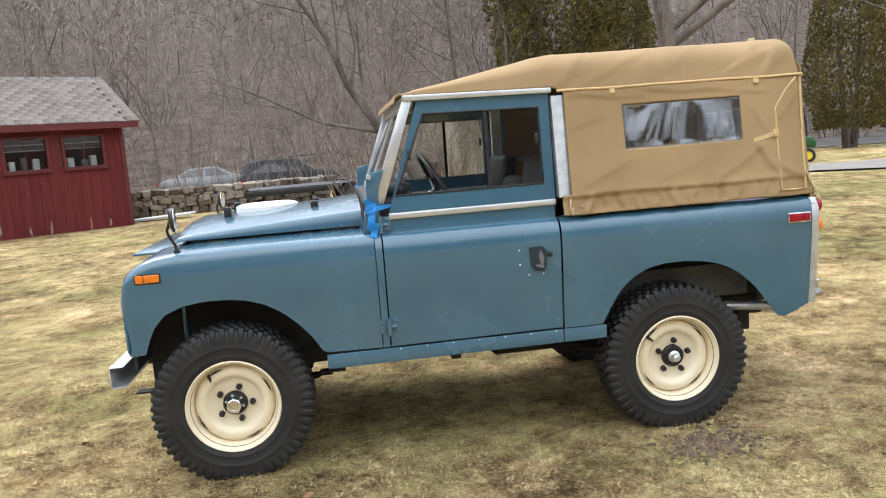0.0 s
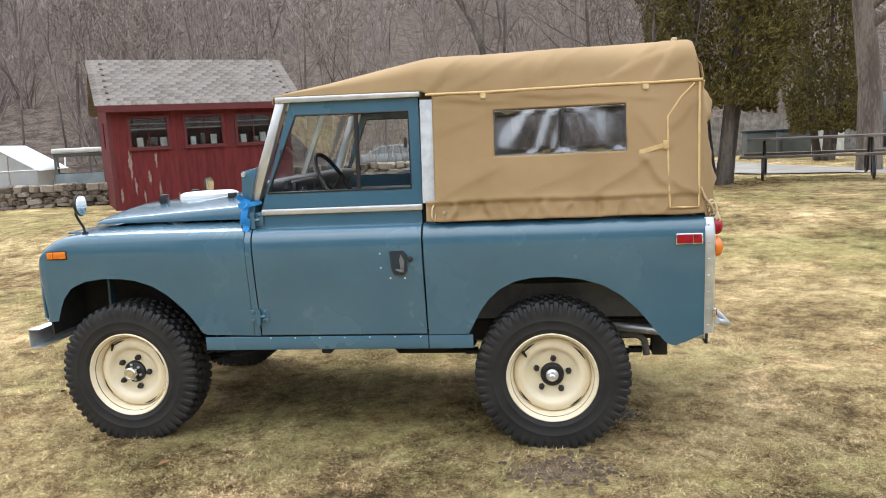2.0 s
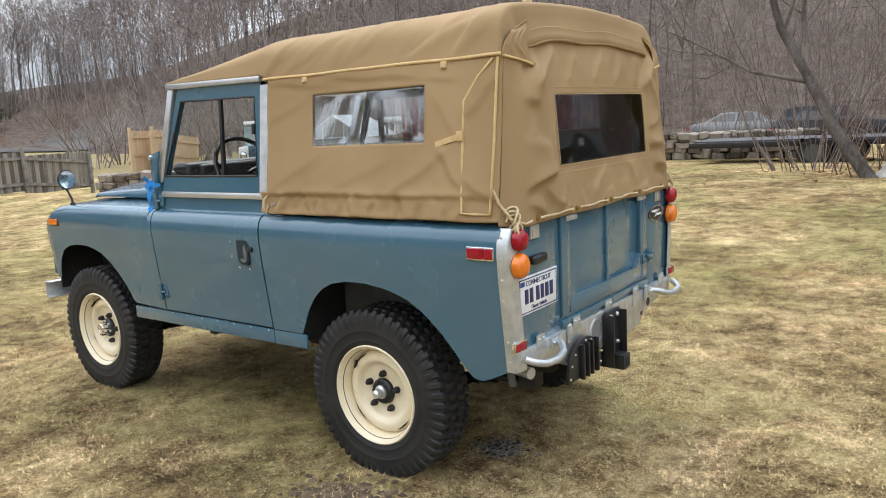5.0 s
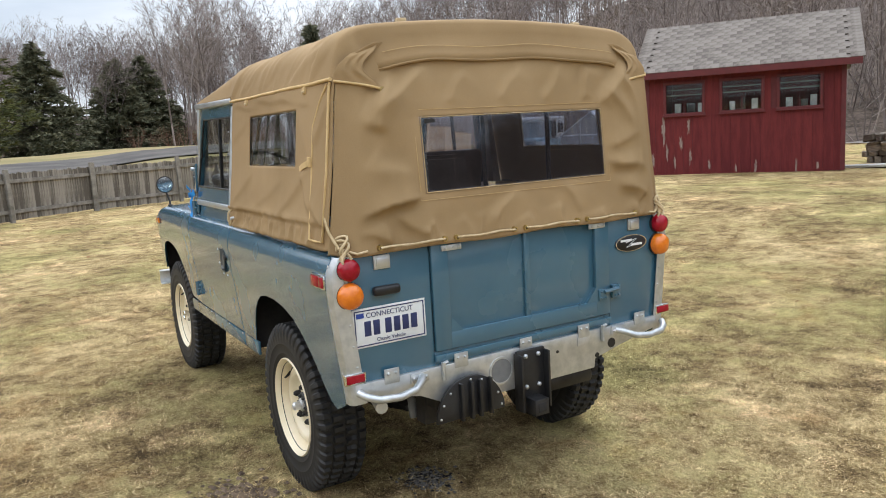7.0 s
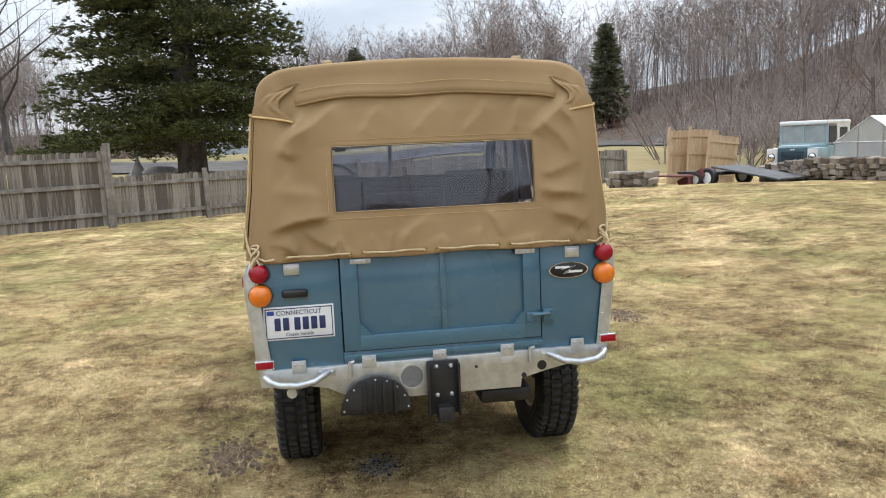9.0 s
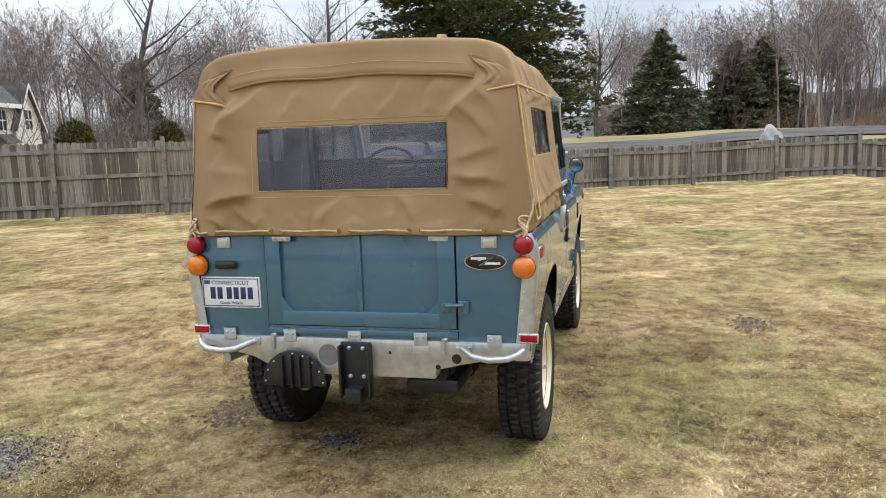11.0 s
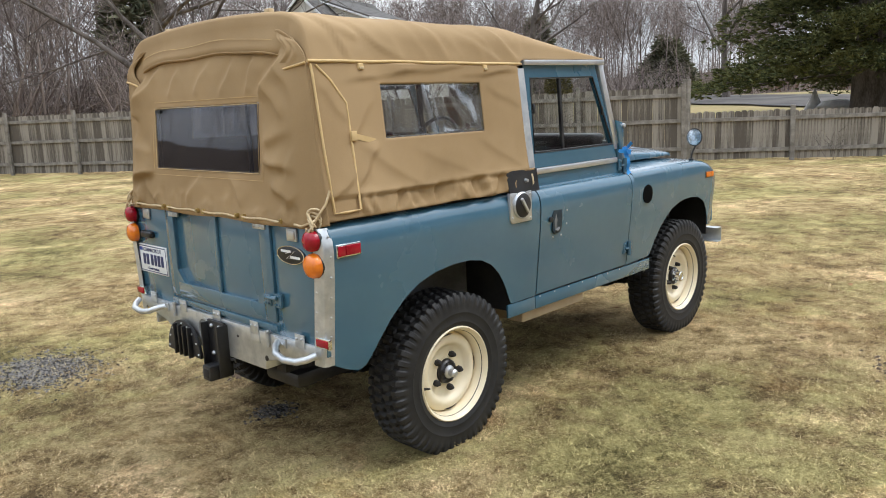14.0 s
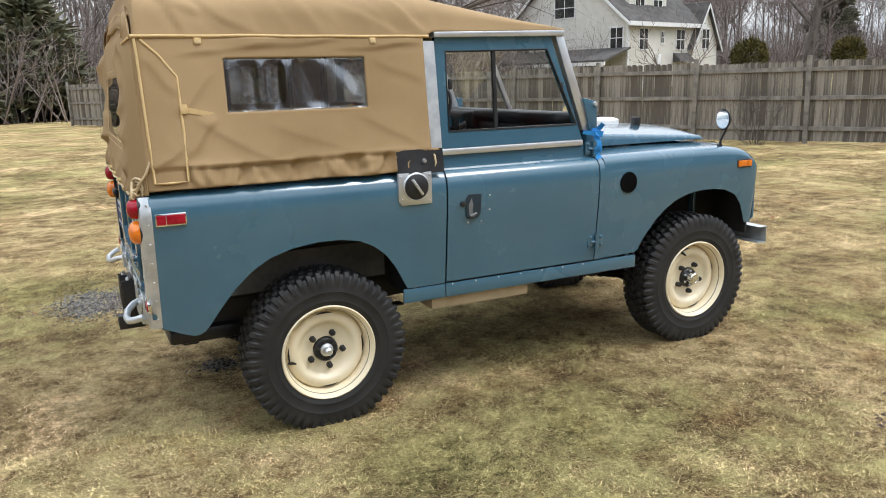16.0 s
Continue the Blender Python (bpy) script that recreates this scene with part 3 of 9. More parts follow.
def tyre_mesh(r=0.384, w=0.105):
    """One closed surface whose lugs stand up out of the tread, with ribs running down the shoulders."""
    bm = bmesh.new()
    rim, n, per = 0.203, 52, 7
    g = 0.0135
    prof = [(rim, -0.72), (rim + 0.012, -0.86), (rim + 0.040, -0.955), (rim + 0.046, -0.975), (rim + 0.052, -0.962), (rim + 0.085, -0.995), (rim + 0.089, -1.012), (rim + 0.094, -1.0), (r - 0.062, -0.992), (r - 0.050, -0.975), (r - 0.034, -0.945), (r - 0.022, -0.90), (r - g, -0.84),
            (r - g, -0.60), (r - g, -0.56), (r - g, -0.50), (r - g, -0.46), (r - g, -0.27), (r - g, -0.07), (r - g, -0.035)]
    prof = prof + [(a, -c) for a, c in prof[::-1]]
    rings = []
    for k in range(n * per):
        ph = k / per
        a = 2 * math.pi * ph / n
        ring = []
        for rad, c in prof:
            up, out = 0.0, 0.0
            ac = abs(c)
            skew = 0.5 * abs(0.27 - ac) if ac < 0.52 else 0.0
            f = (ph + (0.5 if (c > 0) != (0.04 < ac < 0.48) else 0.0) + skew) % 1.0
            on = 0.12 <= f < 0.74
            if 0.58 < ac <= 0.89 and rad > r - 0.021:
                up = g if on else 0.0
            elif 0.05 < ac < 0.48 and rad > r - 0.021:
                up = g if on else 0.0
            elif ac > 0.88 and rad > r - 0.040:
                up, out = (0.008, 0.045) if on else (0.0, 0.0)
            elif ac > 0.9 and rad > r - 0.056:
                out = 0.030 if on else 0.0
            rr = rad + up
            ring.append(bm.verts.new((rr * math.cos(a), w * (c + math.copysign(out, c)), rr * math.sin(a))))
        rings.append(ring)
    m = len(prof)
    for k in range(n * per):
        p, q = rings[k], rings[(k + 1) % (n * per)]
        for j in range(m):
            bm.faces.new((p[j], p[(j + 1) % m], q[(j + 1) % m], q[j]))
    return bm


TYRE = []
def wheel(parent, x, side, driven_front, spin, drop):
    """A cream steel wheel with its mud tyre; out is the side that faces away from the body."""
    w = thing("wheel", "", "")
    w.parent = parent
    w.matrix_basis = pose(x, side * (0.668 if side < 0 else 0.676), drop, 0, spin, 0 if side > 0 else 180)
    if not TYRE:
        TYRE.append(solid("tyre", tyre_mesh(), RUBBER, 25))
    tagged(piece("tyre", TYRE[0], w, Matrix.Identity(4)), "black mud-terrain tyre with worn blocky lugs")
    bm = bmesh.new()
    lathe(bm, [(0.221, 0.1005), (0.2260, 0.097), (0.2270, 0.088), (0.219, 0.074), (0.206, 0.062), (0.202, 0.03), (0.198, -0.03), (0.204, -0.07), (0.219, -0.08), (0.219, -0.086), (0.196, -0.078),
               (0.190, -0.03), (0.193, 0.03), (0.199, 0.066), (0.213, 0.094)], "y", 72, closed=True)
    part("rim", bm, CREAM, w, "cream painted steel rim", 60)
    bm = bmesh.new()
    lathe(bm, [(0.194, 0.018), (0.187, 0.036), (0.172, 0.050), (0.152, 0.055), (0.137, 0.049), (0.128, 0.035), (0.116, 0.028), (0.060, 0.026), (0.058, 0.018), (0.12, 0.016), (0.187, 0.012)],
          "y", 56, closed=True)
    part("wheel_disc", bm, CREAM, w, "cream dished wheel disc", 60)
    for k in range(4):
        a = radians(45 + 90 * k)
        bm = bmesh.new()
        pts = [(0.180 * math.cos(a + t), 0.0435, 0.180 * math.sin(a + t)) for t in np.linspace(-0.24, 0.24, 9)]
        tube(bm, pts, [0.0008, 0.002, 0.0034, 0.0044, 0.0048, 0.0044, 0.0034, 0.002, 0.0008], 6)
        part("slot", bm, BLACK, w, "dark vent slot in the wheel disc")
    for k in range(5):
        a = radians(90 + 72 * k)
        c = Vector((0.083 * math.cos(a), 0.026, 0.083 * math.sin(a)))
        bm = bmesh.new()
        tube(bm, [c, c + Vector((0, 0.02, 0)), c + Vector((0, 0.032, 0))], [0.016, 0.0145, 0.008], 6)
        part("wheel_nut", bm, DARK, w, "dark rusted wheel nut", 20)
    bm = bmesh.new()
    lathe(bm, [(0.057, -0.05), (0.057, 0.040), (0.050, 0.048), (0.0, 0.048)], "y", 28)
    part("hub", bm, BLACK, w, "black hub flange")
    for k in range(6):
        a = radians(60 * k)
        bm = bmesh.new()
        bolt(bm, (0.042 * math.cos(a), 0.048, 0.042 * math.sin(a)), "y", 0.008, 0.010)
        part("hub_bolt", bm, GALV if driven_front else BLACK, w)
    a = radians(35)
    vc = Vector((0.185 * math.cos(a), 0.042, 0.185 * math.sin(a)))
    part("valve_stem", tubed([vc, vc + Vector((-0.016 * math.cos(a), 0.022, -0.016 * math.sin(a))), vc + Vector((-0.024 * math.cos(a), 0.036, -0.024 * math.sin(a)))], [0.008, 0.006, 0.0045], 8), BLACK, w, "black rubber valve stem")
    for a in (-1.9, -0.9):
        pts = [(0.2222 * math.cos(a + t), 0.092, 0.2222 * math.sin(a + t)) for t in np.linspace(-0.09, 0.09, 6)]
        part("balance_weight", tubed(pts, 0.0055, 6), GALV, w, "grey balance weight clipped to the rim")
    bm = bmesh.new()
    if driven_front:
        lathe(bm, [(0.031, 0.045), (0.031, 0.062), (0.034, 0.065), (0.034, 0.088), (0.030, 0.092), (0.022, 0.092), (0.021, 0.089), (0.0, 0.089)], "y", 24)
    else:
        lathe(bm, [(0.032, 0.045), (0.031, 0.054), (0.020, 0.060), (0.019, 0.086), (0.011, 0.094), (0.0, 0.094)], "y", 20)
    part("hub_cap", bm, CHROME if driven_front else ALU, w, "bright silver locking hub" if driven_front else "dull silver hub cap")
    return w


def build_vehicle():
    v = thing("off_road_vehicle", "blue vintage four-wheel-drive with cream wheels parked on dead grass", "car")

    for side in (-1, 1):
        fwd = 0.023 if side > 0 else 0.0        # the far door is hung a little further forward
        wing = part("front_wing", wing_sheet(side, -0.385 - fwd), PAINT, v, smooth=60)
        bm = prismed([(side * 0.50, 0.69), (side * 0.735, 0.69), (side * 0.765, 0.72), (side * 0.765, 0.96), (side * 0.74, 1.0), (side * 0.50, 1.0)], "x", -1.566, -1.556)
        part("wing_front", bm, PAINT, wing)
        bm = bmesh.new()
        lathe(bm, [(0.0, -1.600), (0.05, -1.597), (0.085, -1.585), (0.095, -1.566), (0.095, -1.55)], "x", 32, (0, side * 0.62, 0.915))
        part("headlamp", bm, CHROME, wing, "round headlamp with clear lens")
        # amber marker
        bm = boxed(-1.487, -1.367, side * 0.792, side * 0.806, 1.033, 1.083, 0.006)
        mk = part("side_marker", bm, BLACK, wing, "amber side marker in a dark frame")
        part("lens", boxed(-1.480, -1.445, side * 0.803, side * 0.812, 1.040, 1.076, 0.003), AMBER, mk)
        part("lens", boxed(-1.443, -1.374, side * 0.803, side * 0.813, 1.040, 1.076, 0.004), AMBER, mk)
        # outer hinge post strip behind the wing
        part("hinge_post", side_sheet(side, -0.381 - fwd, -0.349 - fwd, lambda x: 0.612, [(0.755, 1.164), (0.752, 1.20)], 0.016), PAINT, v, smooth=60)
        # sill
        sill = part("sill_panel", boxed(-0.655, 0.517, side * 0.770 if side > 0 else -0.784, side * 0.784 if side > 0 else -0.770, 0.535, 0.604, 0.004), PAINT, v)
        part("sill_panel", boxed(0.521, 0.742, 0.770 if side > 0 else -0.784, 0.784 if side > 0 else -0.770, 0.535, 0.604, 0.004), PAINT, v)
        bm = bmesh.new()
        for x in frange(-0.30, 0.48, 0.13):
            bolt(bm, (x, side * 0.783, 0.597), "y" if side > 0 else "-y", 0.004, 0.003)
        part("screws", bm, ALU, sill)
        # door
        door = part("door", side_sheet(side, -0.342 - fwd, 0.515, lambda x: 0.614, [(0.760, 1.164), (0.757, 1.18), (0.756, 1.228)], 0.03), PAINT, v, smooth=60)
        part("door_inner", boxed(-0.34 - fwd, 0.513, min(side * 0.70, side * 0.755), max(side * 0.70, side * 0.755), 0.62, 1.225), PAINT_DULL, door)
        bm = boxed(-0.300, 0.522, min(side * 0.750, side * 0.772), max(side * 0.750, side * 0.772), 1.226, 1.256, 0.006)
        part("waist_rail", bm, ALU, door, "bright aluminium waist rail")
        # door top frame, with the pane set into it
        y0, y1 = sorted((side * 0.735, side * 0.763))

        def lean(z):
            return -side * 0.030 * (z - 1.256) / 0.5

        bars = [[(-0.298, 1.258), (0.520, 1.258), (0.520, 1.332), (-0.268, 1.332)],
                [(-0.298, 1.258), (-0.262, 1.332), (-0.098, 1.715), (-0.118, 1.785)],
                [(-0.118, 1.785), (-0.098, 1.715), (0.520, 1.705), (0.520, 1.772)],
                [(0.468, 1.332), (0.520, 1.332), (0.520, 1.772), (0.468, 1.706)]]
        for i, b in enumerate(bars):
            fr = prismed(b, "y", y0 + 0.0006 * i, y1 - 0.0006 * i)
            for vert in fr.verts:
                vert.co.y += lean(vert.co.z)
            if i == 0:
                top = part("door_top", fr, PAINT, v, "blue door top with sliding panes", 20)
            else:
                part("frame_bar", fr, PAINT, top, "", 20)
        bm = prismed([(-0.255, 1.330), (0.470, 1.330), (0.470, 1.708), (-0.094, 1.716)], "y", side * 0.745, side * 0.749)
        for vert in bm.verts:
            vert.co.y += lean(vert.co.z)
        pn = part("pane", bm, PANE, top, "clear sliding door glass")
        pn.visible_shadow = False
        bm = boxed(0.196, 0.214, min(side * 0.741, side * 0.756), max(side * 0.741, side * 0.756), 1.332, 1.712)
        for vert in bm.verts:
            vert.co.y += lean(vert.co.z)
        part("channel", bm, BLACK, top, "black rubber window channel")
        for xx, zz in ((-0.19, 1.50), (0.44, 1.53)):
            bm = boxed(xx, xx + 0.018, min(side * 0.752, side * 0.764), max(side * 0.752, side * 0.764), zz, zz + 0.05, 0.004)
            for vert in bm.verts:
                vert.co.y += lean(vert.co.z)
            part("window_catch", bm, BLACK, top)
        bm = bmesh.new()
        tube(bm, [(-0.262, side * 0.757, 1.336), (0.468, side * 0.757, 1.336), (0.468, side * 0.731, 1.705), (-0.098, side * 0.731, 1.712), (-0.262, side * 0.757, 1.336)], 0.006, 6)
        part("seal", bm, BLACK, top)
        # handle recess
        rs = 0.018 if side > 0 else 0.0
        out = "y" if side > 0 else "-y"
        rec = prismed([(0.356 - rs, 1.036), (0.424 - rs, 1.038), (0.440 - rs, 1.018), (0.440 - rs, 0.938), (0.425 - rs, 0.918), (0.378 - rs, 0.920), (0.362 - rs, 0.944)], "y", side * 0.805, side * 0.8305)
        rp = part("handle_recess", rec, RECESS, door, "dark door handle recess")
        bm = tubed([(0.385 - rs, side * 0.829, 0.945), (0.405 - rs, side * 0.836, 0.938), (0.422 - rs, side * 0.836, 0.934)], [0.006, 0.008, 0.006], 8)
        part("lever", bm, UNDER, rp, "dull metal door lever")
        bm = prismed([(0.398 - rs, 0.925), (0.424 - rs, 0.935), (0.428 - rs, 0.985), (0.412 - rs, 1.020), (0.402 - rs, 0.990), (0.408 - rs, 0.960)], "y", side * 0.8295, side * 0.8325)
        part("latch_plate", bm, UNDER, rp, "bare metal latch plate in the recess")
        bm = bmesh.new()
        lathe(bm, [(0.014, 0.822), (0.014, 0.836), (0.006, 0.839), (0.0, 0.839)], "y", 16, (0, 0, 0))
        for vert in bm.verts:
            vert.co = Vector((vert.co.x + 0.456 - rs, vert.co.y * side, vert.co.z + 0.996))
        part("key_lock", bm, BLACK, rp, "dark round key lock")
        bm = bmesh.new()
        for xx, zz in ((0.308 - rs, 1.026), (0.308 - rs, 0.955), (0.352 - rs, 0.901), (0.424 - rs, 0.900)):
            bolt(bm, (xx, side * (side_y(zz) - 0.001), zz), out, 0.0055, 0.004)
        part("rivets", bm, ALU, rp)
        # hinges
        for hz, hy in ((0.716, 0.797), (1.205, 0.765)):
            bm = bmesh.new()
            box(bm, -0.392 - fwd, -0.358 - fwd, side * (hy - 0.006), side * (hy + 0.005), hz - 0.034, hz + 0.034, 0.003)
            box(bm, -0.334 - fwd, -0.294 - fwd, side * (hy - 0.006), side * (hy + 0.005), hz - 0.030, hz + 0.038, 0.003)
            tube(bm, [(-0.345 - fwd, side * (hy + 0.013), hz - 0.042), (-0.345 - fwd, side * (hy + 0.013), hz + 0.042)], 0.0125, 10)
            tube(bm, [(-0.345 - fwd, side * (hy + 0.012), hz), (-0.312 - fwd, side * (hy + 0.006), hz)], 0.008, 8)
            hinge = part("door_hinge", bm, PAINT, door, "bolted strap hinge")
            bm = bmesh.new()
            for dx, dz in ((-0.377 - fwd, 0.020), (-0.377 - fwd, -0.020), (-0.312 - fwd, 0.024), (-0.312 - fwd, -0.016)):
                bolt(bm, (dx, side * (hy + 0.004), hz + dz), out, 0.008, 0.007)
            part("hinge_bolts", bm, PAINT_DULL, hinge)
        # rear quarter
        rear = part("rear_quarter", side_sheet(side, 0.524, 1.838, lambda x: lerp_table(x, REAR_ARCH), [(0.745, 1.165), (0.700, 1.165)], 0.022), PAINT, v, smooth=60)
        bm = boxed(1.700, 1.822, min(side * 0.822, side * 0.836), max(side * 0.822, side * 0.836), 1.030, 1.083, 0.005)
        mk = part("side_marker", bm, CHROME, rear, "red side marker in a bright frame")
        part("lens", boxed(1.706, 1.778, min(side * 0.832, side * 0.842), max(side * 0.832, side * 0.842), 1.037, 1.077, 0.003), RED_LENS, mk)
        part("lens", boxed(1.781, 1.816, min(side * 0.832, side * 0.841), max(side * 0.832, side * 0.841), 1.037, 1.077, 0.003), RED_LENS, mk)
        # galvanised rear corner angle, riveted
        grid = []
        for z in frange(0.600, 1.150, 0.05):
            yy = side_y(z)
            grid.append([(1.832, side * (yy + 0.004), z), (1.862, side * (yy + 0.003), z), (1.874, side * (yy - 0.004), z), (1.879, side * (yy - 0.014), z), (1.881, side * (yy - 0.060), z)])
        ca = part("corner_angle", sheeted(grid if side > 0 else grid[::-1], 0.003), GALV, rear, "galvanised riveted corner angle", 30)
        bm = bmesh.new()
        for z in frange(0.64, 1.12, 0.08):
            bolt(bm, (1.848, side * (side_y(z) + 0.003), z), out, 0.006, 0.004)
            bolt(bm, (1.880, side * (side_y(z) - 0.045), z + 0.02), "x", 0.006, 0.004)
        part("rivets", bm, GALV, ca)
        # inner wheel box and arch roof
        bm = boxed(0.66, 1.832, min(side * 0.46, side * 0.475), max(side * 0.46, side * 0.475), 0.62, 1.10)
        part("wheel_box", bm, DARK, rear)
        # paler panel over the wheel box's lower part, where light reaches in
        part("floor_support", boxed(0.72, 1.66, min(side * 0.48, side * 0.49), max(side * 0.48, side * 0.49), 0.615, 0.795), UNDER, rear, "lower wheel box panel, paler as if lit")
        part("arch_roof", boxed(0.70, 1.832, min(side * 0.476, side * 0.79), max(side * 0.476, side * 0.79), 0.93, 0.945), DARK, rear)
        part("arch_front", boxed(0.69, 0.70, min(side * 0.476, side * 0.775), max(side * 0.476, side * 0.775), 0.56, 0.93), DARK, rear)
        part("arch_back", boxed(1.74, 1.75, min(side * 0.476, side * 0.775), max(side * 0.476, side * 0.775), 0.60, 0.93), DARK, rear)
        part("inner_wing", boxed(-1.36, -0.40, min(side * 0.44, side * 0.455), max(side * 0.44, side * 0.455), 0.58, 1.15), DARK, wing)
        part("inner_wing", boxed(-1.553, -1.361, min(side * 0.44, side * 0.455), max(side * 0.44, side * 0.455), 0.58, 0.98), DARK, wing)
        part("wing_nose_liner", boxed(-1.548, -1.536, min(side * 0.456, side * 0.745), max(side * 0.456, side * 0.735), 0.62, 0.985), DARK, wing)
        part("splash_panel", boxed(-0.60, -0.59, min(side * 0.456, side * 0.775), max(side * 0.456, side * 0.775), 0.52, 1.15), DARK, wing)
        # mirror on the wing
        mx, my, mz = -1.29, side * 0.76, 1.315
        bm = bmesh.new()
        tube(bm, [(-1.295, side * 0.735, 1.160), (-1.300, side * 0.735, 1.195), (-1.322, side * 0.742, 1.240), (-1.326, side * 0.752, 1.265), (mx - 0.020, my, mz - 0.015), (mx - 0.016, my, mz)], 0.0068, 8)
        tube(bm, [(-1.295, side * 0.735, 1.160), (-1.295, side * 0.735, 1.172)], 0.016, 10)
        ms = part("mirror_arm", bm, BLACK, wing, "black bent mirror arm")
        bm = bmesh.new()
        lathe(bm, [(0.0, -0.020), (0.035, -0.017), (0.054, -0.008), (0.059, 0.004), (0.053, 0.006)], "x", 28)
        part("mirror_shell", bm, BLACK, ms).matrix_basis = pose(mx, my, mz, 0, 0, -side * 6)
        bm = bmesh.new()
        lathe(bm, [(0.053, 0.0055), (0.053, 0.0085), (0.0, 0.0085)], "x", 28)
        part("mirror_glass", bm, MIRROR, ms, "round mirror glass").matrix_basis = pose(mx, my, mz, 0, 0, -side * 6)
        # windscreen hinge bracket
        bm = prismed(BRACKET, "y", side * 0.744, side * 0.756, 0.003)
        br = part("windscreen_bracket", bm, PAINT, v, "blue windscreen hinge bracket")
        bm = bmesh.new()
        tube(bm, [(BRACKET[4][0] + 0.014, side * 0.752, BRACKET[4][1] - 0.014), (BRACKET[4][0] + 0.014, side * 0.770, BRACKET[4][1] - 0.014)], [0.013, 0.011], 10)
        part("bracket_bolt", bm, GALV, br)
        # blue tape round the upper hinge
        bm = bmesh.new()
        for k, (xa, za, ang, ln) in enumerate(((-0.385, 1.235, 78, 0.13), (-0.36, 1.285, 8, 0.12), (-0.39, 1.31, -60, 0.07), (-0.375, 1.18, 70, 0.07))):
            g = []
            for s in np.linspace(0, 1, 6):
                px, pz = xa + (s - 0.4) * ln * math.cos(radians(ang)), za + (s - 0.4) * ln * math.sin(radians(ang))
                yy = side * (0.778 + 0.006 * k + 0.01 * math.sin(5 * s + k))
                nx, nz = -math.sin(radians(ang)) * 0.016, math.cos(radians(ang)) * 0.016 * (1 - 0.5 * s * (k == 1))
                g.append([(px - nx, yy, pz - nz), (px + nx, yy + side * 0.004, pz + nz)])
            sheet(bm, g, 0.001)
        part("masking_tape", bm, TAPE, door, "blue masking tape round the hinge")
        # windscreen pillar, scuttle side and roof drip rail
        part("scuttle_side", prismed([(-0.43, 1.168), (-0.345, 1.168), (-0.340, 1.335), (-0.405, 1.30)], "y", side * 0.60, side * 0.745, 0.004), PAINT, v)
        part("windscreen_pillar", prismed([(-0.372, 1.300), (-0.318, 1.300), (-0.145, 1.775), (-0.188, 1.785)], "y", side * 0.690, side * 0.742, 0.003), ALU, v, "galvanised windscreen pillar")
        bm = prismed([(-0.190, 1.776), (0.532, 1.768), (0.532, 1.792), (-0.190, 1.803)], "y", side * 0.695, side * 0.754, 0.003)
        part("drip_rail", bm, ALU, v, "bright roof side rail")
        bm = prismed([(0.530, 1.262), (0.582, 1.262), (0.615, 1.262), (0.615, 1.752), (0.582, 1.752), (0.530, 1.752)], "y", side * 0.742, side * 0.756)
        for vert in bm.verts:
            wide = abs(vert.co.y) > 0.749
            vert.co.y += lean(vert.co.z)
            if wide:
                vert.co.y = side * (lerp_table(vert.co.z, SIDE_TILT) + (0.001 if vert.co.x < 0.60 else -0.012))
        part("hood_post", bm, GALV, v, "galvanised post behind the door")
        # seats
    # ---- bonnet
    grid = []
    for i, x in enumerate(frange(-1.335, -0.425, 0.045)):
        s = (x + 1.335) / 0.91
        top = 1.210 + 0.055 * s
        row = [(x, -0.560, 1.192), (x, -0.560, top - 0.012), (x, -0.552, top - 0.002)]
        for y in frange(-0.54, 0.54, 0.06):
            row.append((x, y, top + 0.048 * (1 - (y / 0.54) ** 2)))
        row += [(x, 0.552, top - 0.002), (x, 0.560, top - 0.012), (x, 0.560, 1.192)]
        if i == 0:
            row = [(x, p[1], 1.178 + (p[2] - 1.178) * 0.25) for p in row]
        grid.append(row)
    first = [(-1.322, p[1], 1.178 + (q[2] - 1.178) * 0.85) for p, q in zip(grid[0], grid[1])]
    grid.insert(1, first)
    bonnet = part("bonnet", sheeted(grid[::-1], 0.004), PAINT, v, "blue bonnet, rivets along its edge", 50)
    bm = bmesh.new()
    lathe(bm, [(0.175, 1.250), (0.170, 1.302), (0.150, 1.312), (0.09, 1.306), (0.0, 1.304)], "z", 40, (-0.93, 0, 0))
    part("spare_wheel_mount", bm, WHITE, bonnet, "white round spare wheel mount")
    for ax, ay in ((-1.12, -0.20), (-1.12, 0.20), (-0.66, 0.0), (-0.66, -0.28)):
        part("rubber_block", boxed(ax - 0.02, ax + 0.02, ay - 0.025, ay + 0.025, 1.24, 1.318, 0.006), BLACK, bonnet)
    bm = bmesh.new()
    for x in frange(-1.25, -0.48, 0.035):
        for y in (-0.50, 0.50):
            bolt(bm, (x, y, 1.205 + 0.055 * (x + 1.335) / 0.91 + 0.048 * (1 - (y / 0.54) ** 2) - 0.001), "z", 0.007, 0.006)
    part("rivets", bm, ALU, bonnet)
    part("slam_panel", boxed(-1.555, -1.338, -0.505, 0.505, 1.135, 1.147, 0.004), PAINT, v)
    part("grille_panel", boxed(-1.36, -1.34, -0.50, 0.50, 0.70, 1.165, 0.004), PAINT, v)
    bm = bmesh.new()
    for z in frange(0.74, 1.12, 0.035):
        tube(bm, [(-1.366, -0.30, z), (-1.366, 0.30, z)], 0.004, 6)
    for y in frange(-0.30, 0.30, 0.05):
        tube(bm, [(-1.362, y, 0.74), (-1.362, y, 1.12)], 0.004, 6)
    part("grille", bm, GALV, v, "galvanised wire grille")
    bm = bmesh.new()
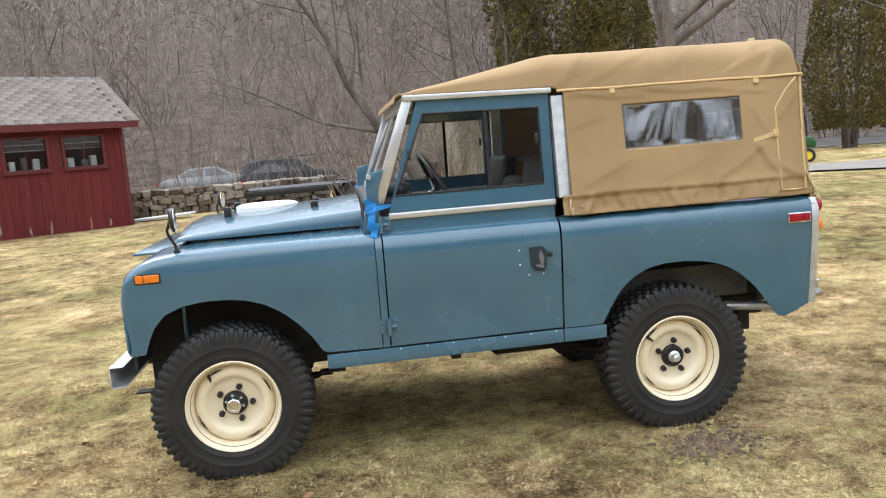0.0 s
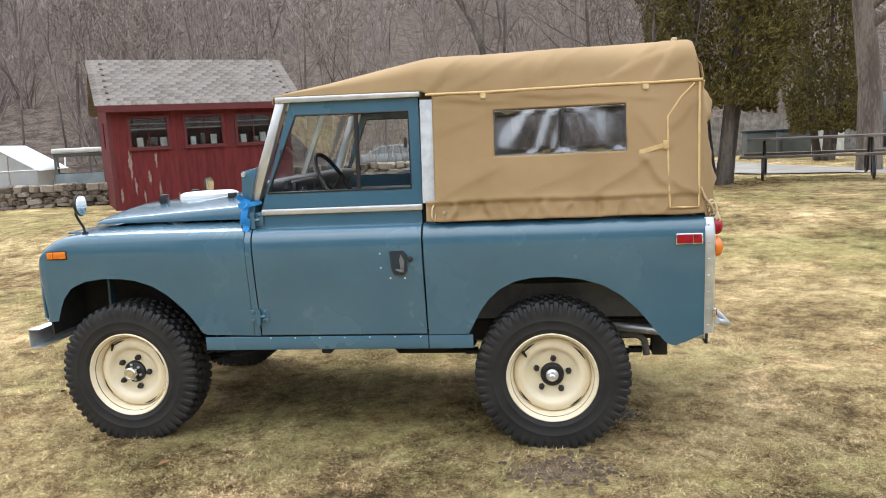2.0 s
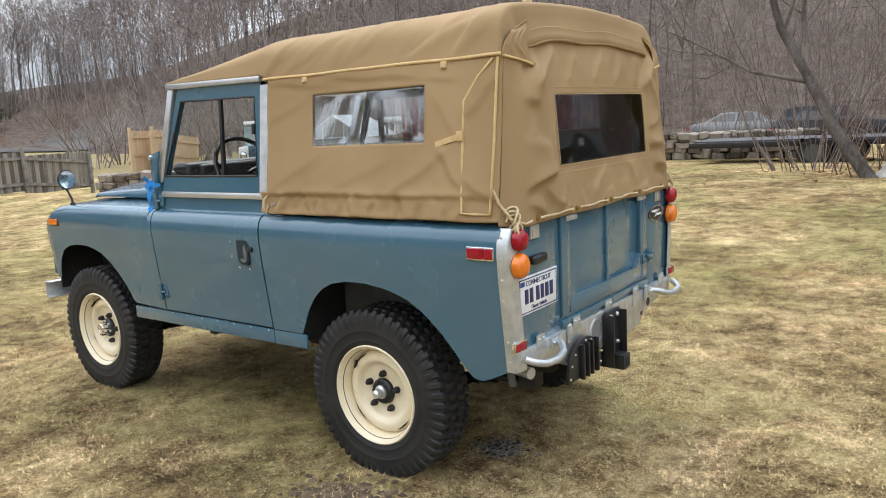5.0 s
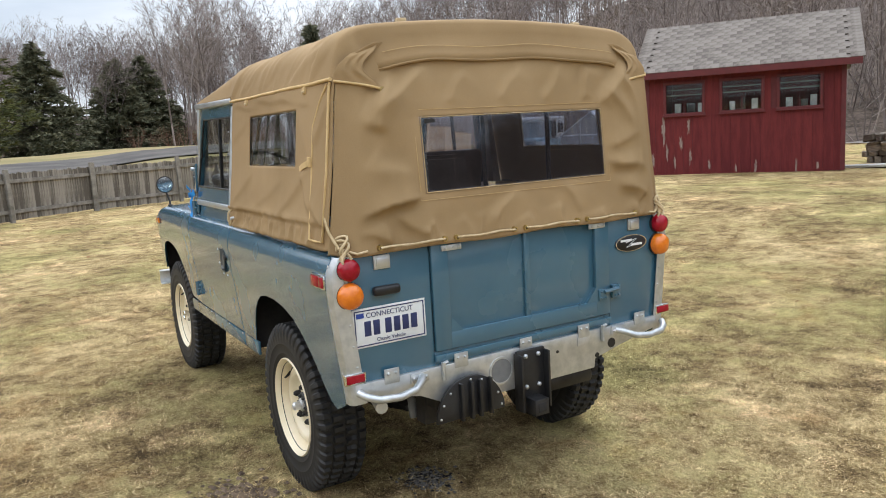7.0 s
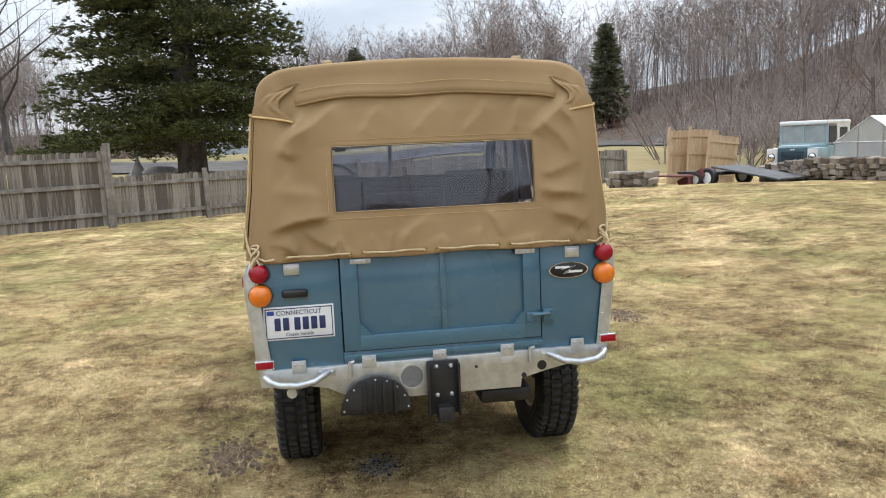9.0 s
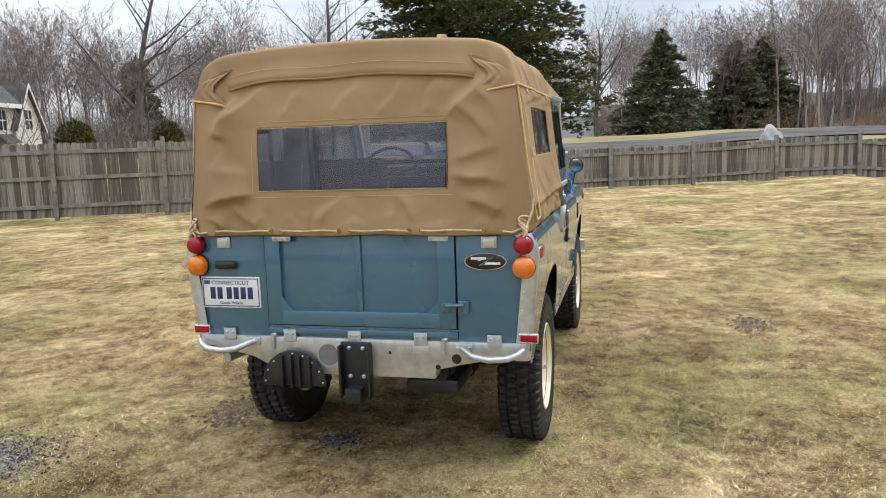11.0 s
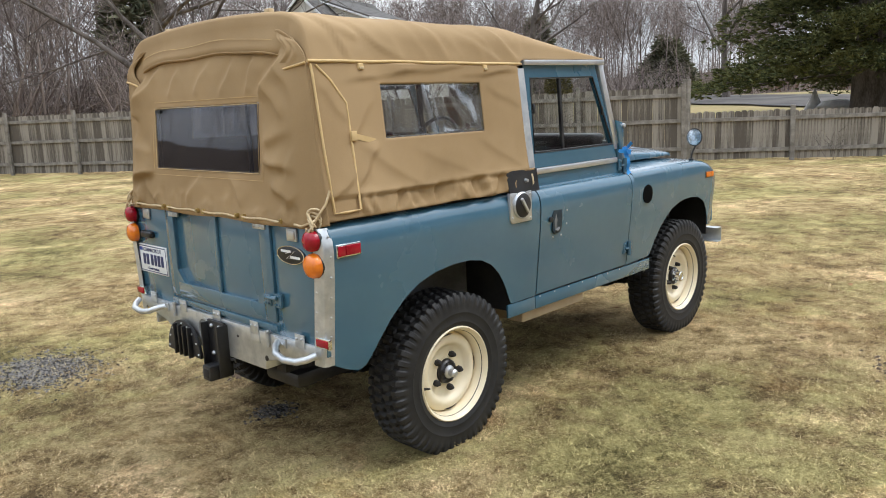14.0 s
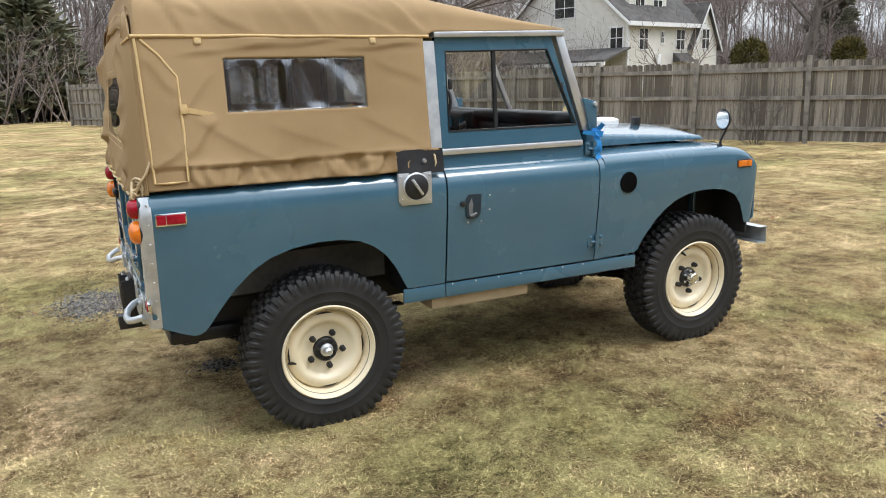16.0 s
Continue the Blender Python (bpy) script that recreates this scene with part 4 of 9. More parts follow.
    prism(bm, [(-1.650, 0.560), (-1.585, 0.560), (-1.585, 0.565), (-1.645, 0.565), (-1.645, 0.657), (-1.585, 0.657), (-1.585, 0.662), (-1.650, 0.662)], "y", -0.80, 0.80, 0.0015)
    bump = part("front_bumper", bm, GALV, v, "galvanised front bumper")
    for s in (-1, 1):
        part("bumper_iron", boxed(-1.58, -1.30, s * 0.36 - 0.03, s * 0.36 + 0.03, 0.56, 0.66), DARK, bump)
    # scuttle and windscreen
    part("scuttle", prismed([(-0.44, 1.165), (-0.36, 1.165), (-0.33, 1.33), (-0.40, 1.305)], "y", -0.60, 0.60, 0.004), PAINT, v)
    ws = part("windscreen_frame", prismed([(-0.188, 1.740), (-0.138, 1.740), (-0.125, 1.790), (-0.190, 1.797)], "y", -0.69, 0.69, 0.003), ALU, v, "bright windscreen frame")
    part("windscreen_sill", prismed([(-0.378, 1.302), (-0.318, 1.302), (-0.300, 1.352), (-0.354, 1.352)], "y", -0.69, 0.69, 0.003), ALU, ws)
    bm = prismed([(-0.347, 1.350), (-0.343, 1.350), (-0.176, 1.742), (-0.180, 1.742)], "y", -0.688, 0.688)
    part("windscreen_glass", bm, PANE, ws).visible_shadow = False
    part("centre_bar", prismed([(-0.356, 1.345), (-0.330, 1.345), (-0.160, 1.745), (-0.186, 1.745)], "y", -0.013, 0.013), ALU, ws)
    # ---- rear end
    X = 1.868
    part("rear_panel", boxed(X - 0.02, X, 0.478, 0.795, 0.640, 1.150, 0.003), PAINT, v)
    rp = part("rear_panel", boxed(X - 0.02, X, -0.790, -0.424, 0.640, 1.150, 0.003), PAINT, v)
    part("rear_sill", boxed(X - 0.02, X - 0.002, -0.423, 0.477, 0.640, 0.728, 0.003), PAINT, rp)
    part("body_cross_rail", boxed(X - 0.02, X + 0.012, -0.424, 0.478, 0.690, 0.718, 0.004), PAINT, rp)
    tg = part("tailgate", boxed(X - 0.018, X - 0.008, -0.419, 0.473, 0.732, 1.150, 0.002), PAINT, v, "blue drop-down tailgate with recessed panels")
    bm = bmesh.new()
    box(bm, X - 0.010, X + 0.010, -0.419, -0.345, 0.732, 1.150, 0.004)
    box(bm, X - 0.010, X + 0.010, 0.395, 0.473, 0.732, 1.150, 0.004)
    box(bm, X - 0.0095, X + 0.0105, -0.348, 0.398, 0.732, 0.800, 0.004)
    box(bm, X - 0.009, X + 0.006, 0.018, 0.045, 0.795, 1.150, 0.004)
    prism(bm, [(-0.346, 0.798), (-0.29, 0.798), (-0.346, 0.86)], "x", X - 0.009, X + 0.0098)
    prism(bm, [(0.396, 0.798), (0.34, 0.798), (0.396, 0.86)], "x", X - 0.009, X + 0.0098)
    part("tailgate_frame", bm, PAINT, tg)
    bm = bmesh.new()
    box(bm, X + 0.008, X + 0.018, 0.405, 0.455, 0.800, 0.850, 0.003)
    box(bm, X + 0.002, X + 0.018, 0.483, 0.530, 0.800, 0.860, 0.003)
    tube(bm, [(X + 0.024, 0.43, 0.838), (X + 0.03, 0.47, 0.842), (X + 0.024, 0.51, 0.842)], 0.009, 8)
    for yy, zz in ((0.418, 0.812), (0.442, 0.812), (0.418, 0.84), (0.497, 0.812), (0.518, 0.812), (0.497, 0.85), (0.518, 0.85)):
        bolt(bm, (X + 0.018, yy, zz), "x", 0.006, 0.006)
    part("tailgate_latch", bm, PAINT, tg, "blue bolted tailgate latch")
    for yy in (-0.335, 0.40):
        bm = boxed(X + 0.006, X + 0.016, yy - 0.04, yy + 0.05, 1.12, 1.142, 0.002)
        for d in (-0.025, 0.01, 0.035):
            bolt(bm, (X + 0.016, yy + d, 1.131), "x", 0.006, 0.005)
        part("tailgate_hasp", bm, GALV, tg)
    for s, y in ((-1, -0.762), (1, 0.772)):
        bm = bmesh.new()
        lathe(bm, [(0.043, X), (0.043, X + 0.012)], "x", 28, (0, y, 1.104))
        base = part("tail_lamp", bm, BLACK, rp, "round red tail lamp")
        bm = bmesh.new()
        lathe(bm, [(0.041, X + 0.012), (0.040, X + 0.030), (0.034, X + 0.042), (0.018, X + 0.050), (0.0, X + 0.052)], "x", 28, (0, y, 1.104))
        part("lens", bm, RED_LENS, base)
        bm = bmesh.new()
        lathe(bm, [(0.051, X), (0.051, X + 0.012)], "x", 28, (0, y, 1.008))
        base = part("indicator_lamp", bm, BLACK, rp, "round amber indicator lamp")
        bm = bmesh.new()
        lathe(bm, [(0.049, X + 0.012), (0.047, X + 0.030), (0.040, X + 0.042), (0.020, X + 0.051), (0.0, X + 0.053)], "x", 28, (0, y, 1.008))
        part("lens", bm, AMBER, base)
        yr = -0.766 if s < 0 else 0.788
        rr = part("reflector", boxed(X, X + 0.016, yr - 0.042, yr + 0.042, 0.680, 0.722, 0.003), CHROME, rp, "red oblong reflector")
        part("lens", boxed(X + 0.014, X + 0.020, yr - 0.036, yr + 0.036, 0.686, 0.716, 0.002), RED_LENS, rr)
        ys = -0.625 if s < 0 else 0.625
        bm = boxed(X, X + 0.010, ys - 0.034, ys + 0.034, 1.088, 1.140, 0.004)
        sk = part("socket_plate", bm, GALV, rp, "galvanised rope cleat plate")
        part("socket", boxed(X + 0.009, X + 0.014, ys - 0.024, ys + 0.024, 1.097, 1.130, 0.002), ALU, sk)
        # step handle: bent galvanised tube
        y0 = s * 0.765
        bm = tubed([(X + 0.03, y0, 0.652), (X + 0.06, y0 - s * 0.02, 0.640), (X + 0.085, y0 - s * 0.06, 0.628), (X + 0.09, y0 - s * 0.14, 0.622), (X + 0.08, y0 - s * 0.21, 0.632), (X + 0.05, y0 - s * 0.25, 0.650), (X + 0.02, y0 - s * 0.27, 0.655)], 0.0145, 10)
        st = part("grab_rail", bm, GALV, v, "bent galvanised bumperette tube", 80)
        bm = boxed(X + 0.012, X + 0.024, min(y0 - s * 0.30, y0 - s * 0.22), max(y0 - s * 0.30, y0 - s * 0.22), 0.634, 0.674, 0.003)
        for d in (0.235, 0.285):
            bolt(bm, (X + 0.024, y0 - s * d, 0.654), "x", 0.008, 0.008)
        part("mount_plate", bm, GALV, st)
    # plate with characters as bars
    pl = part("number_plate", boxed(X, X + 0.006, -0.757, -0.456, 0.806, 0.953, 0.0025), WHITE, rp, "white number plate with navy border and characters")
    bm = bmesh.new()
    for a, b, c, d in ((-0.750, -0.463, 0.942, 0.946), (-0.750, -0.463, 0.813, 0.817), (-0.750, -0.746, 0.813, 0.946), (-0.467, -0.463, 0.813, 0.946)):
        box(bm, X + 0.0055, X + 0.0075, a, b, c, d)
    part("plate_border", bm, NAVY, pl)
    for k in range(6):
        y = -0.712 + 0.036 * k + (0.012 if k > 1 else 0)
        part("character_bar", boxed(X + 0.0055, X + 0.008, y, y + 0.026, 0.848, 0.904, 0.002), NAVY, pl)
    part("plate_emblem", boxed(X + 0.0055, X + 0.0075, -0.742, -0.712, 0.918, 0.936), material("emblem_blue", (0.03, 0.07, 0.35), None, 20, 0.5), pl)
    for word, y, z, size in (("CONNECTICUT", -0.6065, 0.9165, 0.027), ("Classic Vehicle", -0.6065, 0.8235, 0.020)):
        cu = bpy.data.curves.new("wording", "FONT")
        cu.body, cu.size, cu.extrude, cu.align_x = word, size, 0.0008, "CENTER"
        tmp = bpy.data.objects.new("wording", cu)
        scene.collection.objects.link(tmp)
        bpy.context.view_layer.update()
        me = bpy.data.meshes.new_from_object(tmp.evaluated_get(bpy.context.evaluated_depsgraph_get()))
        bpy.data.objects.remove(tmp)
        me.materials.clear()
        me.materials.append(NAVY)
        ob = new("wording", me)
        ob.parent = pl
        ob.matrix_basis = pose(X + 0.0072, y, z, 90, 0, 90)
    part("plate_lamp", boxed(X, X + 0.03, -0.672, -0.562, 0.992, 1.028, 0.012, 3), BLACK, rp, "black plate lamp")
    # oval badge with a plain device
    bm = bmesh.new()
    lathe(bm, [(0.092, X), (0.092, X + 0.006), (0.086, X + 0.008), (0.0, X + 0.008)], "x", 40)
    for q in bm.verts:
        q.co = Vector((q.co.x, 0.608 + q.co.y, 1.031 + q.co.z * 0.40))
    bd = part("badge", bm, BLACK, rp, "black oval badge with pale markings")
    bm = bmesh.new()
    lathe(bm, [(0.092, X + 0.005), (0.092, X + 0.009), (0.087, X + 0.009), (0.087, X + 0.005)], "x", 40, closed=True)
    for q in bm.verts:
        q.co = Vector((q.co.x, 0.608 + q.co.y, 1.031 + q.co.z * 0.40))
    part("badge_rim", bm, CHROME, bd)
    bm = bmesh.new()
    for a, b, c in ((0.545, 0.612, 1.040), (0.608, 0.672, 1.018)):
        box(bm, X + 0.0078, X + 0.0095, a, b, c, c + 0.010)
    tube(bm, [(X + 0.0085, 0.575, 1.035), (X + 0.0085, 0.640, 1.049), (X + 0.0085, 0.580, 1.014), (X + 0.0085, 0.645, 1.028)], 0.0022, 6)
    part("badge_device", bm, WHITE, bd)
    # cross member and tow gear
    outline = [(-0.770, 0.676), (-0.770, 0.634), (-0.50, 0.575), (-0.36, 0.505), (0.37, 0.505), (0.375, 0.545), (0.50, 0.575), (0.775, 0.630), (0.775, 0.676)]
    xm = part("cross_member", prismed(outline, "x", X - 0.10, X + 0.014, 0.004), GALV, v, "galvanised rear cross member")
    for y in (-0.620, -0.315, 0.0, 0.310, 0.640):
        bm = boxed(X + 0.013, X + 0.019, y - 0.031, y + 0.031, 0.655, 0.712, 0.002)
        for d in (-0.016, 0.016):
            bolt(bm, (X + 0.019, y + d, 0.694), "x", 0.0065, 0.006)
        part("body_bracket", bm, GALV, xm)
    bm = boxed(X + 0.013, X + 0.018, 0.275, 0.345, 0.618, 0.66, 0.002)
    part("body_bracket", bm, GALV, xm)
    bm = bmesh.new()
    lathe(bm, [(0.058, X + 0.010), (0.058, X + 0.018), (0.050, X + 0.018), (0.050, X + 0.010)], "x", 30, (0, -0.128, 0.598), closed=True)
    part("pto_ring", bm, GALV, xm)
    bm = bmesh.new()
    lathe(bm, [(0.050, X + 0.0142), (0.050, X + 0.0155), (0.030, X + 0.0150), (0.0, X + 0.0148)], "x", 30, (0, -0.128, 0.598))
    part("pto_hole", bm, UNDER, xm, "dull take-off cover")
    for y, z, r in ((0.470, 0.600, 0.022), (0.165, 0.618, 0.007), (0.385, 0.56, 0.012)):
        bm = bmesh.new()
        lathe(bm, [(r, X + 0.010), (r, X + 0.0155), (0, X + 0.0155)], "x", 18, (0, y, z))
        part("bore", bm, BLACK, xm)
    for y in (-0.40, 0.415):
        bm = bmesh.new()
        tube(bm, [(X + 0.022, y, 0.62), (X + 0.022, y, 0.69)], 0.009, 8)
        tube(bm, [(X + 0.022, y, 0.685), (X + 0.022, y + 0.02, 0.69)], 0.007, 8)
        part("pin", bm, GALV, xm)
    # folded black half-moon step
    hm = [(-0.295 + 0.158 * math.cos(a), 0.455 + 0.165 * math.sin(a)) for a in np.linspace(0, math.pi, 22)]
    st = part("half_moon_plate", prismed(hm, "x", X + 0.03, X + 0.045, 0.002), BLACK, v, "black riveted half-moon step plate")
    for y in (-0.345, -0.30, -0.26, -0.21):
        part("rib", boxed(X + 0.044, X + 0.066, y - 0.006, y + 0.006, 0.450, 0.60, 0.002), BLACK, st)
    bm = bmesh.new()
    for a in np.linspace(0.12, math.pi - 0.12, 9):
        bolt(bm, (X + 0.045, -0.295 + 0.143 * math.cos(a), 0.455 + 0.150 * math.sin(a)), "x", 0.0055, 0.005)
    part("rivets", bm, GALV, st)
    tow = part("tow_plate", boxed(X + 0.02, X + 0.036, -0.062, 0.080, 0.420, 0.665, 0.003), BLACK, v, "black drilled tow bracket")
    for y in (-0.064, 0.072):
        part("cheek", boxed(X + 0.014, X + 0.07, y, y + 0.010, 0.415, 0.655, 0.002), BLACK, tow)
    bm = boxed(X - 0.02, X + 0.10, -0.025, 0.045, 0.40, 0.468, 0.004)
    part("receiver", bm, BLACK, tow)
    part("receiver_bore", boxed(X + 0.095, X + 0.1025, -0.010, 0.030, 0.414, 0.454, 0.002), DARK, tow)
    for y, z in ((-0.02, 0.51), (0.045, 0.51), (-0.02, 0.64), (0.045, 0.64)):
        bm = bmesh.new()
        bolt(bm, (X + 0.036, y, z), "x", 0.011, 0.010)
        part("bolt", bm, GALV, tow)
    # ---- running gear
    for s in (-1, 1):
        bm = boxed(-1.56, 1.80, s * 0.36 - 0.035, s * 0.36 + 0.035, 0.47, 0.58, 0.004)
        part("chassis_rail", bm, DARK, v)
        for xc in (-1.12, 1.12):
            bm = bmesh.new()
            for k in range(6):
                L = 0.54 - 0.07 * k
                pts = [(xc + L * t, s * 0.36, 0.390 - 0.012 * k + 0.05 * t * t - 0.02) for t in np.linspace(-1, 1, 9)]
                for p, q in zip(pts, pts[1:]):
                    box(bm, min(p[0], q[0]), max(p[0], q[0]), s * 0.36 - 0.03, s * 0.36 + 0.03, (p[2] + q[2]) / 2 - 0.005, (p[2] + q[2]) / 2 + 0.005)
            part("leaf_spring", bm, DARK, v)
            bm = tubed([(xc + 0.09, s * 0.40, 0.36), (xc + 0.20, s * 0.42, 0.78)], [0.028, 0.024], 10)
            part("shock_absorber", bm, DARK, v)
        part("spring_shackle", boxed(1.64, 1.72, s * 0.36 - 0.045, s * 0.36 + 0.045, 0.38, 0.55, 0.01), DARK, v)
    for xc in (-1.12, 1.12):
        bm = tubed([(xc, -0.60, 0.393), (xc, 0.60, 0.393)], 0.042, 12)
        ax = part("axle", bm, DARK, v)
        bm = bmesh.new()
        lathe(bm, [(0.0, -0.11), (0.09, -0.09), (0.14, -0.02), (0.14, 0.03), (0.08, 0.11), (0.0, 0.13)], "x", 20, (xc, 0.17, 0.393))
        part("differential", bm, DARK, ax)
    part("gearbox", boxed(-0.55, 0.35, -0.16, 0.20, 0.40, 0.62, 0.03), DARK, v)
    bm = tubed([(-0.4, -0.05, 0.41), (1.0, 0.16, 0.40)], 0.026, 10)
    part("propshaft", bm, DARK, v)
    bm = tubed([(-0.55, 0.30, 0.47), (0.1, 0.27, 0.45), (0.45, 0.23, 0.44)], [0.025, 0.025, 0.03], 10)
    ex = part("exhaust", bm, DARK, v)
    part("silencer", tubed([(0.20, -0.27, 0.45), (0.26, -0.27, 0.45), (0.66, -0.27, 0.45), (0.70, -0.27, 0.45)], [0.03, 0.085, 0.085, 0.03], 16), DARK, ex)
    part("tail_pipe", tubed([(0.70, -0.27, 0.45), (1.0, -0.30, 0.52), (1.35, -0.42, 0.56), (1.70, -0.62, 0.565), (1.86, -0.66, 0.560)], 0.024, 10), GALV, ex, "dull steel tail pipe")
    part("breather_pipe", tubed([(1.34, -0.40, 0.50), (1.52, -0.40, 0.498), (1.575, -0.40, 0.488), (1.602, -0.40, 0.460), (1.613, -0.40, 0.385)], 0.019, 10), UNDER, v, "dull brown bent pipe under the tail", 80)
    part("fuel_tank", boxed(0.02, 0.58, 0.44, 0.745, 0.468, 0.60, 0.012), material("primer_tan", (0.40, 0.31, 0.20), (0.50, 0.40, 0.27), 6, 0.6), v, "tan primed fuel tank")
    part("outrigger", boxed(-0.05, 0.0, -0.74, -0.38, 0.50, 0.58, 0.006), DARK, v)
    part("outrigger", boxed(0.52, 0.56, 0.38, 0.74, 0.47, 0.56, 0.006), DARK, v)
    part("mud_plate", boxed(1.45, 1.78, 0.20, 0.45, 0.40, 0.47, 0.02), BLACK, v)
    part("floor_pan", boxed(-0.55, 1.84, -0.46, 0.46, 0.60, 0.625), DARK, v)
    part("floor_side", boxed(-0.55, 0.66, -0.765, -0.462, 0.60, 0.622), DARK, v)
    part("floor_side", boxed(-0.55, 0.66, 0.462, 0.765, 0.60, 0.622), DARK, v)
    part("engine_block", boxed(-1.32, -0.62, -0.36, 0.36, 0.58, 1.12, 0.03), DARK, v)
    # ---- cab
    part("bulkhead", boxed(-0.47, -0.44, -0.60, 0.60, 0.60, 1.165), PAINT_DULL, v)
    dash = part("dashboard", boxed(-0.42, -0.22, -0.68, 0.68, 1.06, 1.335, 0.035, 3), VINYL, v, "black padded dashboard")
    part("dash_pad", boxed(-0.34, -0.19, -0.67, 0.67, 1.325, 1.395, 0.03, 3), VINYL, dash)
    part("instrument_binnacle", boxed(-0.30, -0.165, -0.60, -0.20, 1.20, 1.385, 0.025, 3), VINYL, dash)
    for gy in (-0.50, -0.30):
        bm = bmesh.new()
        lathe(bm, [(0.055, -0.168), (0.055, -0.158), (0.048, -0.158), (0.047, -0.161), (0.0, -0.161)], "x", 24, (0, gy, 1.30))
        part("gauge", bm, CHROME, dash, "round gauge with a bright bezel")
    part("seat_box", boxed(-0.02, 0.55, -0.755, 0.755, 0.62, 0.88, 0.01), PAINT_DULL, v)
    part("cab_bulkhead", boxed(0.56, 0.585, -0.74, 0.74, 0.62, 1.16, 0.004), PAINT_DULL, v)
    for y in (-0.48, 0.0, 0.48):
        seat = part("seat", boxed(-0.02, 0.44, y - 0.225, y + 0.225, 0.88, 1.02, 0.04, 3), VINYL, v, "black vinyl seat")
        bm = boxed(0.42, 0.52, y - 0.225, y + 0.225, 1.00, 1.46 if y else 1.34, 0.035, 3)
        for q in bm.verts:
            q.co.x += 0.16 * (q.co.z - 1.0)
        part("backrest", bm, VINYL, seat)
    sw = bmesh.new()
    c, ax = Vector((0.00, -0.42, 1.335)), Vector((0.88, 0, 0.47)).normalized()
    e1, e2 = Vector((0, 1, 0)), ax.cross(Vector((0, 1, 0)))
    tube(sw, [c + 0.20 * (math.cos(a) * e1 + math.sin(a) * e2) for a in np.linspace(0, 2 * math.pi, 33)], 0.012, 8)
    for a in (0.3, 2.84, 4.71):
        tube(sw, [c - ax * 0.03, c + 0.20 * (math.cos(a) * e1 + math.sin(a) * e2)], 0.009, 6)
    tube(sw, [c - ax * 0.45, c - ax * 0.02], 0.02, 8)
    part("steering_wheel", sw, BLACK, v, "black three-spoke steering wheel")
    part("bench", boxed(0.62, 1.80, 0.475, 0.745, 1.10, 1.16, 0.02), VINYL, v, "black bench cushion over the wheel box")
    part("bench", boxed(0.62, 1.80, -0.745, -0.475, 1.10, 1.16, 0.02), VINYL, v, "black bench cushion over the wheel box")
    for x in (0.60, 1.20, 1.79):
        pts = []
        for t in np.linspace(0, math.pi, 21):
            cx, sx = math.cos(t), math.sin(t)
            pts.append((x, 0.695 * math.copysign(abs(cx) ** 0.28, cx), 1.16 + 0.772 * sx ** 0.30))
        part("hood_stick", tubed(pts, 0.013, 8), PAINT_DULL if x < 1 else BLACK, v, "steel tube hood stick", 80)
    bm = tubed([(0.56, -0.70, 1.42), (0.60, -0.3, 1.43), (0.60, 0.3, 1.43), (0.56, 0.70, 1.42)], 0.014, 8)
    part("grab_bar", bm, BLACK, v)
    # ---- right-side fittings
    bm = prismed([(0.602, 1.016), (0.752, 1.016), (0.770, 1.035), (0.770, 1.165), (0.602, 1.165)], "y", 0.818, 0.836, 0.004)
    fp = part("filler_plate", bm, ALU, v, "galvanised fuel filler plate")
    bm = bmesh.new()
    lathe(bm, [(0.062, 0.83), (0.062, 0.846), (0.052, 0.852), (0.0, 0.856)], "y", 32, (0.685, 0, 1.100))
    part("filler_cap", bm, BLACK, fp, "round black filler cap with bright bar")
    bm = bmesh.new()
    lathe(bm, [(0.064, 0.834), (0.066, 0.842), (0.060, 0.848), (0.056, 0.846), (0.056, 0.834)], "y", 32, (0.685, 0, 1.100), closed=True)
    part("cap_collar", bm, GALV, fp)
    part("cap_grip", boxed(-0.007, 0.007, 0.85, 0.866, -0.045, 0.045, 0.005), ALU, fp).matrix_basis = pose(0.685, 0, 1.10, 0, 35, 0)
    bm = bmesh.new()
    for xx, zz in ((0.615, 1.03), (0.755, 1.045), (0.615, 1.15), (0.758, 1.15)):
        bolt(bm, (xx, 0.836, zz), "y", 0.006, 0.004)
    part("rivets", bm, ALU, fp)
    # a closed disc; the hole's inner shade is its black colour
    bm = bmesh.new()
    lathe(bm, [(0.056, 0.785), (0.056, 0.8215), (0.050, 0.8225), (0.0, 0.8225)], "y", 30, (-0.565, 0, 1.017))
    part("intake_hole", bm, INTAKE, v, "round black intake hole in the wing")
    for x, s, f, sp, zc in ((-1.12, -1, True, -19, 0.398), (-1.12, 1, True, -31, 0.394), (1.12, -1, False, -5, 0.374), (1.12, 1, False, 46, 0.355)):
        wheel(v, x, s, f, sp, zc)
    return v


# ---------------------------------------------------------------- canvas top
CROWN = [(-0.20, 1.806), (-0.12, 1.832), (0.05, 1.867), (0.30, 1.925), (0.52, 1.973), (0.60, 1.985), (1.20, 1.988), (1.70, 1.992), (1.80, 1.988)]
FLAP_X = [(1.14, 1.896), (1.30, 1.888), (1.60, 1.868), (1.76, 1.848), (1.86, 1.828), (1.92, 1.812)]


def cloth(p, amp, seed):
    """Soft unevenness of canvas at a place."""
    q = Vector((p[0] * 2.2 + seed, p[1] * 2.2, p[2] * 2.2))
    a = noise.noise(q) * 0.6 + noise.noise(q * 2.3) * 0.35 + (abs(noise.noise(q * 3.1)) - 0.25) * 0.5
    return amp * a


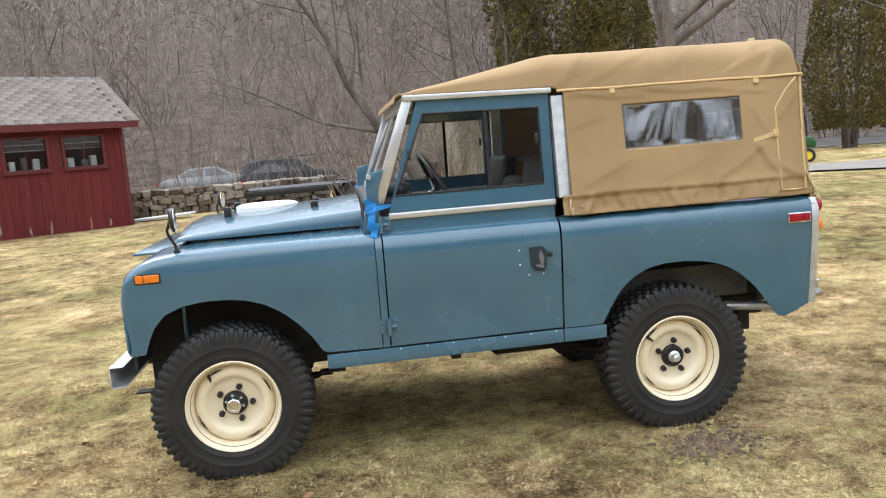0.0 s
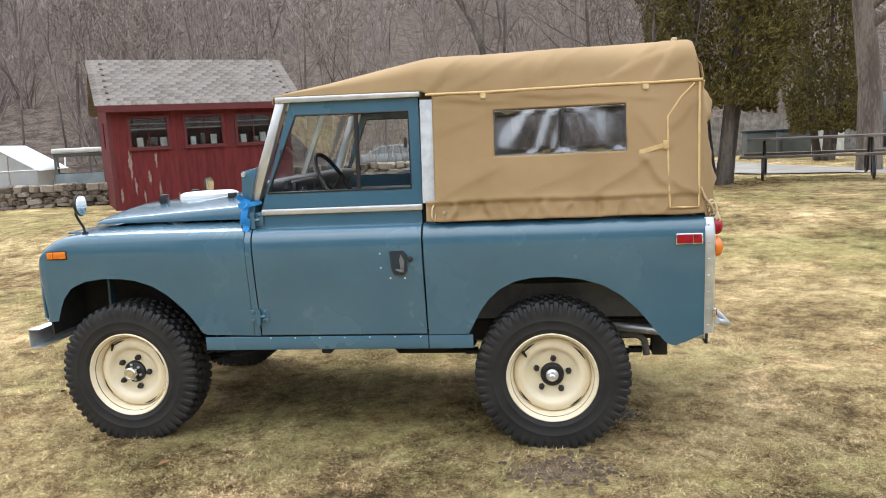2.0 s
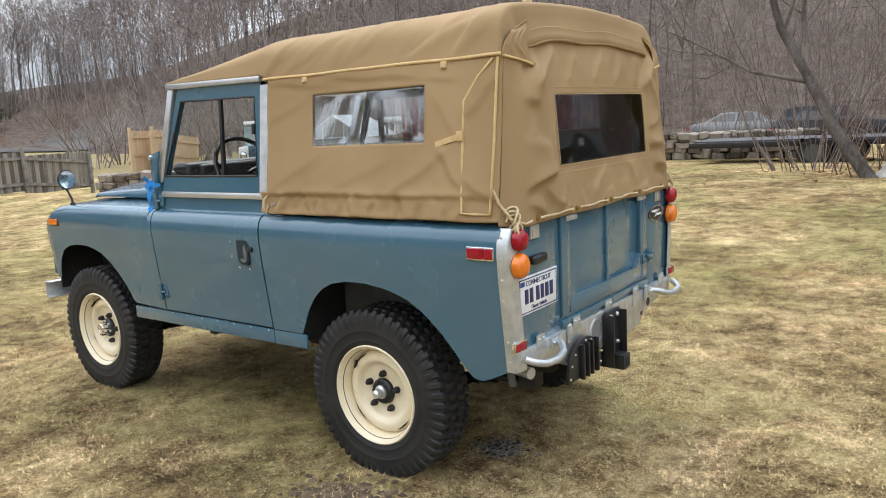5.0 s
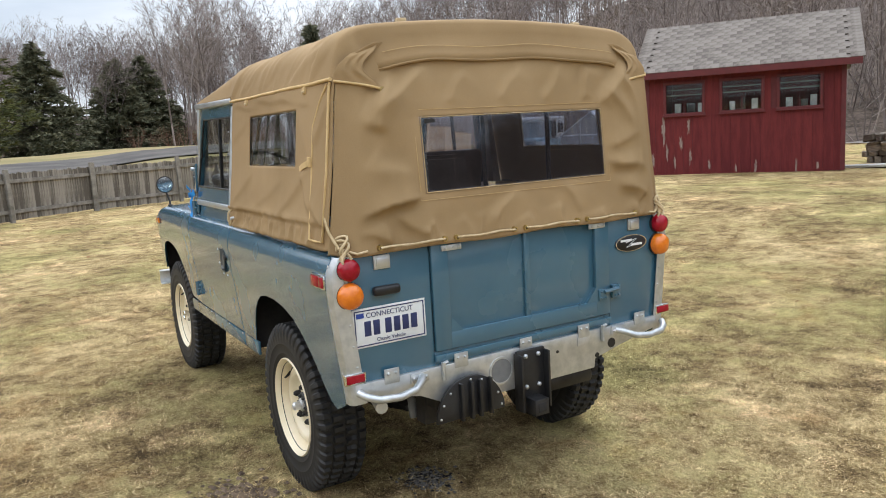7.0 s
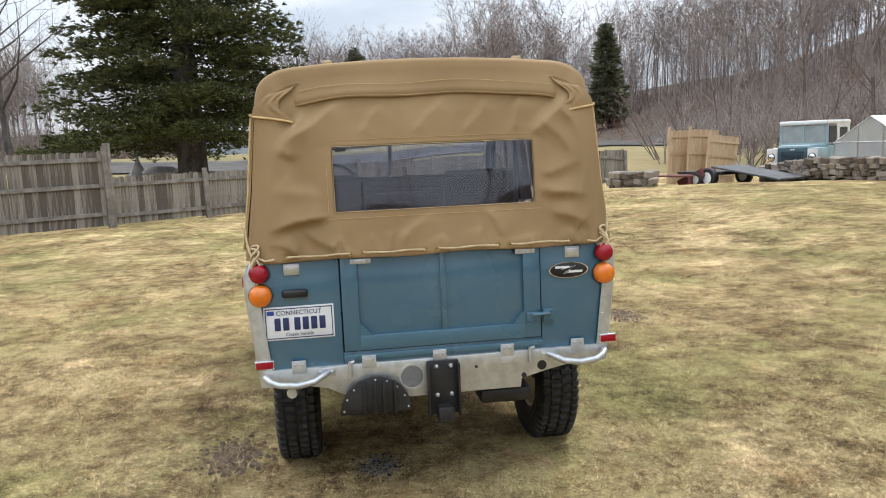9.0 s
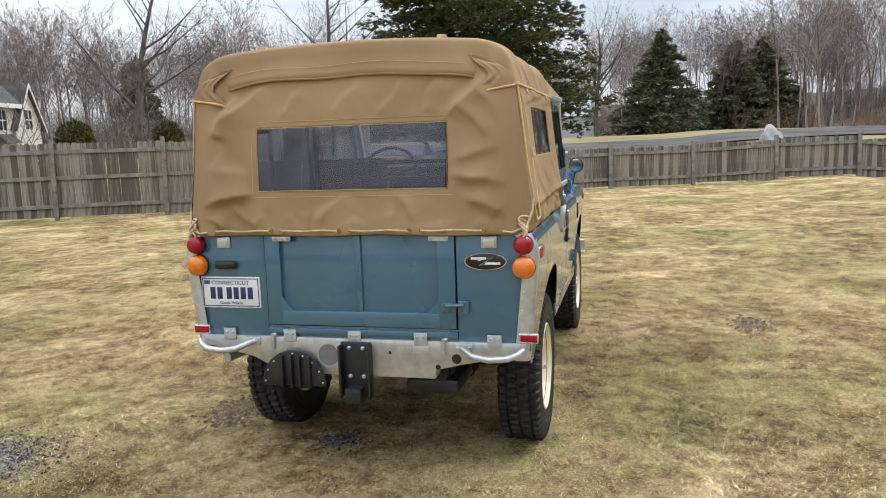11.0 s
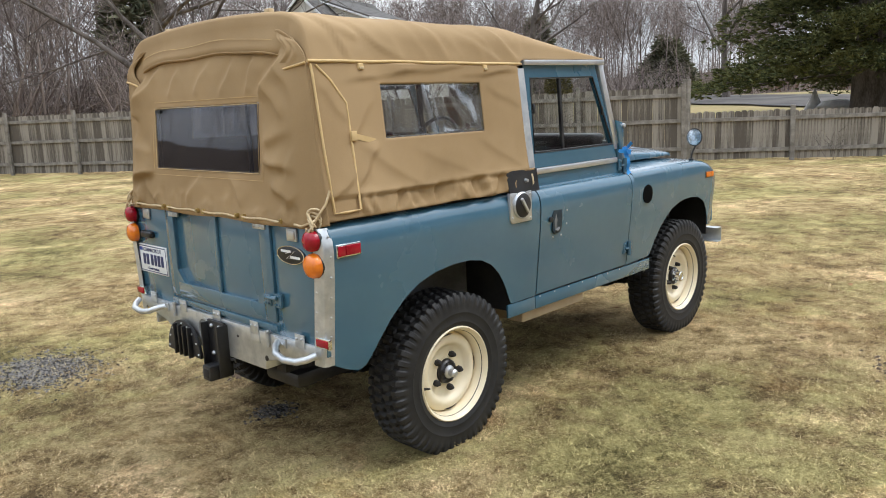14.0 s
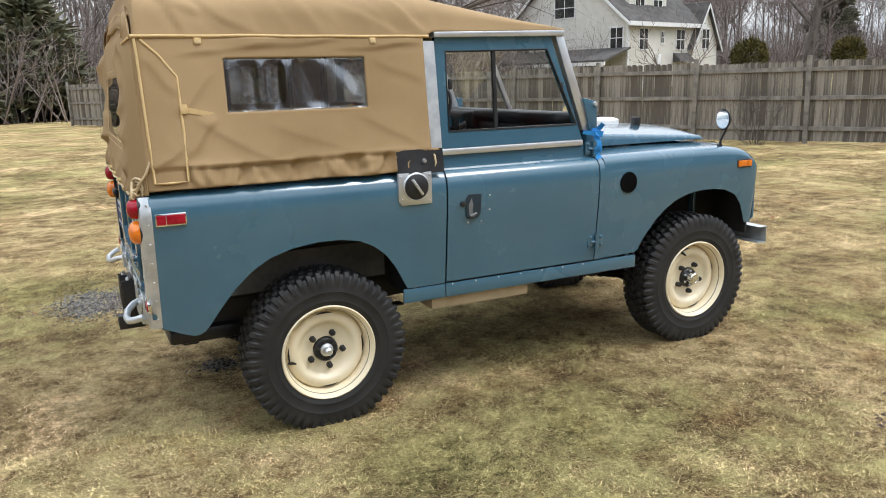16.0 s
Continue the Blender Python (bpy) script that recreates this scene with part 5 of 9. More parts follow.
def fold(u, v, a, b, w, amp):
    """A crease along a line in the cloth: steep on one side, soft on the other."""
    du, dv = b[0] - a[0], b[1] - a[1]
    L2 = du * du + dv * dv
    t = ((u - a[0]) * du + (v - a[1]) * dv) / L2
    if t < -0.3 or t > 1.3:
        return 0.0
    d = ((u - a[0]) * dv - (v - a[1]) * du) / math.sqrt(L2)
    d += 0.004 * math.sin(7 * t + 20 * a[0])
    ends = math.exp(-(max(0, abs(t - 0.5) - 0.35) / 0.22) ** 2)
    steep, soft = 0.45 * w, 2.4 * w
    return 1.5 * amp * ends * (math.exp(-abs(d) / (steep if d > 0 else soft)) - 0.30 * math.exp(-((d - 1.3 * w) / w) ** 2))


def side_fold_set(rng, side):
    """Gentle pulls across the side cloth and the wrinkled hem; the right side's hem is the more rumpled."""
    out = []
    for x0, z0, x1, z1, w, a in ((0.60, 1.27, 0.92, 1.43, 0.030, 0.004), (0.92, 1.25, 1.30, 1.40, 0.032, 0.003), (1.30, 1.25, 1.62, 1.44, 0.028, 0.004), (0.61, 1.58, 0.84, 1.66, 0.022, 0.003),
                                 (0.64, 1.745, 0.98, 1.715, 0.016, 0.006), (1.02, 1.750, 1.40, 1.722, 0.016, 0.006), (1.30, 1.735, 1.62, 1.700, 0.016, 0.005), (1.52, 1.64, 1.66, 1.48, 0.020, 0.006),
                                 (1.56, 1.44, 1.67, 1.30, 0.022, 0.008), (1.70, 1.32, 1.80, 1.25, 0.020, 0.007), (1.69, 1.55, 1.80, 1.68, 0.022, 0.004), (0.60, 1.262, 1.66, 1.266, 0.008, 0.007)):
        j = lambda: rng.uniform(-0.012, 0.012)
        out.append(((x0 + j(), z0 + j() * 0.4), (x1 + j(), z1 + j() * 0.4), w, a * rng.uniform(0.8, 1.3)))
    k = 1.0 if side > 0 else 0.8
    for i in range(20):
        x = 0.62 + 0.054 * i + rng.uniform(-0.02, 0.02)
        out.append(((x, 1.175), (x + rng.uniform(-0.04, 0.05), 1.252), rng.uniform(0.012, 0.024), k * rng.choice((-1, 1, 1)) * rng.uniform(0.007, 0.016)))
    return out


def rear_fold_set(rng):
    """Pulls from the two upper corners, pinches at the sides and the tension lines above the lacing."""
    out = [((0.60, 1.74), (0.76, 1.56), 0.030, 0.013), ((0.61, 1.80), (0.46, 1.66), 0.030, 0.012), ((0.50, 1.70), (0.62, 1.58), 0.036, 0.008), ((0.48, 1.47), (0.74, 1.53), 0.034, 0.008),
           ((0.49, 1.40), (0.77, 1.355), 0.026, 0.014), ((0.64, 1.22), (0.76, 1.34), 0.026, 0.012), ((0.55, 1.30), (0.72, 1.235), 0.030, 0.010), ((0.66, 1.66), (0.75, 1.50), 0.020, 0.008),
           ((0.70, 1.48), (0.64, 1.34), 0.022, 0.008), ((-0.76, 1.275), (-0.49, 1.335), 0.026, 0.018), ((-0.57, 1.73), (-0.75, 1.54), 0.030, 0.013), ((-0.76, 1.625), (-0.60, 1.60), 0.018, 0.012),
           ((-0.55, 1.76), (-0.65, 1.61), 0.026, 0.011), ((-0.40, 1.80), (-0.62, 1.65), 0.032, 0.010), ((-0.62, 1.50), (-0.74, 1.40), 0.030, 0.008), ((-0.50, 1.43), (-0.72, 1.46), 0.030, 0.006),
           ((-0.74, 1.24), (-0.60, 1.19), 0.022, 0.010), ((-0.56, 1.27), (-0.44, 1.19), 0.026, 0.007), ((-0.02, 1.33), (-0.15, 1.22), 0.030, 0.005), ((0.22, 1.34), (0.30, 1.22), 0.028, 0.005),
           ((0.05, 1.80), (-0.06, 1.70), 0.030, 0.005), ((0.25, 1.79), (0.16, 1.68), 0.026, 0.005), ((-0.22, 1.79), (-0.30, 1.69), 0.026, 0.005), ((0.40, 1.80), (0.36, 1.68), 0.022, 0.006)]
    for k in range(14):
        y = rng.uniform(-0.68, 0.68)
        out.append(((y, 1.16), (y + rng.uniform(-0.04, 0.04), 1.16 + rng.uniform(0.04, 0.09)), rng.uniform(0.014, 0.024), rng.uniform(0.003, 0.006)))
    return out


def build_hood():
    h = thing("canvas_top", "tan canvas soft top with clear windows laced to blue body", "soft top")
    # roof, turned down at the rear into a valance
    grid, ts = [], np.linspace(-1, 1, 121)
    rr = random.Random(5)
    roof_folds = []
    for k in range(9):
        x = 0.58 + 0.13 * k + rr.uniform(-0.04, 0.04)
        for q in (-1, 1):
            roof_folds.append(((x, q * 0.97), (x + rr.uniform(0.08, 0.25), q * rr.uniform(0.60, 0.80)), rr.uniform(0.016, 0.030), rr.uniform(0.002, 0.005)))
    for q in (-1, 1):
        roof_folds += [((1.77, q * 0.68), (1.63, q * 0.97), 0.018, 0.010), ((1.76, q * 0.60), (1.45, q * 0.94), 0.022, 0.007), ((1.72, q * 0.80), (1.36, q * 0.97), 0.020, 0.006), ((0.58, q * 0.97), (0.78, q * 0.68), 0.020, 0.007),
                       ((0.72, q * 0.97), (0.98, q * 0.80), 0.020, 0.005), ((1.05, q * 0.97), (1.22, q * 0.70), 0.024, 0.004)]
    roof_folds += [((0.60, -0.9), (0.60, 0.9), 0.025, 0.002), ((1.20, -0.9), (1.20, 0.9), 0.03, 0.002), ((0.64, 0.2), (1.15, 0.35), 0.05, 0.003), ((1.25, -0.3), (1.70, -0.1), 0.05, 0.003)]

    def section(x, t):
        """A leaning side band, a rounded shoulder over the hood stick and a shallow arch."""
        a = abs(t)
        base = 1.804 - 0.010 * smooth_step(-0.2, 0.5, x) - 0.029 * smooth_step(0.52, 0.60, x)
        H = max(0.008, lerp_table(x, CROWN) - base)
        edge = 0.736 + 0.008 * smooth_step(0.50, 0.58, x)
        sy, sz = edge - 0.046 * min(1.0, H / 0.2), 0.83 * H
        crown = lambda y: H - (H - sz) * (y / sy) ** 2
        low, inn = (sy + (edge - sy) * 0.5, sz * 0.5), (sy - 0.14, crown(sy - 0.14))
        if a > 0.88:
            u = (a - 0.88) / 0.12
            y, z = low[0] + (edge - low[0]) * u, low[1] * (1 - u)
        elif a > 0.66:
            u = (a - 0.66) / 0.22
            y = inn[0] * (1 - u) ** 2 + 2 * sy * u * (1 - u) + low[0] * u * u
            z = inn[1] * (1 - u) ** 2 + 2 * sz * u * (1 - u) + low[1] * u * u
        else:
            y = inn[0] * a / 0.66
            z = crown(y)
        return math.copysign(y, t), base + z, t

    for x in frange(-0.20, 1.785, 0.0145):
        row = []
        for t in ts:
            y, z, v = section(x, t)
            sag = 0.006 * math.sin(math.pi * ((x - 0.6) / 0.6 if x < 1.2 else (x - 1.2) / 0.6)) if 0.6 < x < 1.8 else 0
            k = smooth_step(-0.1, 0.3, x)
            d = cloth((x, y * 0.6, z), 0.003 * k, 3.0) - sag * (1 - abs(v) ** 3)
            d += k * 0.82 * smooth_step(0.58, 0.84, abs(v)) * sum(fold(x, v, *f) for f in roof_folds)
            nrm = 1.0 if abs(v) < 0.66 else max(0.0, (0.88 - abs(v)) / 0.22)
            row.append((x, y + math.copysign(d * (1 - nrm) * 1.0, v), z + d * (0.35 + 0.65 * nrm)))
        grid.append(row)

    def seam_z(y):
        a = abs(y)
        return 1.836 - 0.042 * min(1.0, a / 0.60) ** 4 - 0.055 * smooth_step(0.615, 0.66, a)

    hang = []
    for x, k, up in ((1.798, 0.0, 0.002), (1.808, 0.02, 0.001), (1.815, 0.09, 0), (1.822, 0.30, 0), (1.834, 0.55, 0), (1.847, 0.80, 0), (1.857, 1.0, 0), (1.850, 1.0, -0.006)):
        row = []
        for t in ts:
            y, z, v = section(1.79, t)
            low = min(z - 0.004, seam_z(y))
            zz = z + up + (low - z - up) * k
            if k >= 0.3:
                x = lerp_table(zz, FLAP_X) + 0.010 * k + 2 * up * (up < 0)
            gather = smooth_step(0.52, 0.62, abs(y)) * (1 - smooth_step(0.70, 0.735, abs(y)))
            gx = gather * k ** 0.5 * (0.005 * math.sin(95 * abs(y) + 6 * k) + 0.007 * math.sin(41 * abs(y) + 2 + 9 * k)) + 0.004 * math.sin(9 * y + 4 * k) * k
            wrap = smooth_step(0.64, 0.742, abs(y))
            row.append((x - wrap * (x - 1.812) * 0.75 + gx - 0.026 * gather * k, y * (1 - 0.008 * k), zz + 0.004 * math.sin(13 * y) * k * (1 - gather)))
        grid.append(row)
        hang.append(row)
    roof = part("roof_canvas", sheeted(grid[::-1], 0.004), CANVAS, h, "", 180)
    for sx in (0.60, 1.215):
        line = [section(sx, t) for t in np.linspace(-0.97, 0.97, 41)]
        part("roof_seam", tubed([(sx, y, z + 0.0035) for y, z, q in line], 0.0022, 5), CANVAS, roof, "", 80)
    lip = hang[-2]
    mid = [p for p in lip if abs(p[1]) < 0.60]
    part("valance_seam", tubed([(p[0] + 0.001, p[1], p[2] + 0.004) for p in mid], 0.0035, 5), CANVAS, roof, "stitched canvas seam", 80)
    part("valance_stitching", tubed([(p[0] + 0.003, p[1], p[2] + 0.026 + 0.003 * math.sin(9 * p[1])) for p in hang[-3] if abs(p[1]) < 0.56], 0.0012, 4), PIPING, roof, "", 80)
    bm = bmesh.new()
    g = [[(-0.205 - 0.008 * math.sin(9 * y), y, 1.812), (-0.222, y, 1.800), (-0.225, y, 1.775 + 0.006 * math.sin(23 * y))] for y in frange(-0.70, 0.70, 0.05)]
    part("front_hem", sheeted(g, 0.006), CANVAS, roof)
    wy = lambda z: lerp_table(z, SIDE_TILT) + 0.0045
    for s in (-1, 1):
        part("edge_piping", tubed([(x, s * (0.7525 + 0.002 * noise.noise(Vector((x * 3, s, 0)))), 1.806 - 0.032 * smooth_step(-0.2, 0.6, x) - 0.002 + 0.004 * noise.noise(Vector((x * 4, s, 5)))) for x in frange(0.56, 1.835, 0.04)], 0.0065, 8), PIPING, roof, "cream piping along the roof seam", 80)
        folds = side_fold_set(random.Random(21 + s), s)
        # side
        xs = sorted(set([round(x, 4) for x in frange(0.545, 0.590, 0.0112) + frange(0.590, 0.882, 0.0105) + frange(0.882, 1.492, 0.0105) + frange(1.492, 1.836, 0.0105)]))
        zs = sorted(set([round(z, 4) for z in frange(1.171, 1.468, 0.0098) + frange(1.468, 1.684, 0.012) + frange(1.684, 1.768, 0.0095)]))
        grid = []
        for x in xs:
            row = []
            for z in zs:
                near_win = min(1, max(0, abs(x - 1.187) - 0.305) / 0.10 + max(0, abs(z - 1.576) - 0.108) / 0.07)
                d = cloth((x * 1.2, s * 3, z * 0.9 + 0.5 * x), 0.0025 * near_win, 7.0)
                d += 0.8 * near_win * sum(fold(x, z, *f) for f in folds)
                d += 0.008 * smooth_step(1.250, 1.260, z)
                y = lerp_table(z, SIDE_TILT) + d - 0.010 * smooth_step(1.80, 1.84, x)
                zz = z + (0.007 * noise.noise(Vector((x * 5, s * 4, 0))) if z == zs[0] else 0)
                row.append((x, s * y, zz))
            grid.append(row)
        inside = lambda i, j: ((xs[i] + xs[i + 1]) / 2 < 0.589 and zs[j] > 1.262) or 0.88 < (xs[i] + xs[i + 1]) / 2 < 1.494 and 1.467 < (zs[j] + zs[j + 1]) / 2 < 1.685
        sp = part("side_canvas", sheeted(grid if s < 0 else grid[::-1], 0.003, (lambda i, j: inside(i, j)) if s < 0 else (lambda i, j: inside(len(xs) - 2 - i, j))), CANVAS, h, "", 180)
        g = []
        for x in frange(0.876, 1.498, 0.016):
            row = []
            for z in frange(1.462, 1.690, 0.016):
                e = min(1, max(0, min(z - 1.462, 1.690 - z)) / 0.03) * min(1, min(x - 0.876, 1.498 - x) / 0.04)
                y = lerp_table(z, SIDE_TILT) + 0.001
                y += e * (0.0052 * math.sin(34 * x + 5 * noise.noise(Vector((x * 3, s, z * 2)))) + 0.0055 * noise.noise(Vector((x * 14, s * 5, z * 4 + 3))))
                row.append((x, s * y, z))
            g.append(row)
        pane = part("side_window", sheeted(g if s < 0 else g[::-1], 0.0012), SIDE_VINYL, sp, "wavy clear vinyl side window", 180)
        pane.visible_shadow = False
        for o in (0.004, 0.026):
            pts = [(0.88 - o, 1.467 - o), (1.494 + o, 1.467 - o), (1.494 + o, 1.685 + o), (0.88 - o, 1.685 + o), (0.88 - o, 1.467 - o)]
            part("stitching", tubed([(x, s * wy(z), z) for x, z in pts], 0.0016 if o < 0.01 else 0.0012, 4), PIPING, sp)
        pts = [(1.822, 1.762), (1.819, 1.72), (1.812, 1.45), (1.806, 1.202), (1.74, 1.200), (1.676, 1.203), (1.674, 1.40), (1.678, 1.615), (1.74, 1.70), (1.800, 1.758)]
        part("pocket_piping", tubed([(x, s * (wy(z) + 0.004), z) for x, z in pts], 0.0055, 6), PIPING, sp, "cream piped pocket edge", 80)
        g = [[(x, s * (wy(1.485) + 0.008 + 0.006 * math.sin(30 * (x - 1.55))), 1.482 + 0.25 * (x - 1.60) - o) for o in (0.0, 0.022)] for x in frange(1.548, 1.680, 0.012)]
        st = part("strap", sheeted(g, 0.003), PIPING, sp, "cream webbing strap with buckle")
        part("buckle", boxed(1.652, 1.680, min(s * (wy(1.49) + 0.004), s * (wy(1.49) + 0.018)), max(s * (wy(1.49) + 0.004), s * (wy(1.49) + 0.018)), 1.468, 1.506, 0.003), PIPING, st)
        for x in (0.836, 1.584):
            bm = boxed(x - 0.015, x + 0.015, min(s * 0.742, s * 0.763), max(s * 0.742, s * 0.763), 1.738, 1.766, 0.006)
            tb = part("roll_up_tab", bm, PIPING, sp, "cream roll-up strap tab")
            part("tab_buckle", boxed(x - 0.011, x + 0.011, min(s * 0.762, s * 0.767), max(s * 0.762, s * 0.767), 1.741, 1.752, 0.002), ROPE, tb)
        part("turn_button", tubed([(0.635, s * 0.813, 1.212), (0.635, s * 0.830, 1.212)], [0.009, 0.006], 8), ALU, sp)
        # cord lashing at the front, knotted rope at the rear corner
        part("front_tie", tubed([(0.585, s * 0.800, 1.255), (0.577, s * 0.822, 1.235), (0.574, s * 0.826, 1.20), (0.585, s * 0.822, 1.172), (0.592, s * 0.812, 1.21)], 0.005, 6), ROPE, sp, "cord lashing", 80)
        rng = random.Random(11 + s)
        bm = bmesh.new()
        for k in range(5):
            a0 = rng.uniform(0, 6.28)
            tube(bm, [(1.868 + 0.022 * math.cos(a0 + t) + 0.003 * k, s * (0.772 + 0.018 * math.sin(2 * t + a0)), 1.190 - 0.014 * k + 0.035 * math.sin(a0 + t)) for t in np.linspace(0, 5.5, 14)], 0.0050, 6)
        tube(bm, [(1.815, s * 0.808, 1.29), (1.835, s * 0.806, 1.24), (1.865, s * 0.795, 1.20), (1.885, s * 0.77, 1.15)], 0.0055, 6)
        tube(bm, [(1.875, s * 0.770, 1.175), (1.900, s * 0.73, 1.158), (1.904, s * 0.69, 1.164)], 0.005, 6)
        tube(bm, [(1.882, s * 0.778, 1.18), (1.892, s * 0.782, 1.13), (1.888, s * 0.778, 1.10)], 0.006, 6)
        part("knotted_rope", bm, ROPE, h, "knotted cotton rope at the corner", 80)
        # roof cloth tucked round the rear corner, pleated where it meets the overhang
        g = []
        for u in np.linspace(0, 1, 30):
            row = []
            for w in np.linspace(0, 1, 22):
                z = 1.733 + 0.034 * u ** 0.7 + (0.165 - 0.062 * u) * w
                edge = 0.746 if z < 1.77 else 0.746 - 0.16 * ((z - 1.77) / 0.13) ** 2
                inner = 0.572 + 0.062 * smooth_step(0.0, 0.45, w) - 0.075 * smooth_step(0.5, 1.0, w)
                y = inner + (edge - inner) * u
                xb = lerp_table(z, FLAP_X)
                x = xb - (xb - 1.836) * smooth_step(0.80, 1.0, y / edge) ** 1.2
                pleat = math.sin(15 * u - 5.0 * w + 0.8 * s) * math.sin(math.pi * min(1, w * 0.9 + 0.10)) * (1 - smooth_step(0.40, 0.95, u))
                x += 0.017 * (1 - 0.75 * u) * (0.55 + 0.45 * smooth_step(0.0, 0.35, w)) + 0.003 * pleat - 0.018 * smooth_step(0.75, 1.0, w)
                row.append((x, s * y, z))
            g.append(row)
        part("corner_flap", sheeted(g if s > 0 else g[::-1], 0.004), CANVAS, roof, "pleated canvas tucked round the corner", 180)
        part("corner_cord", tubed([(r[0][0] + 0.003, r[0][1], r[0][2] - 0.001) for r in g], 0.0050, 6), PIPING, roof, "cream piped edge of the corner flap", 80)
        bm = bmesh.new()
        lathe(bm, [(0.010, g[0][0][0] - 0.004), (0.010, g[0][0][0] + 0.008), (0.005, g[0][0][0] + 0.008), (0.005, g[0][0][0] - 0.004)], "x", 14, (0, s * 0.572, 1.732), closed=True)
        part("corner_eyelet", bm, BRASS, roof)
        part("roof_buckle", boxed(1.745, 1.770, s * 0.42 - 0.020, s * 0.42 + 0.020, 1.975, 1.998, 0.005), ROPE, roof, "small strap buckle on the roof")
    # rear flap, wrapped round to the side edges
    us = sorted(set([round(y, 4) for y in frange(-1.0, -0.552, 0.0102) + frange(-0.552, 0.581, 0.0113) + frange(0.581, 1.0, 0.0102)]))
    zs = sorted(set([round(z, 4) for z in frange(1.148, 1.350, 0.0096) + frange(1.350, 1.626, 0.0125) + frange(1.626, 1.90, 0.0105)]))
    folds = rear_fold_set(random.Random(44))
    grid = []
    for u in us:
        row = []
        for z in zs:
            edge = lerp_table(z, SIDE_TILT) - 0.004 if z < 1.77 else 0.738 - 0.16 * ((z - 1.77) / 0.13) ** 2
            y = u * 0.770 if abs(u) < 0.6 else math.copysign(0.462 + (abs(u) - 0.6) / 0.4 * (edge - 0.462), u)
            t = abs(y) / edge
            xb = lerp_table(z, FLAP_X)
            x = xb - (xb - 1.836) * smooth_step(0.86, 1.0, t) ** 1.3
            out = min(1, max(0, abs(y - 0.011) - 0.437) / 0.07 + max(0, abs(z - 1.488) - 0.138) / 0.06) * (1 - smooth_step(0.74, 0.92, t)) * (1 - smooth_step(1.80, 1.845, z))
            d = cloth((y * 1.1, z * 1.3 + abs(y), 2), 0.003 * out, 1.0) + 1.4 * out * sum(fold(y, z, *f) for f in folds)
            zz = z + (1 - smooth_step(1.15, 1.25, z)) * (0.008 * noise.noise(Vector((y * 3.5, 0, 0))) + 0.012 * smooth_step(0.92, 1.0, t))
            row.append((x + d, y + 0.004, zz))
        grid.append(row)
    ymid = lambda i: (us[i] + us[i + 1]) / 2 * 0.770
    hole = lambda i, j: -0.425 < ymid(i) < 0.447 and 1.351 < (zs[j] + zs[j + 1]) / 2 < 1.625
    flap = part("rear_flap", sheeted(grid, 0.003, hole), CANVAS, h, "creased tan canvas rear flap", 180)
    fx = lambda z: lerp_table(z, FLAP_X)
    g = [[(fx(z) + 0.001 + (0.0005 * math.sin(9 * y + 7 * z) + 0.0007 * noise.noise(Vector((3 * y, 9 * z, 2)))) * math.sin(math.pi * (z - 1.345) / 0.285), y, z) for z in frange(1.345, 1.631, 0.012)] for y in frange(-0.428, 0.458, 0.02)]
    pane = part("rear_window", sheeted(g, 0.0012), VINYL_PANE, flap, "clear vinyl rear window", 180)
    pane.visible_shadow = False
    for o in (0.002, 0.030):
        pts = [(-0.421 - o, 1.351 - o), (0.451 + o, 1.351 - o), (0.451 + o, 1.625 + o), (-0.421 - o, 1.625 + o), (-0.421 - o, 1.351 - o)]
        part("stitching", tubed([(fx(z) + 0.0035, y, z) for y, z in pts], 0.0016 if o < 0.01 else 0.001, 4), PIPING, flap)
    part("window_label", boxed(1.8735, 1.875, -0.410, -0.365, 1.606, 1.620), BLACK, flap)
    for k in range(4):
        y0 = -0.64 + 0.325 * k
        bm = tubed([(1.911 + 0.003 * math.sin(7 * t), y0 + 0.27 * t, 1.170 + 0.002 * math.sin(9 * t + k)) for t in np.linspace(0, 1, 9)], 0.0046, 6)
        rp = part("lacing_rope", bm, ROPE, flap, "lacing rope through eyelets", 80)
        for t in (0.0, 1.0):
            bm = bmesh.new()
            lathe(bm, [(0.011, 1.892), (0.011, 1.911), (0.0055, 1.911), (0.0055, 1.892)], "x", 14, (0, y0 + 0.27 * t, 1.170), closed=True)
            part("eyelet", bm, BRASS, rp)
    # leather patch on the right side
    g = [[(x, lerp_table(z, SIDE_TILT) + 0.014 + 0.002 * math.sin(30 * x), z) for z in frange(1.158, 1.268, 0.022)] for x in frange(0.535, 0.768, 0.03)]
    pt = part("leather_patch", sheeted(g[::-1], 0.004), BLACK, h, "black leather chafe patch with button")
    part("button", tubed([(0.635, 0.817, 1.215), (0.635, 0.840, 1.215)], [0.012, 0.008], 10), ALU, pt)
    return h


vehicle = build_vehicle()
for ob in vehicle.children_recursive:
    if ob.name.split(".")[0] in ("rivets", "screws", "hinge_bolts"):
        ob["kind"] = "stuff"
build_hood()

# ---------------------------------------------------------------- timber fences
WEATHERED = material("weathered_grey_boards", (0.110, 0.096, 0.080), (0.30, 0.272, 0.232), 3, 0.9, 0.002, fine=30, fine_amount=0.4, stretch=(8, 8, 0.5), rand=0.45, spec=0.2)
RAILWOOD = material("weathered_rail", (0.15, 0.137, 0.118), (0.29, 0.27, 0.24), 4, 0.9, 0.002, fine=30, spec=0.2)


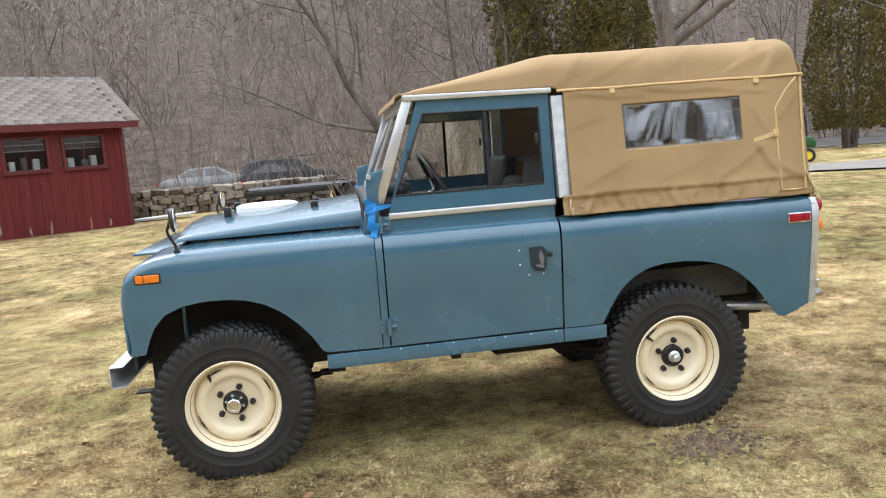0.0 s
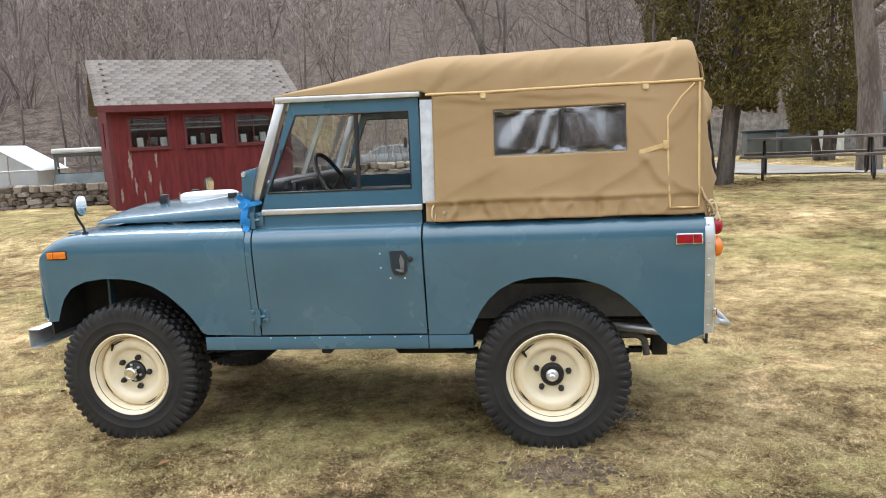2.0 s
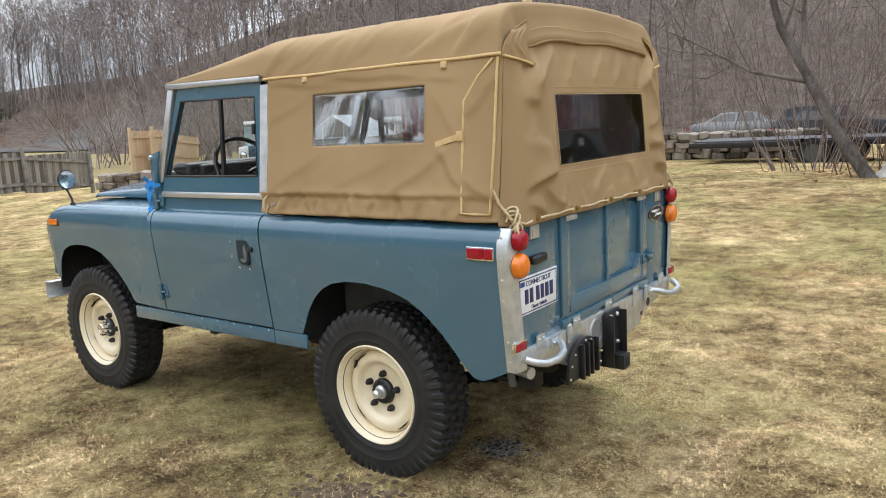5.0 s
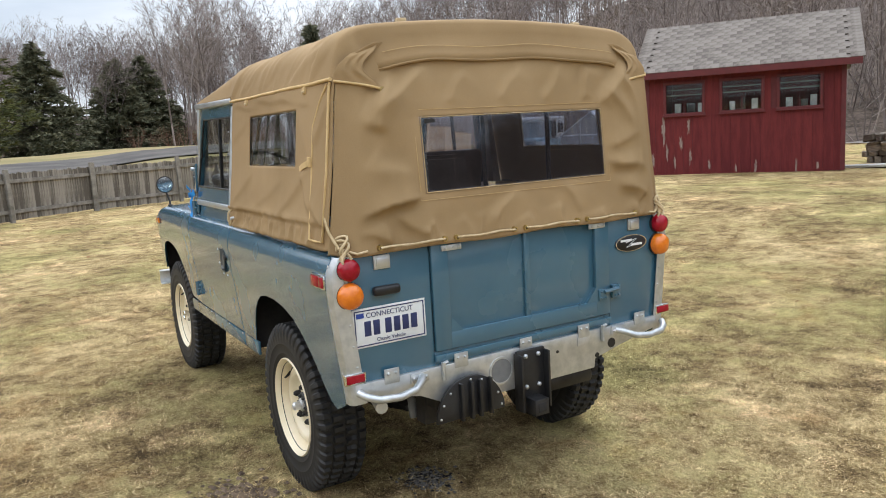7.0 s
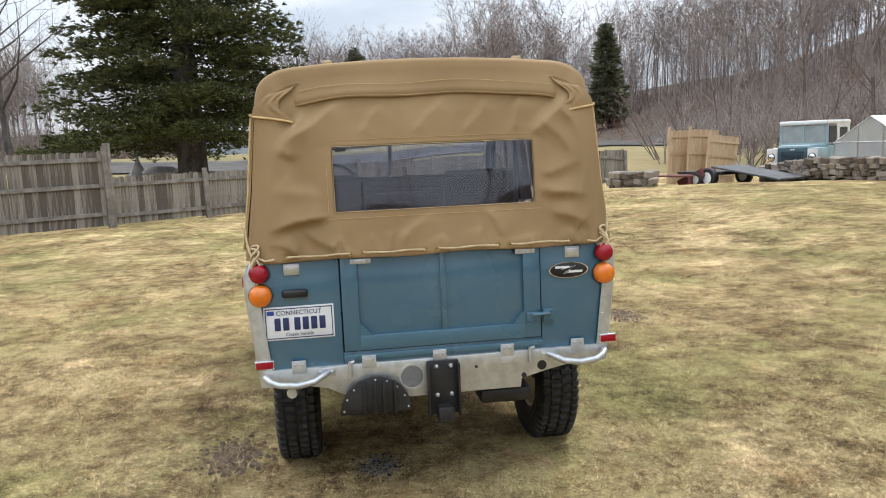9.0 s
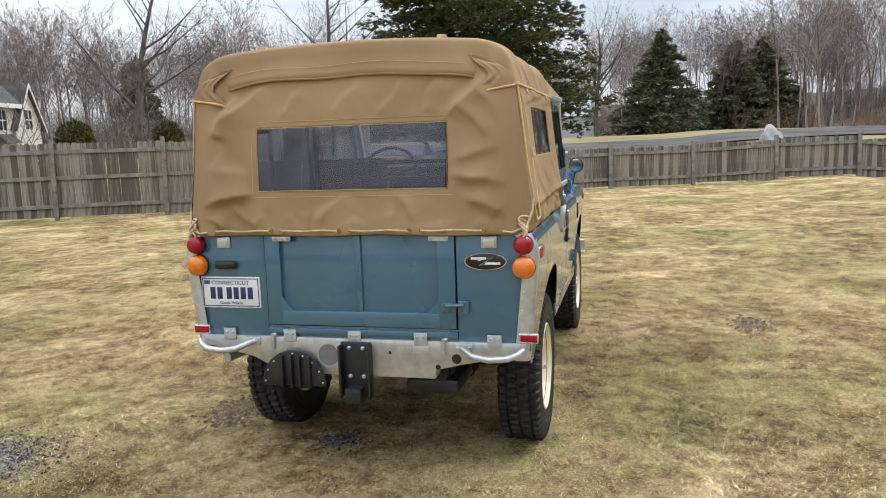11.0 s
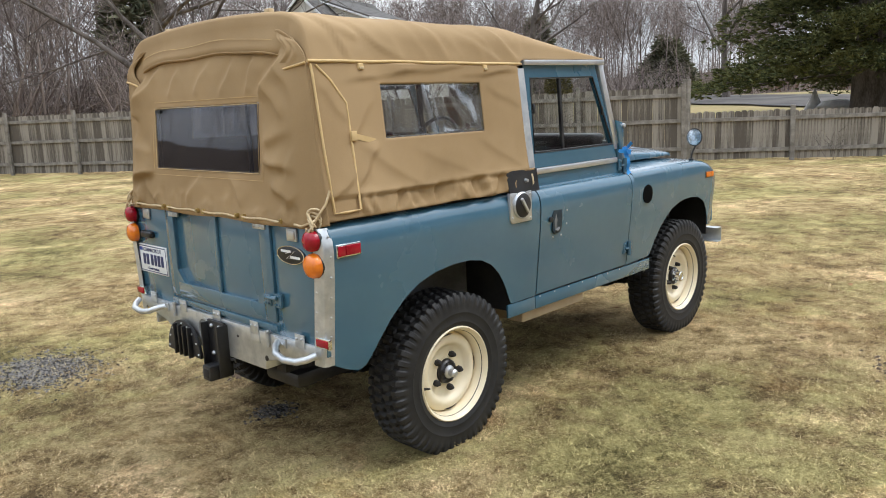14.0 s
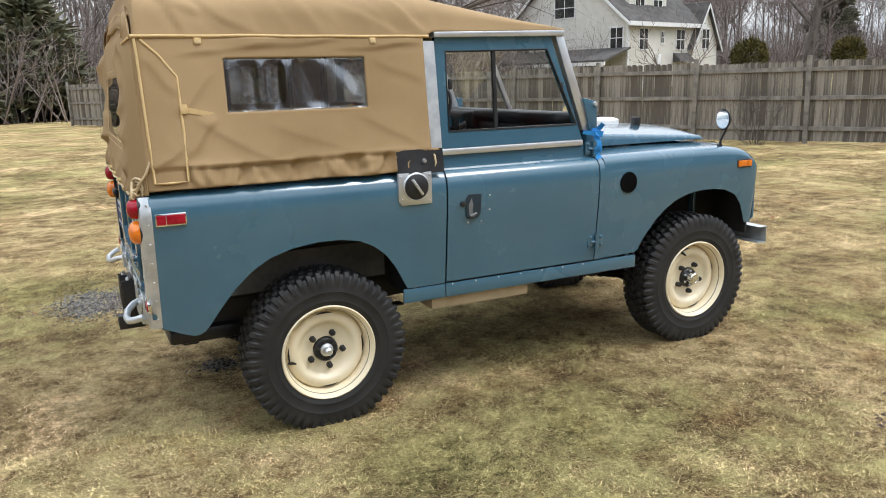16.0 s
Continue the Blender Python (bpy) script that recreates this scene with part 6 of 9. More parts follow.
def picket_mesh(h, w=0.1425, seed=0):
    r = random.Random(seed)
    c = 0.035
    e = r.uniform(-0.012, 0.012)
    bm = prismed([(-w / 2, 0), (w / 2, 0), (w / 2, h - c + e), (w / 2 - c, h + e), (-w / 2 + c, h + e), (-w / 2, h - c)], "y", -0.009, 0.009)
    return solid("picket", bm, WEATHERED)


def build_fence(name, label, start, way, length, height, rails, rail_side, step_in=0.0):
    a = math.atan2(way[1], way[0])
    f = thing(name, label, "fence", pose(start[0], start[1], 0, 0, 0, math.degrees(a)), kind="")
    ux, uy = math.cos(a), math.sin(a)
    rng = random.Random(len(name))
    kinds = [picket_mesh(height - 0.06, seed=k) for k in range(5)]
    gz = lambda s: ground_z(start[0] + ux * s, start[1] + uy * s)
    n_post = int(length / 2.44)
    post = solid("post", boxed(-0.048, 0.048, -0.048, 0.048, -0.1, height + 0.09, 0.006, 1), RAILWOOD)
    for k in range(n_post + 1):
        s = k * 2.44
        piece("post", post, f, pose(s, rail_side * 0.075, gz(s), rng.uniform(-1, 1), rng.uniform(-1.2, 1.2), 0))
    for k in range(n_post):
        s0, s1 = k * 2.44, (k + 1) * 2.44
        z0 = (gz(s0) + gz(s1)) / 2
        tilt = math.degrees(math.atan2(gz(s1) - gz(s0), 2.44))
        for rz in rails:
            bm = boxed(-1.23, 1.23, -0.02, 0.02, -0.045, 0.045, 0.004, 1)
            part("rail", bm, RAILWOOD, f).matrix_basis = pose((s0 + s1) / 2, rail_side * 0.034, z0 + rz, 0, -tilt + rng.uniform(-0.35, 0.35), 0)
        m = int(2.44 / 0.1435)
        off = rng.uniform(-0.025, 0.025)
        for j in range(m):
            s = s0 + 0.0718 + j * 0.1435
            piece("picket", rng.choice(kinds), f, pose(s, 0, z0 + 0.05 + off + rng.uniform(-0.008, 0.008), 0, rng.uniform(-0.5, 0.5), 0))
    return f


build_fence("privacy_fence", "tall weathered grey wooden fence with dog-ear pickets", (-13.65, -5.5), (0.4815, -0.8765), 33.9, 1.78, (0.32, 0.98, 1.58), 1)
build_fence("garden_fence", "low weathered grey wooden fence along the lawn", (-13.65, -5.5), (-0.575, 0.818), 7.4, 1.18, (0.26, 0.98), -1)
build_fence("garden_fence", "low weathered grey wooden fence along the lawn", (-17.86, 0.49), (-0.27, 0.963), 9.9, 1.20, (0.26, 1.0), -1)
bm = boxed(-0.07, 0.07, -0.07, 0.07, 0, 2.0, 0.008, 1)
fence_end = thing("fence_post", "thick grey post where the fence steps down", "fence post", pose(-13.62, -5.42, ground_z(-13.6, -5.4) - 0.05))
part("post", bm, RAILWOOD, fence_end)

# ---------------------------------------------------------------- red shed
BARN_RED = material("barn_red_boards", (0.100, 0.014, 0.016), (0.145, 0.023, 0.024), 4, 0.75, 0.002, fine=30, stretch=(3, 3, 0.5), rand=0.2, spec=0.25)
RED_TRIM = material("red_trim", (0.085, 0.012, 0.014), (0.118, 0.018, 0.020), 6, 0.7, 0.001)
BARE = material("bare_grey_wood", (0.19, 0.13, 0.11), (0.32, 0.25, 0.22), 8, 0.9, 0.001, stretch=(4, 4, 0.6))
SHINGLE = material("grey_shingle", (0.125, 0.108, 0.095), (0.225, 0.20, 0.178), 8, 0.95, 0.003, fine=120, rand=0.22, spec=0.15)
DARK_PANE = material("dark_window", (0.02, 0.022, 0.022), (0.06, 0.06, 0.055), 3, 0.08, spec=0.6)
JUNK = material("pale_junk", (0.45, 0.46, 0.44), (0.65, 0.66, 0.64), 5, 0.7)


def shingle_mesh(w, d):
    bm = bmesh.new()
    box(bm, -w / 2 + 0.001, w / 2 - 0.001, -d, 0, 0, 0.024)
    return solid("shingle", bm, SHINGLE)


def shingle_slope(parent, W, L, m, rng, rows, cols):
    """Courses of shingles on a slope: local x along the eave, y up the slope, z out."""
    w, d = W / cols, L / rows
    sm = [shingle_mesh(w * k, d * 1.12) for k in (0.990, 0.995, 1.0)]
    for r in range(rows):
        for c in range(cols):
            x = -W / 2 + (c + 0.5 + (0.25 if r % 2 else -0.25) * (1 if 0 < c < cols - 1 else 0)) * w
            piece("shingle", rng.choice(sm), parent, m @ pose(x, (r + 1) * d, 0.004 + 0.0012 * (c % 2) + rng.uniform(0, 0.002), 5.2, 0, rng.uniform(-0.12, 0.12)))


def build_shed():
    W, D, z0, ze, zr = 4.0, 3.5, 0.0, 2.42, 3.42
    base = ground_z(-7, 13) - 0.04
    s = thing("red_shed", "small dark red wooden shed with peeling paint and shingled roof", "shed", pose(-8.40, 11.12, base, 0, 0, 35))
    wins = ((0.44, 1.22), (1.62, 2.42), (2.76, 3.54))
    wz0, wz1 = 1.40, 2.02
    rng = random.Random(4)
    n = 20
    bw = W / n
    walls = part("front_wall", boxed(0.02, W - 0.02, 0.03, 0.10, 0.05, wz0 - 0.02), RED_TRIM, s)
    part("front_wall", boxed(0.02, W - 0.02, 0.03, 0.10, wz1 + 0.02, ze), RED_TRIM, s)
    xs = [0.02] + [q for a, b in wins for q in (a, b)] + [W - 0.02]
    for a, b in zip(xs[::2], xs[1::2]):
        part("front_wall", boxed(a, b, 0.031, 0.10, wz0 - 0.021, wz1 + 0.021), RED_TRIM, s)
    for k in range(n):
        a, b = k * bw + 0.002, (k + 1) * bw - 0.002
        inwin = [w for w in wins if a < w[1] - 0.02 and b > w[0] + 0.02]
        spans = [(0.03, wz0 - 0.02), (wz1 + 0.02, ze)] if inwin else [(0.03, ze)]
        for lo, hi in spans:
            part("board", boxed(a, b, 0.004 + rng.uniform(0, 0.004), 0.032, lo, hi), BARN_RED, walls)
    for k in range(17):
        for x0, x1, yy in ((-0.0, 0.028, 1), (W - 0.028, W, 1)):
            a, b = 0.10 + k * (D - 0.1) / 17 + 0.004, 0.10 + (k + 1) * (D - 0.1) / 17 - 0.004
            mid = (a + b) / 2
            top = ze + (zr - ze) * (1 - abs(mid - D / 2) / (D / 2)) - 0.06
            if x0 < 0.5 and 1.2 < mid < 1.9:
                part("board", boxed(x0, x1, a, b, 0.03, 1.4), BARN_RED, walls)
                part("board", boxed(x0, x1, a, b, 2.0, top), BARN_RED, walls)
            else:
                part("board", boxed(x0, x1, a, b, 0.03, top), BARN_RED, walls)
    part("back_wall", boxed(0, W, D - 0.03, D, 0.03, ze), BARN_RED, s)
    for x0 in (0.03, W - 0.09):
        part("side_wall", boxed(x0, x0 + 0.06, 0.10, D - 0.03, 0.03, ze), RED_TRIM, s)
    for x in (-0.012, W - 0.075):
        part("corner_trim", boxed(x, x + 0.087, -0.014, 0.004, 0.03, ze), RED_TRIM, s)
    for a, b in wins:
        w = thing("window", "", "")
        w.parent = s
        w["label"] = "small fixed window with red frame and junk inside"
        for (x0, x1, c, d) in ((a - 0.05, b + 0.05, wz1, wz1 + 0.055), (a - 0.05, b + 0.05, wz0 - 0.055, wz0), (a - 0.05, a + 0.01, wz0, wz1), (b - 0.01, b + 0.05, wz0, wz1)):
            part("frame", boxed(x0, x1, -0.028, 0.03, c, d, 0.004), RED_TRIM, w)
        part("sill", boxed(a - 0.07, b + 0.07, -0.05, 0.03, wz0 - 0.08, wz0 - 0.052, 0.004), RED_TRIM, w)
        part("pane", boxed(a, b, 0.04, 0.046, wz0, wz1), PANE, w).visible_shadow = False
        part("muntin", boxed((a + b) / 2 - 0.01, (a + b) / 2 + 0.01, 0.03, 0.05, wz0, wz1), RED_TRIM, w)
        part("shelf", boxed(a - 0.1, b + 0.1, 0.25, 0.45, wz1 - 0.24, wz1 - 0.215), BARE, s)
        part("shelf", boxed(a - 0.1, b + 0.1, 0.24, 0.45, wz1 - 0.12, wz1 - 0.10), BARE, s)
        for k in range(3):
            xx = a + 0.12 + 0.25 * k + rng.uniform(-0.04, 0.04)
            hh = rng.uniform(0.16, 0.34)
            part("stored_box", boxed(xx, xx + rng.uniform(0.1, 0.2), 0.28, 0.40, wz0 - 0.05, wz0 - 0.05 + hh, 0.01), JUNK if k != 1 else DARK_PANE, s)
    # peeled patches, thin flakes of bare wood showing
    pr = random.Random(9)
    for x, z, w, h in ((0.38, 1.05, 0.10, 0.42), (0.45, 0.55, 0.06, 0.26), (0.92, 1.12, 0.07, 0.22), (0.75, 0.72, 0.08, 0.20), (0.95, 0.42, 0.06, 0.22), (0.15, 0.35, 0.07, 0.24), (0.62, 0.30, 0.05, 0.18), (1.35, 0.22, 0.06, 0.15), (2.3, 0.16, 0.07, 0.16), (3.1, 0.18, 0.05, 0.18), (3.5, 0.15, 0.06, 0.12), (1.9, 0.14, 0.05, 0.12)):
        pts = []
        for k in range(26):
            a = 2 * math.pi * k / 26
            q = pr.uniform(0.35, 1.0)
            pts.append((x + 0.6 * w * q * math.cos(a), z + h * q * math.sin(a)))
        part("peeled_paint", prismed(pts, "y", 0.0015, 0.012), BARE, walls, "bare grey wood where paint has peeled")
    # roof
    half, rise, over = D / 2, zr - ze, 0.26
    ang = math.degrees(math.atan2(rise, half))
    L = math.hypot(half, rise) + over
    roof = part("roof", prismed([(-over * math.cos(radians(ang)), ze - over * math.sin(radians(ang))), (half, zr), (D + over * math.cos(radians(ang)), ze - over * math.sin(radians(ang))),
                                 (D + over * math.cos(radians(ang)), ze - over * math.sin(radians(ang)) - 0.05), (half, zr - 0.075), (-over * math.cos(radians(ang)), ze - over * math.sin(radians(ang)) - 0.05)], "x", -0.18, W + 0.28), SHINGLE, s)
    eave = Matrix.Translation((W / 2 + 0.05, -over * math.cos(radians(ang)), ze - over * math.sin(radians(ang)) + 0.012)) @ pose(0, 0, 0, ang, 0, 0)
    shingle_slope(roof, W + 0.56, L + 0.02, eave, random.Random(2), 15, 17)
    back = prismed([(half, zr + 0.012), (D + over, ze - over * rise / half + 0.012), (D + over, ze - over * rise / half + 0.002), (half, zr + 0.002)], "x", -0.2, W + 0.3)
    part("back_slope", back, SHINGLE, roof)
    part("fascia", boxed(-0.18, W + 0.28, -over * math.cos(radians(ang)) - 0.025, -over * math.cos(radians(ang)) + 0.0, ze - over * math.sin(radians(ang)) - 0.13, ze - over * math.sin(radians(ang)) + 0.002), RED_TRIM, roof)
    part("ridge_cap", prismed([(half - 0.12, zr - 0.04), (half, zr + 0.035), (half + 0.12, zr - 0.04), (half, zr + 0.01)], "x", -0.2, W + 0.3), SHINGLE, roof)
    for x0 in (0.03, W - 0.05):
        part("gable", prismed([(0.06, ze), (D - 0.06, ze), (half, zr - 0.07)], "x", x0, x0 + 0.02), RED_TRIM, s)


build_shed()

# ---------------------------------------------------------------- dry stone walls
FIELDSTONE = material("fieldstone", (0.12, 0.098, 0.078), (0.34, 0.295, 0.245), 6, 0.9, 0.01, fine=40, rand=0.6, spec=0.2)


def stone_meshes(count, seed):
    rng = random.Random(seed)
    out = []
    for _ in range(count):
        bm = bmesh.new()
        bmesh.ops.create_cube(bm, size=1.0)
        for v in bm.verts:
            v.co = Vector([c * rng.uniform(0.72, 1.08) for c in v.co])
        bmesh.ops.bevel(bm, geom=list(bm.edges), offset=0.13, segments=1, affect="EDGES", profile=0.5)
        out.append(solid("stone", bm, FIELDSTONE, 30))
    return out


STONE_SET = stone_meshes(9, 21)


def build_wall(name, label, a, b, height, seed):
    ang = math.atan2(b[1] - a[1], b[0] - a[0])
    L = math.hypot(b[0] - a[0], b[1] - a[1])
    w = thing(name, label, "stone wall", pose(a[0], a[1], 0, 0, 0, math.degrees(ang)))
    rng = random.Random(seed)
    part("core", boxed(0.05, L - 0.05, -0.13, 0.13, -0.6, height - 0.12), DARK, w)
    z = 0.0
    while z < height - 0.02:
        ch = rng.uniform(0.07, 0.20)
        x = rng.uniform(-0.1, 0.05)
        while x < L:
            cw = rng.uniform(0.12, 0.44)
            g = ground_z(a[0] + math.cos(ang) * x, a[1] + math.sin(ang) * x)
            for side in (-1,) if z < height - 0.16 else (-1, 1):
                piece("stone", rng.choice(STONE_SET), w, Matrix.Translation((x + cw / 2, side * 0.13 + rng.uniform(-0.03, 0.03), g + z + ch / 2 + rng.uniform(-0.02, 0.02)))
                      @ Euler((rng.uniform(-0.15, 0.15), rng.uniform(-0.15, 0.15), rng.uniform(-0.3, 0.3))).to_matrix().to_4x4() @ Matrix.Diagonal((cw * 1.0, 0.34, ch * 1.12, 1)))
            x += cw * 0.93
        z += ch * 0.9
    return w


build_wall("stone_wall", "dry stone field wall beside the shed", (-15.9, 12.45), (-9.9, 13.6), 0.56, 1)
build_wall("stone_wall", "dry stone field wall behind the shed", (-6.6, 16.8), (-0.9, 17.9), 0.66, 2)
build_wall("stone_wall", "short stretch of dry stone wall", (-15.9, 7.7), (-14.9, 8.5), 0.38, 3)

# ---------------------------------------------------------------- white house beyond the fence
SIDING = material("white_clapboard", (0.66, 0.635, 0.565), (0.74, 0.715, 0.645), 2, 0.6, 0.001, fine=12)
ROOFING = material("dark_roofing", (0.066, 0.062, 0.058), (0.120, 0.112, 0.105), 2, 0.95, 0.004, fine=14)
TRIMW = material("white_trim", (0.78, 0.78, 0.77), (0.84, 0.84, 0.83), 3, 0.5)


def clapboards(bm, p0, p1, z0, z1, out, step=0.16, holes=(), top=None):
    """Lapped boards along a wall from p0 to p1, facing out; top(u) cuts them under a gable."""
    d = Vector((p1[0] - p0[0], p1[1] - p0[1], 0))
    L = d.length
    d.normalize()
    o = Vector((out[0], out[1], 0))
    z = z0
    while z < z1 - 0.01:
        h = min(step, z1 - z)
        spans = [(0.0, L)]
        if top:
            us = [u for u in np.linspace(0, L, 120) if top(u) > z + h * 0.5]
            if not us:
                break
            spans = [(us[0], us[-1])]
        for a, b, c, e in holes:
            if c < z + h * 0.5 < e:
                spans = [q for s0, s1 in spans for q in ((s0, min(s1, a)), (max(s0, b), s1)) if q[1] - q[0] > 0.02]
        for s0, s1 in spans:
            A, B = Vector((p0[0], p0[1], 0)) + d * s0, Vector((p0[0], p0[1], 0)) + d * s1
            v = [bm.verts.new(q) for q in (A + o * 0.03 + Vector((0, 0, z)), B + o * 0.03 + Vector((0, 0, z)), B + o * 0.004 + Vector((0, 0, z + h + 0.02)), A + o * 0.004 + Vector((0, 0, z + h + 0.02)),
                                           A + Vector((0, 0, z)), B + Vector((0, 0, z)))]
            bm.faces.new((v[0], v[1], v[2], v[3]))
            bm.faces.new((v[4], v[5], v[1], v[0]))
        z += step
    return bm


def house_window(parent, m, w, h, name="window"):
    win = thing(name, "", "")
    win.parent = parent
    win.matrix_basis = m
    part("casing", boxed(-w / 2 - 0.10, w / 2 + 0.10, -0.05, 0.0, -0.10, h + 0.12, 0.01, 1), TRIMW, win)
    part("pane", boxed(-w / 2, w / 2, -0.065, -0.052, 0, h), DARK_PANE, win)
    part("muntin", boxed(-0.03, 0.03, -0.085, -0.064, 0, h), TRIMW, win)
    part("muntin", boxed(-w / 2, w / 2, -0.084, -0.064, h / 2 - 0.03, h / 2 + 0.03), TRIMW, win)


def build_house():
    # local x along the front, local y into the house; the gable end faces -x
    ang = math.degrees(math.atan2(-0.243, -0.97))
    h = thing("white_house", "white clapboard house with dark gabled roofs and dormer", "house", pose(-37.0, -43.5, -0.4, 0, 0, ang))
    # with this turn local +y points to the viewer's far side mirrored: the body lies at y 0..D
    Lf, D, ze, zr = 9.6, 12.4, 6.1, 11.2
    top = lambda u: ze + (zr - ze) * (1 - abs(u - D / 2) / (D / 2))
    bm = boxed(0.02, Lf, 0.02, D - 0.02, 0, ze)
    body = part("body", bm, SIDING, h)
    part("attic", prismed([(0.02, ze), (D - 0.02, ze), (D / 2, zr - 0.1)], "x", 0.02, Lf), SIDING, h)
    part("front_siding", clapboards(bmesh.new(), (0, 0), (Lf, 0), 0, ze, (0, -1), 0.2), SIDING, body)
    part("gable_siding", clapboards(bmesh.new(), (0, 0), (0, D), 0, zr - 0.1, (-1, 0), 0.2, top=top), SIDING, body)
    for y0, y1 in ((-0.5, D / 2), (D + 0.5, D / 2)):
        za = ze - 0.5 * (zr - ze) / (D / 2)
        part("roof_slope", prismed([(y0, za), (y1, zr), (y1, zr + 0.2), (y0, za + 0.2)], "x", -0.45, Lf + 0.3), ROOFING, h)
        part("rake_board", prismed([(y0, za - 0.12), (y1, zr - 0.12), (y1, zr + 0.12), (y0, za + 0.12)], "x", -0.50, -0.42), TRIMW, h)
    part("eave_board", boxed(-0.45, Lf + 0.3, -0.56, -0.48, ze - 0.52, ze - 0.2), TRIMW, h)
    part("corner_board", boxed(-0.05, 0.12, -0.05, 0.12, 0, ze - 0.1), TRIMW, h)
    # wide dormer
    dx0, dx1 = 1.75, 6.75
    part("dormer", prismed([(1.3, ze + 0.4), (6.0, ze + 0.4), (6.0, 10.95), (1.3, 9.25)], "x", dx0, dx1), SIDING, h)
    part("dormer_siding", clapboards(bmesh.new(), (dx0, 1.3), (dx1, 1.3), ze + 0.4, 9.15, (0, -1), 0.2), SIDING, h)
    part("dormer_siding", clapboards(bmesh.new(), (dx0, 1.3), (dx0, 5.8), ze + 0.6, 10.8, (-1, 0), 0.2, top=lambda u: 9.2 + 0.36 * u), SIDING, h)
    part("dormer_roof", prismed([(0.7, 9.1), (6.3, 11.15), (6.3, 11.3), (0.7, 9.25)], "x", dx0 - 0.4, dx1 + 0.4), ROOFING, h)
    part("dormer_rake", prismed([(0.7, 8.98), (6.3, 11.03), (6.3, 11.16), (0.7, 9.12)], "x", dx0 - 0.45, dx0 - 0.38), TRIMW, h)
    part("dormer_eave", boxed(dx0 - 0.4, dx1 + 0.4, 0.66, 0.72, 8.98, 9.2), TRIMW, h)
    # cross gable at the far end
    gx0, gx1, gy = 8.35, 12.05, -0.25
    part("cross_gable", boxed(gx0, gx1, gy, 3, 0, 4.4), SIDING, h)
    part("cross_gable_peak", prismed([(gx0, 4.4), (gx1, 4.4), ((gx0 + gx1) / 2, 7.5)], "y", gy, 5), SIDING, h)
    half, gz = (gx1 - gx0) / 2, 7.5
    gtop = lambda u: 4.4 + 3.1 * (1 - abs(u - half) / half)
    part("cross_siding", clapboards(bmesh.new(), (gx0, gy), (gx1, gy), 0, 7.4, (0, -1), 0.2, top=gtop), SIDING, h)
    for a, b in ((gx0 - 0.35, (gx0 + gx1) / 2), (gx1 + 0.35, (gx0 + gx1) / 2)):
        zl = 4.4 - 0.35 * 3.1 / half
        part("roof_slope", prismed([(a, zl), (b, gz), (b, gz + 0.2), (a, zl + 0.2)], "y", gy - 0.35, 6), ROOFING, h)
        part("rake_board", prismed([(a, zl - 0.15), (b, gz - 0.15), (b, gz + 0.1), (a, zl + 0.1)], "y", gy - 0.40, gy - 0.34), TRIMW, h)
    for x, z, w, hh in ((1.9, 3.9, 1.0, 1.5), (4.4, 4.4, 0.35, 0.8), (6.9, 3.9, 1.1, 1.5), (1.9, 0.8, 1.0, 1.2), (4.6, 0.8, 0.9, 1.0), (6.6, 0.9, 0.9, 1.1)):
        house_window(h, pose(x, -0.03, z), w, hh)
    for x in (3.1, 5.5):
        house_window(h, pose(x, 1.27, 7.1), 1.1, 1.35)
    house_window(h, pose(10.2, gy - 0.03, 4.0), 1.0, 1.5)
    for x in (9.3, 10.2, 11.1):
        house_window(h, pose(x, gy - 0.03, 0.9), 0.8, 1.2)
    for y, z, w, hh in ((1.0, 4.0, 1.1, 1.5), (6.2, 6.6, 2.0, 1.5), (10.8, 3.9, 1.0, 1.5)):
        house_window(h, pose(-0.03, y, z, 0, 0, -90), w, hh)
    part("bay_roof", prismed([(-0.9, 2.9), (0, 3.65), (0, 2.9)], "x", 6.0, 8.1), ROOFING, h)
    part("vent_box", boxed(3.5, 3.95, -0.3, 0, 2.6, 3.5, 0.03), TRIMW, h)
    # lean-to porch along the gable end
    part("porch_roof", prismed([(-3.2, 2.95), (0.0, 3.9), (0.0, 4.05), (-3.2, 3.1)], "y", -0.3, D + 4), ROOFING, h)
    part("porch_beam", boxed(-3.2, -3.05, -0.3, D + 4, 2.7, 2.98), TRIMW, h)
    for y in np.linspace(0, D + 3.5, 6):
        part("porch_post", boxed(-3.15, -2.98, y - 0.09, y + 0.09, 0, 2.7), TRIMW, h)


build_house()
# small pale house far across the road
fh = thing("far_house", "small pale blue-grey house beyond the road", "house", pose(-97, -9.8, 1.4, 0, 0, 80))
part("wall", boxed(-5.5, 5.5, -3.5, 3.5, 0, 2.8), material("pale_siding", (0.36, 0.40, 0.43), (0.42, 0.46, 0.49), 1, 0.7), fh)
part("roof", prismed([(-4.0, 2.7), (4.0, 2.7), (0, 4.9)], "x", -6, 6), material("pale_roofing", (0.30, 0.33, 0.36), (0.36, 0.39, 0.42), 1, 0.8), fh)
for k in range(3):
    part("window", boxed(-3.6 + 3 * k, -2.6 + 3 * k, 3.5, 3.56, 1.0, 2.1), DARK_PANE, fh)

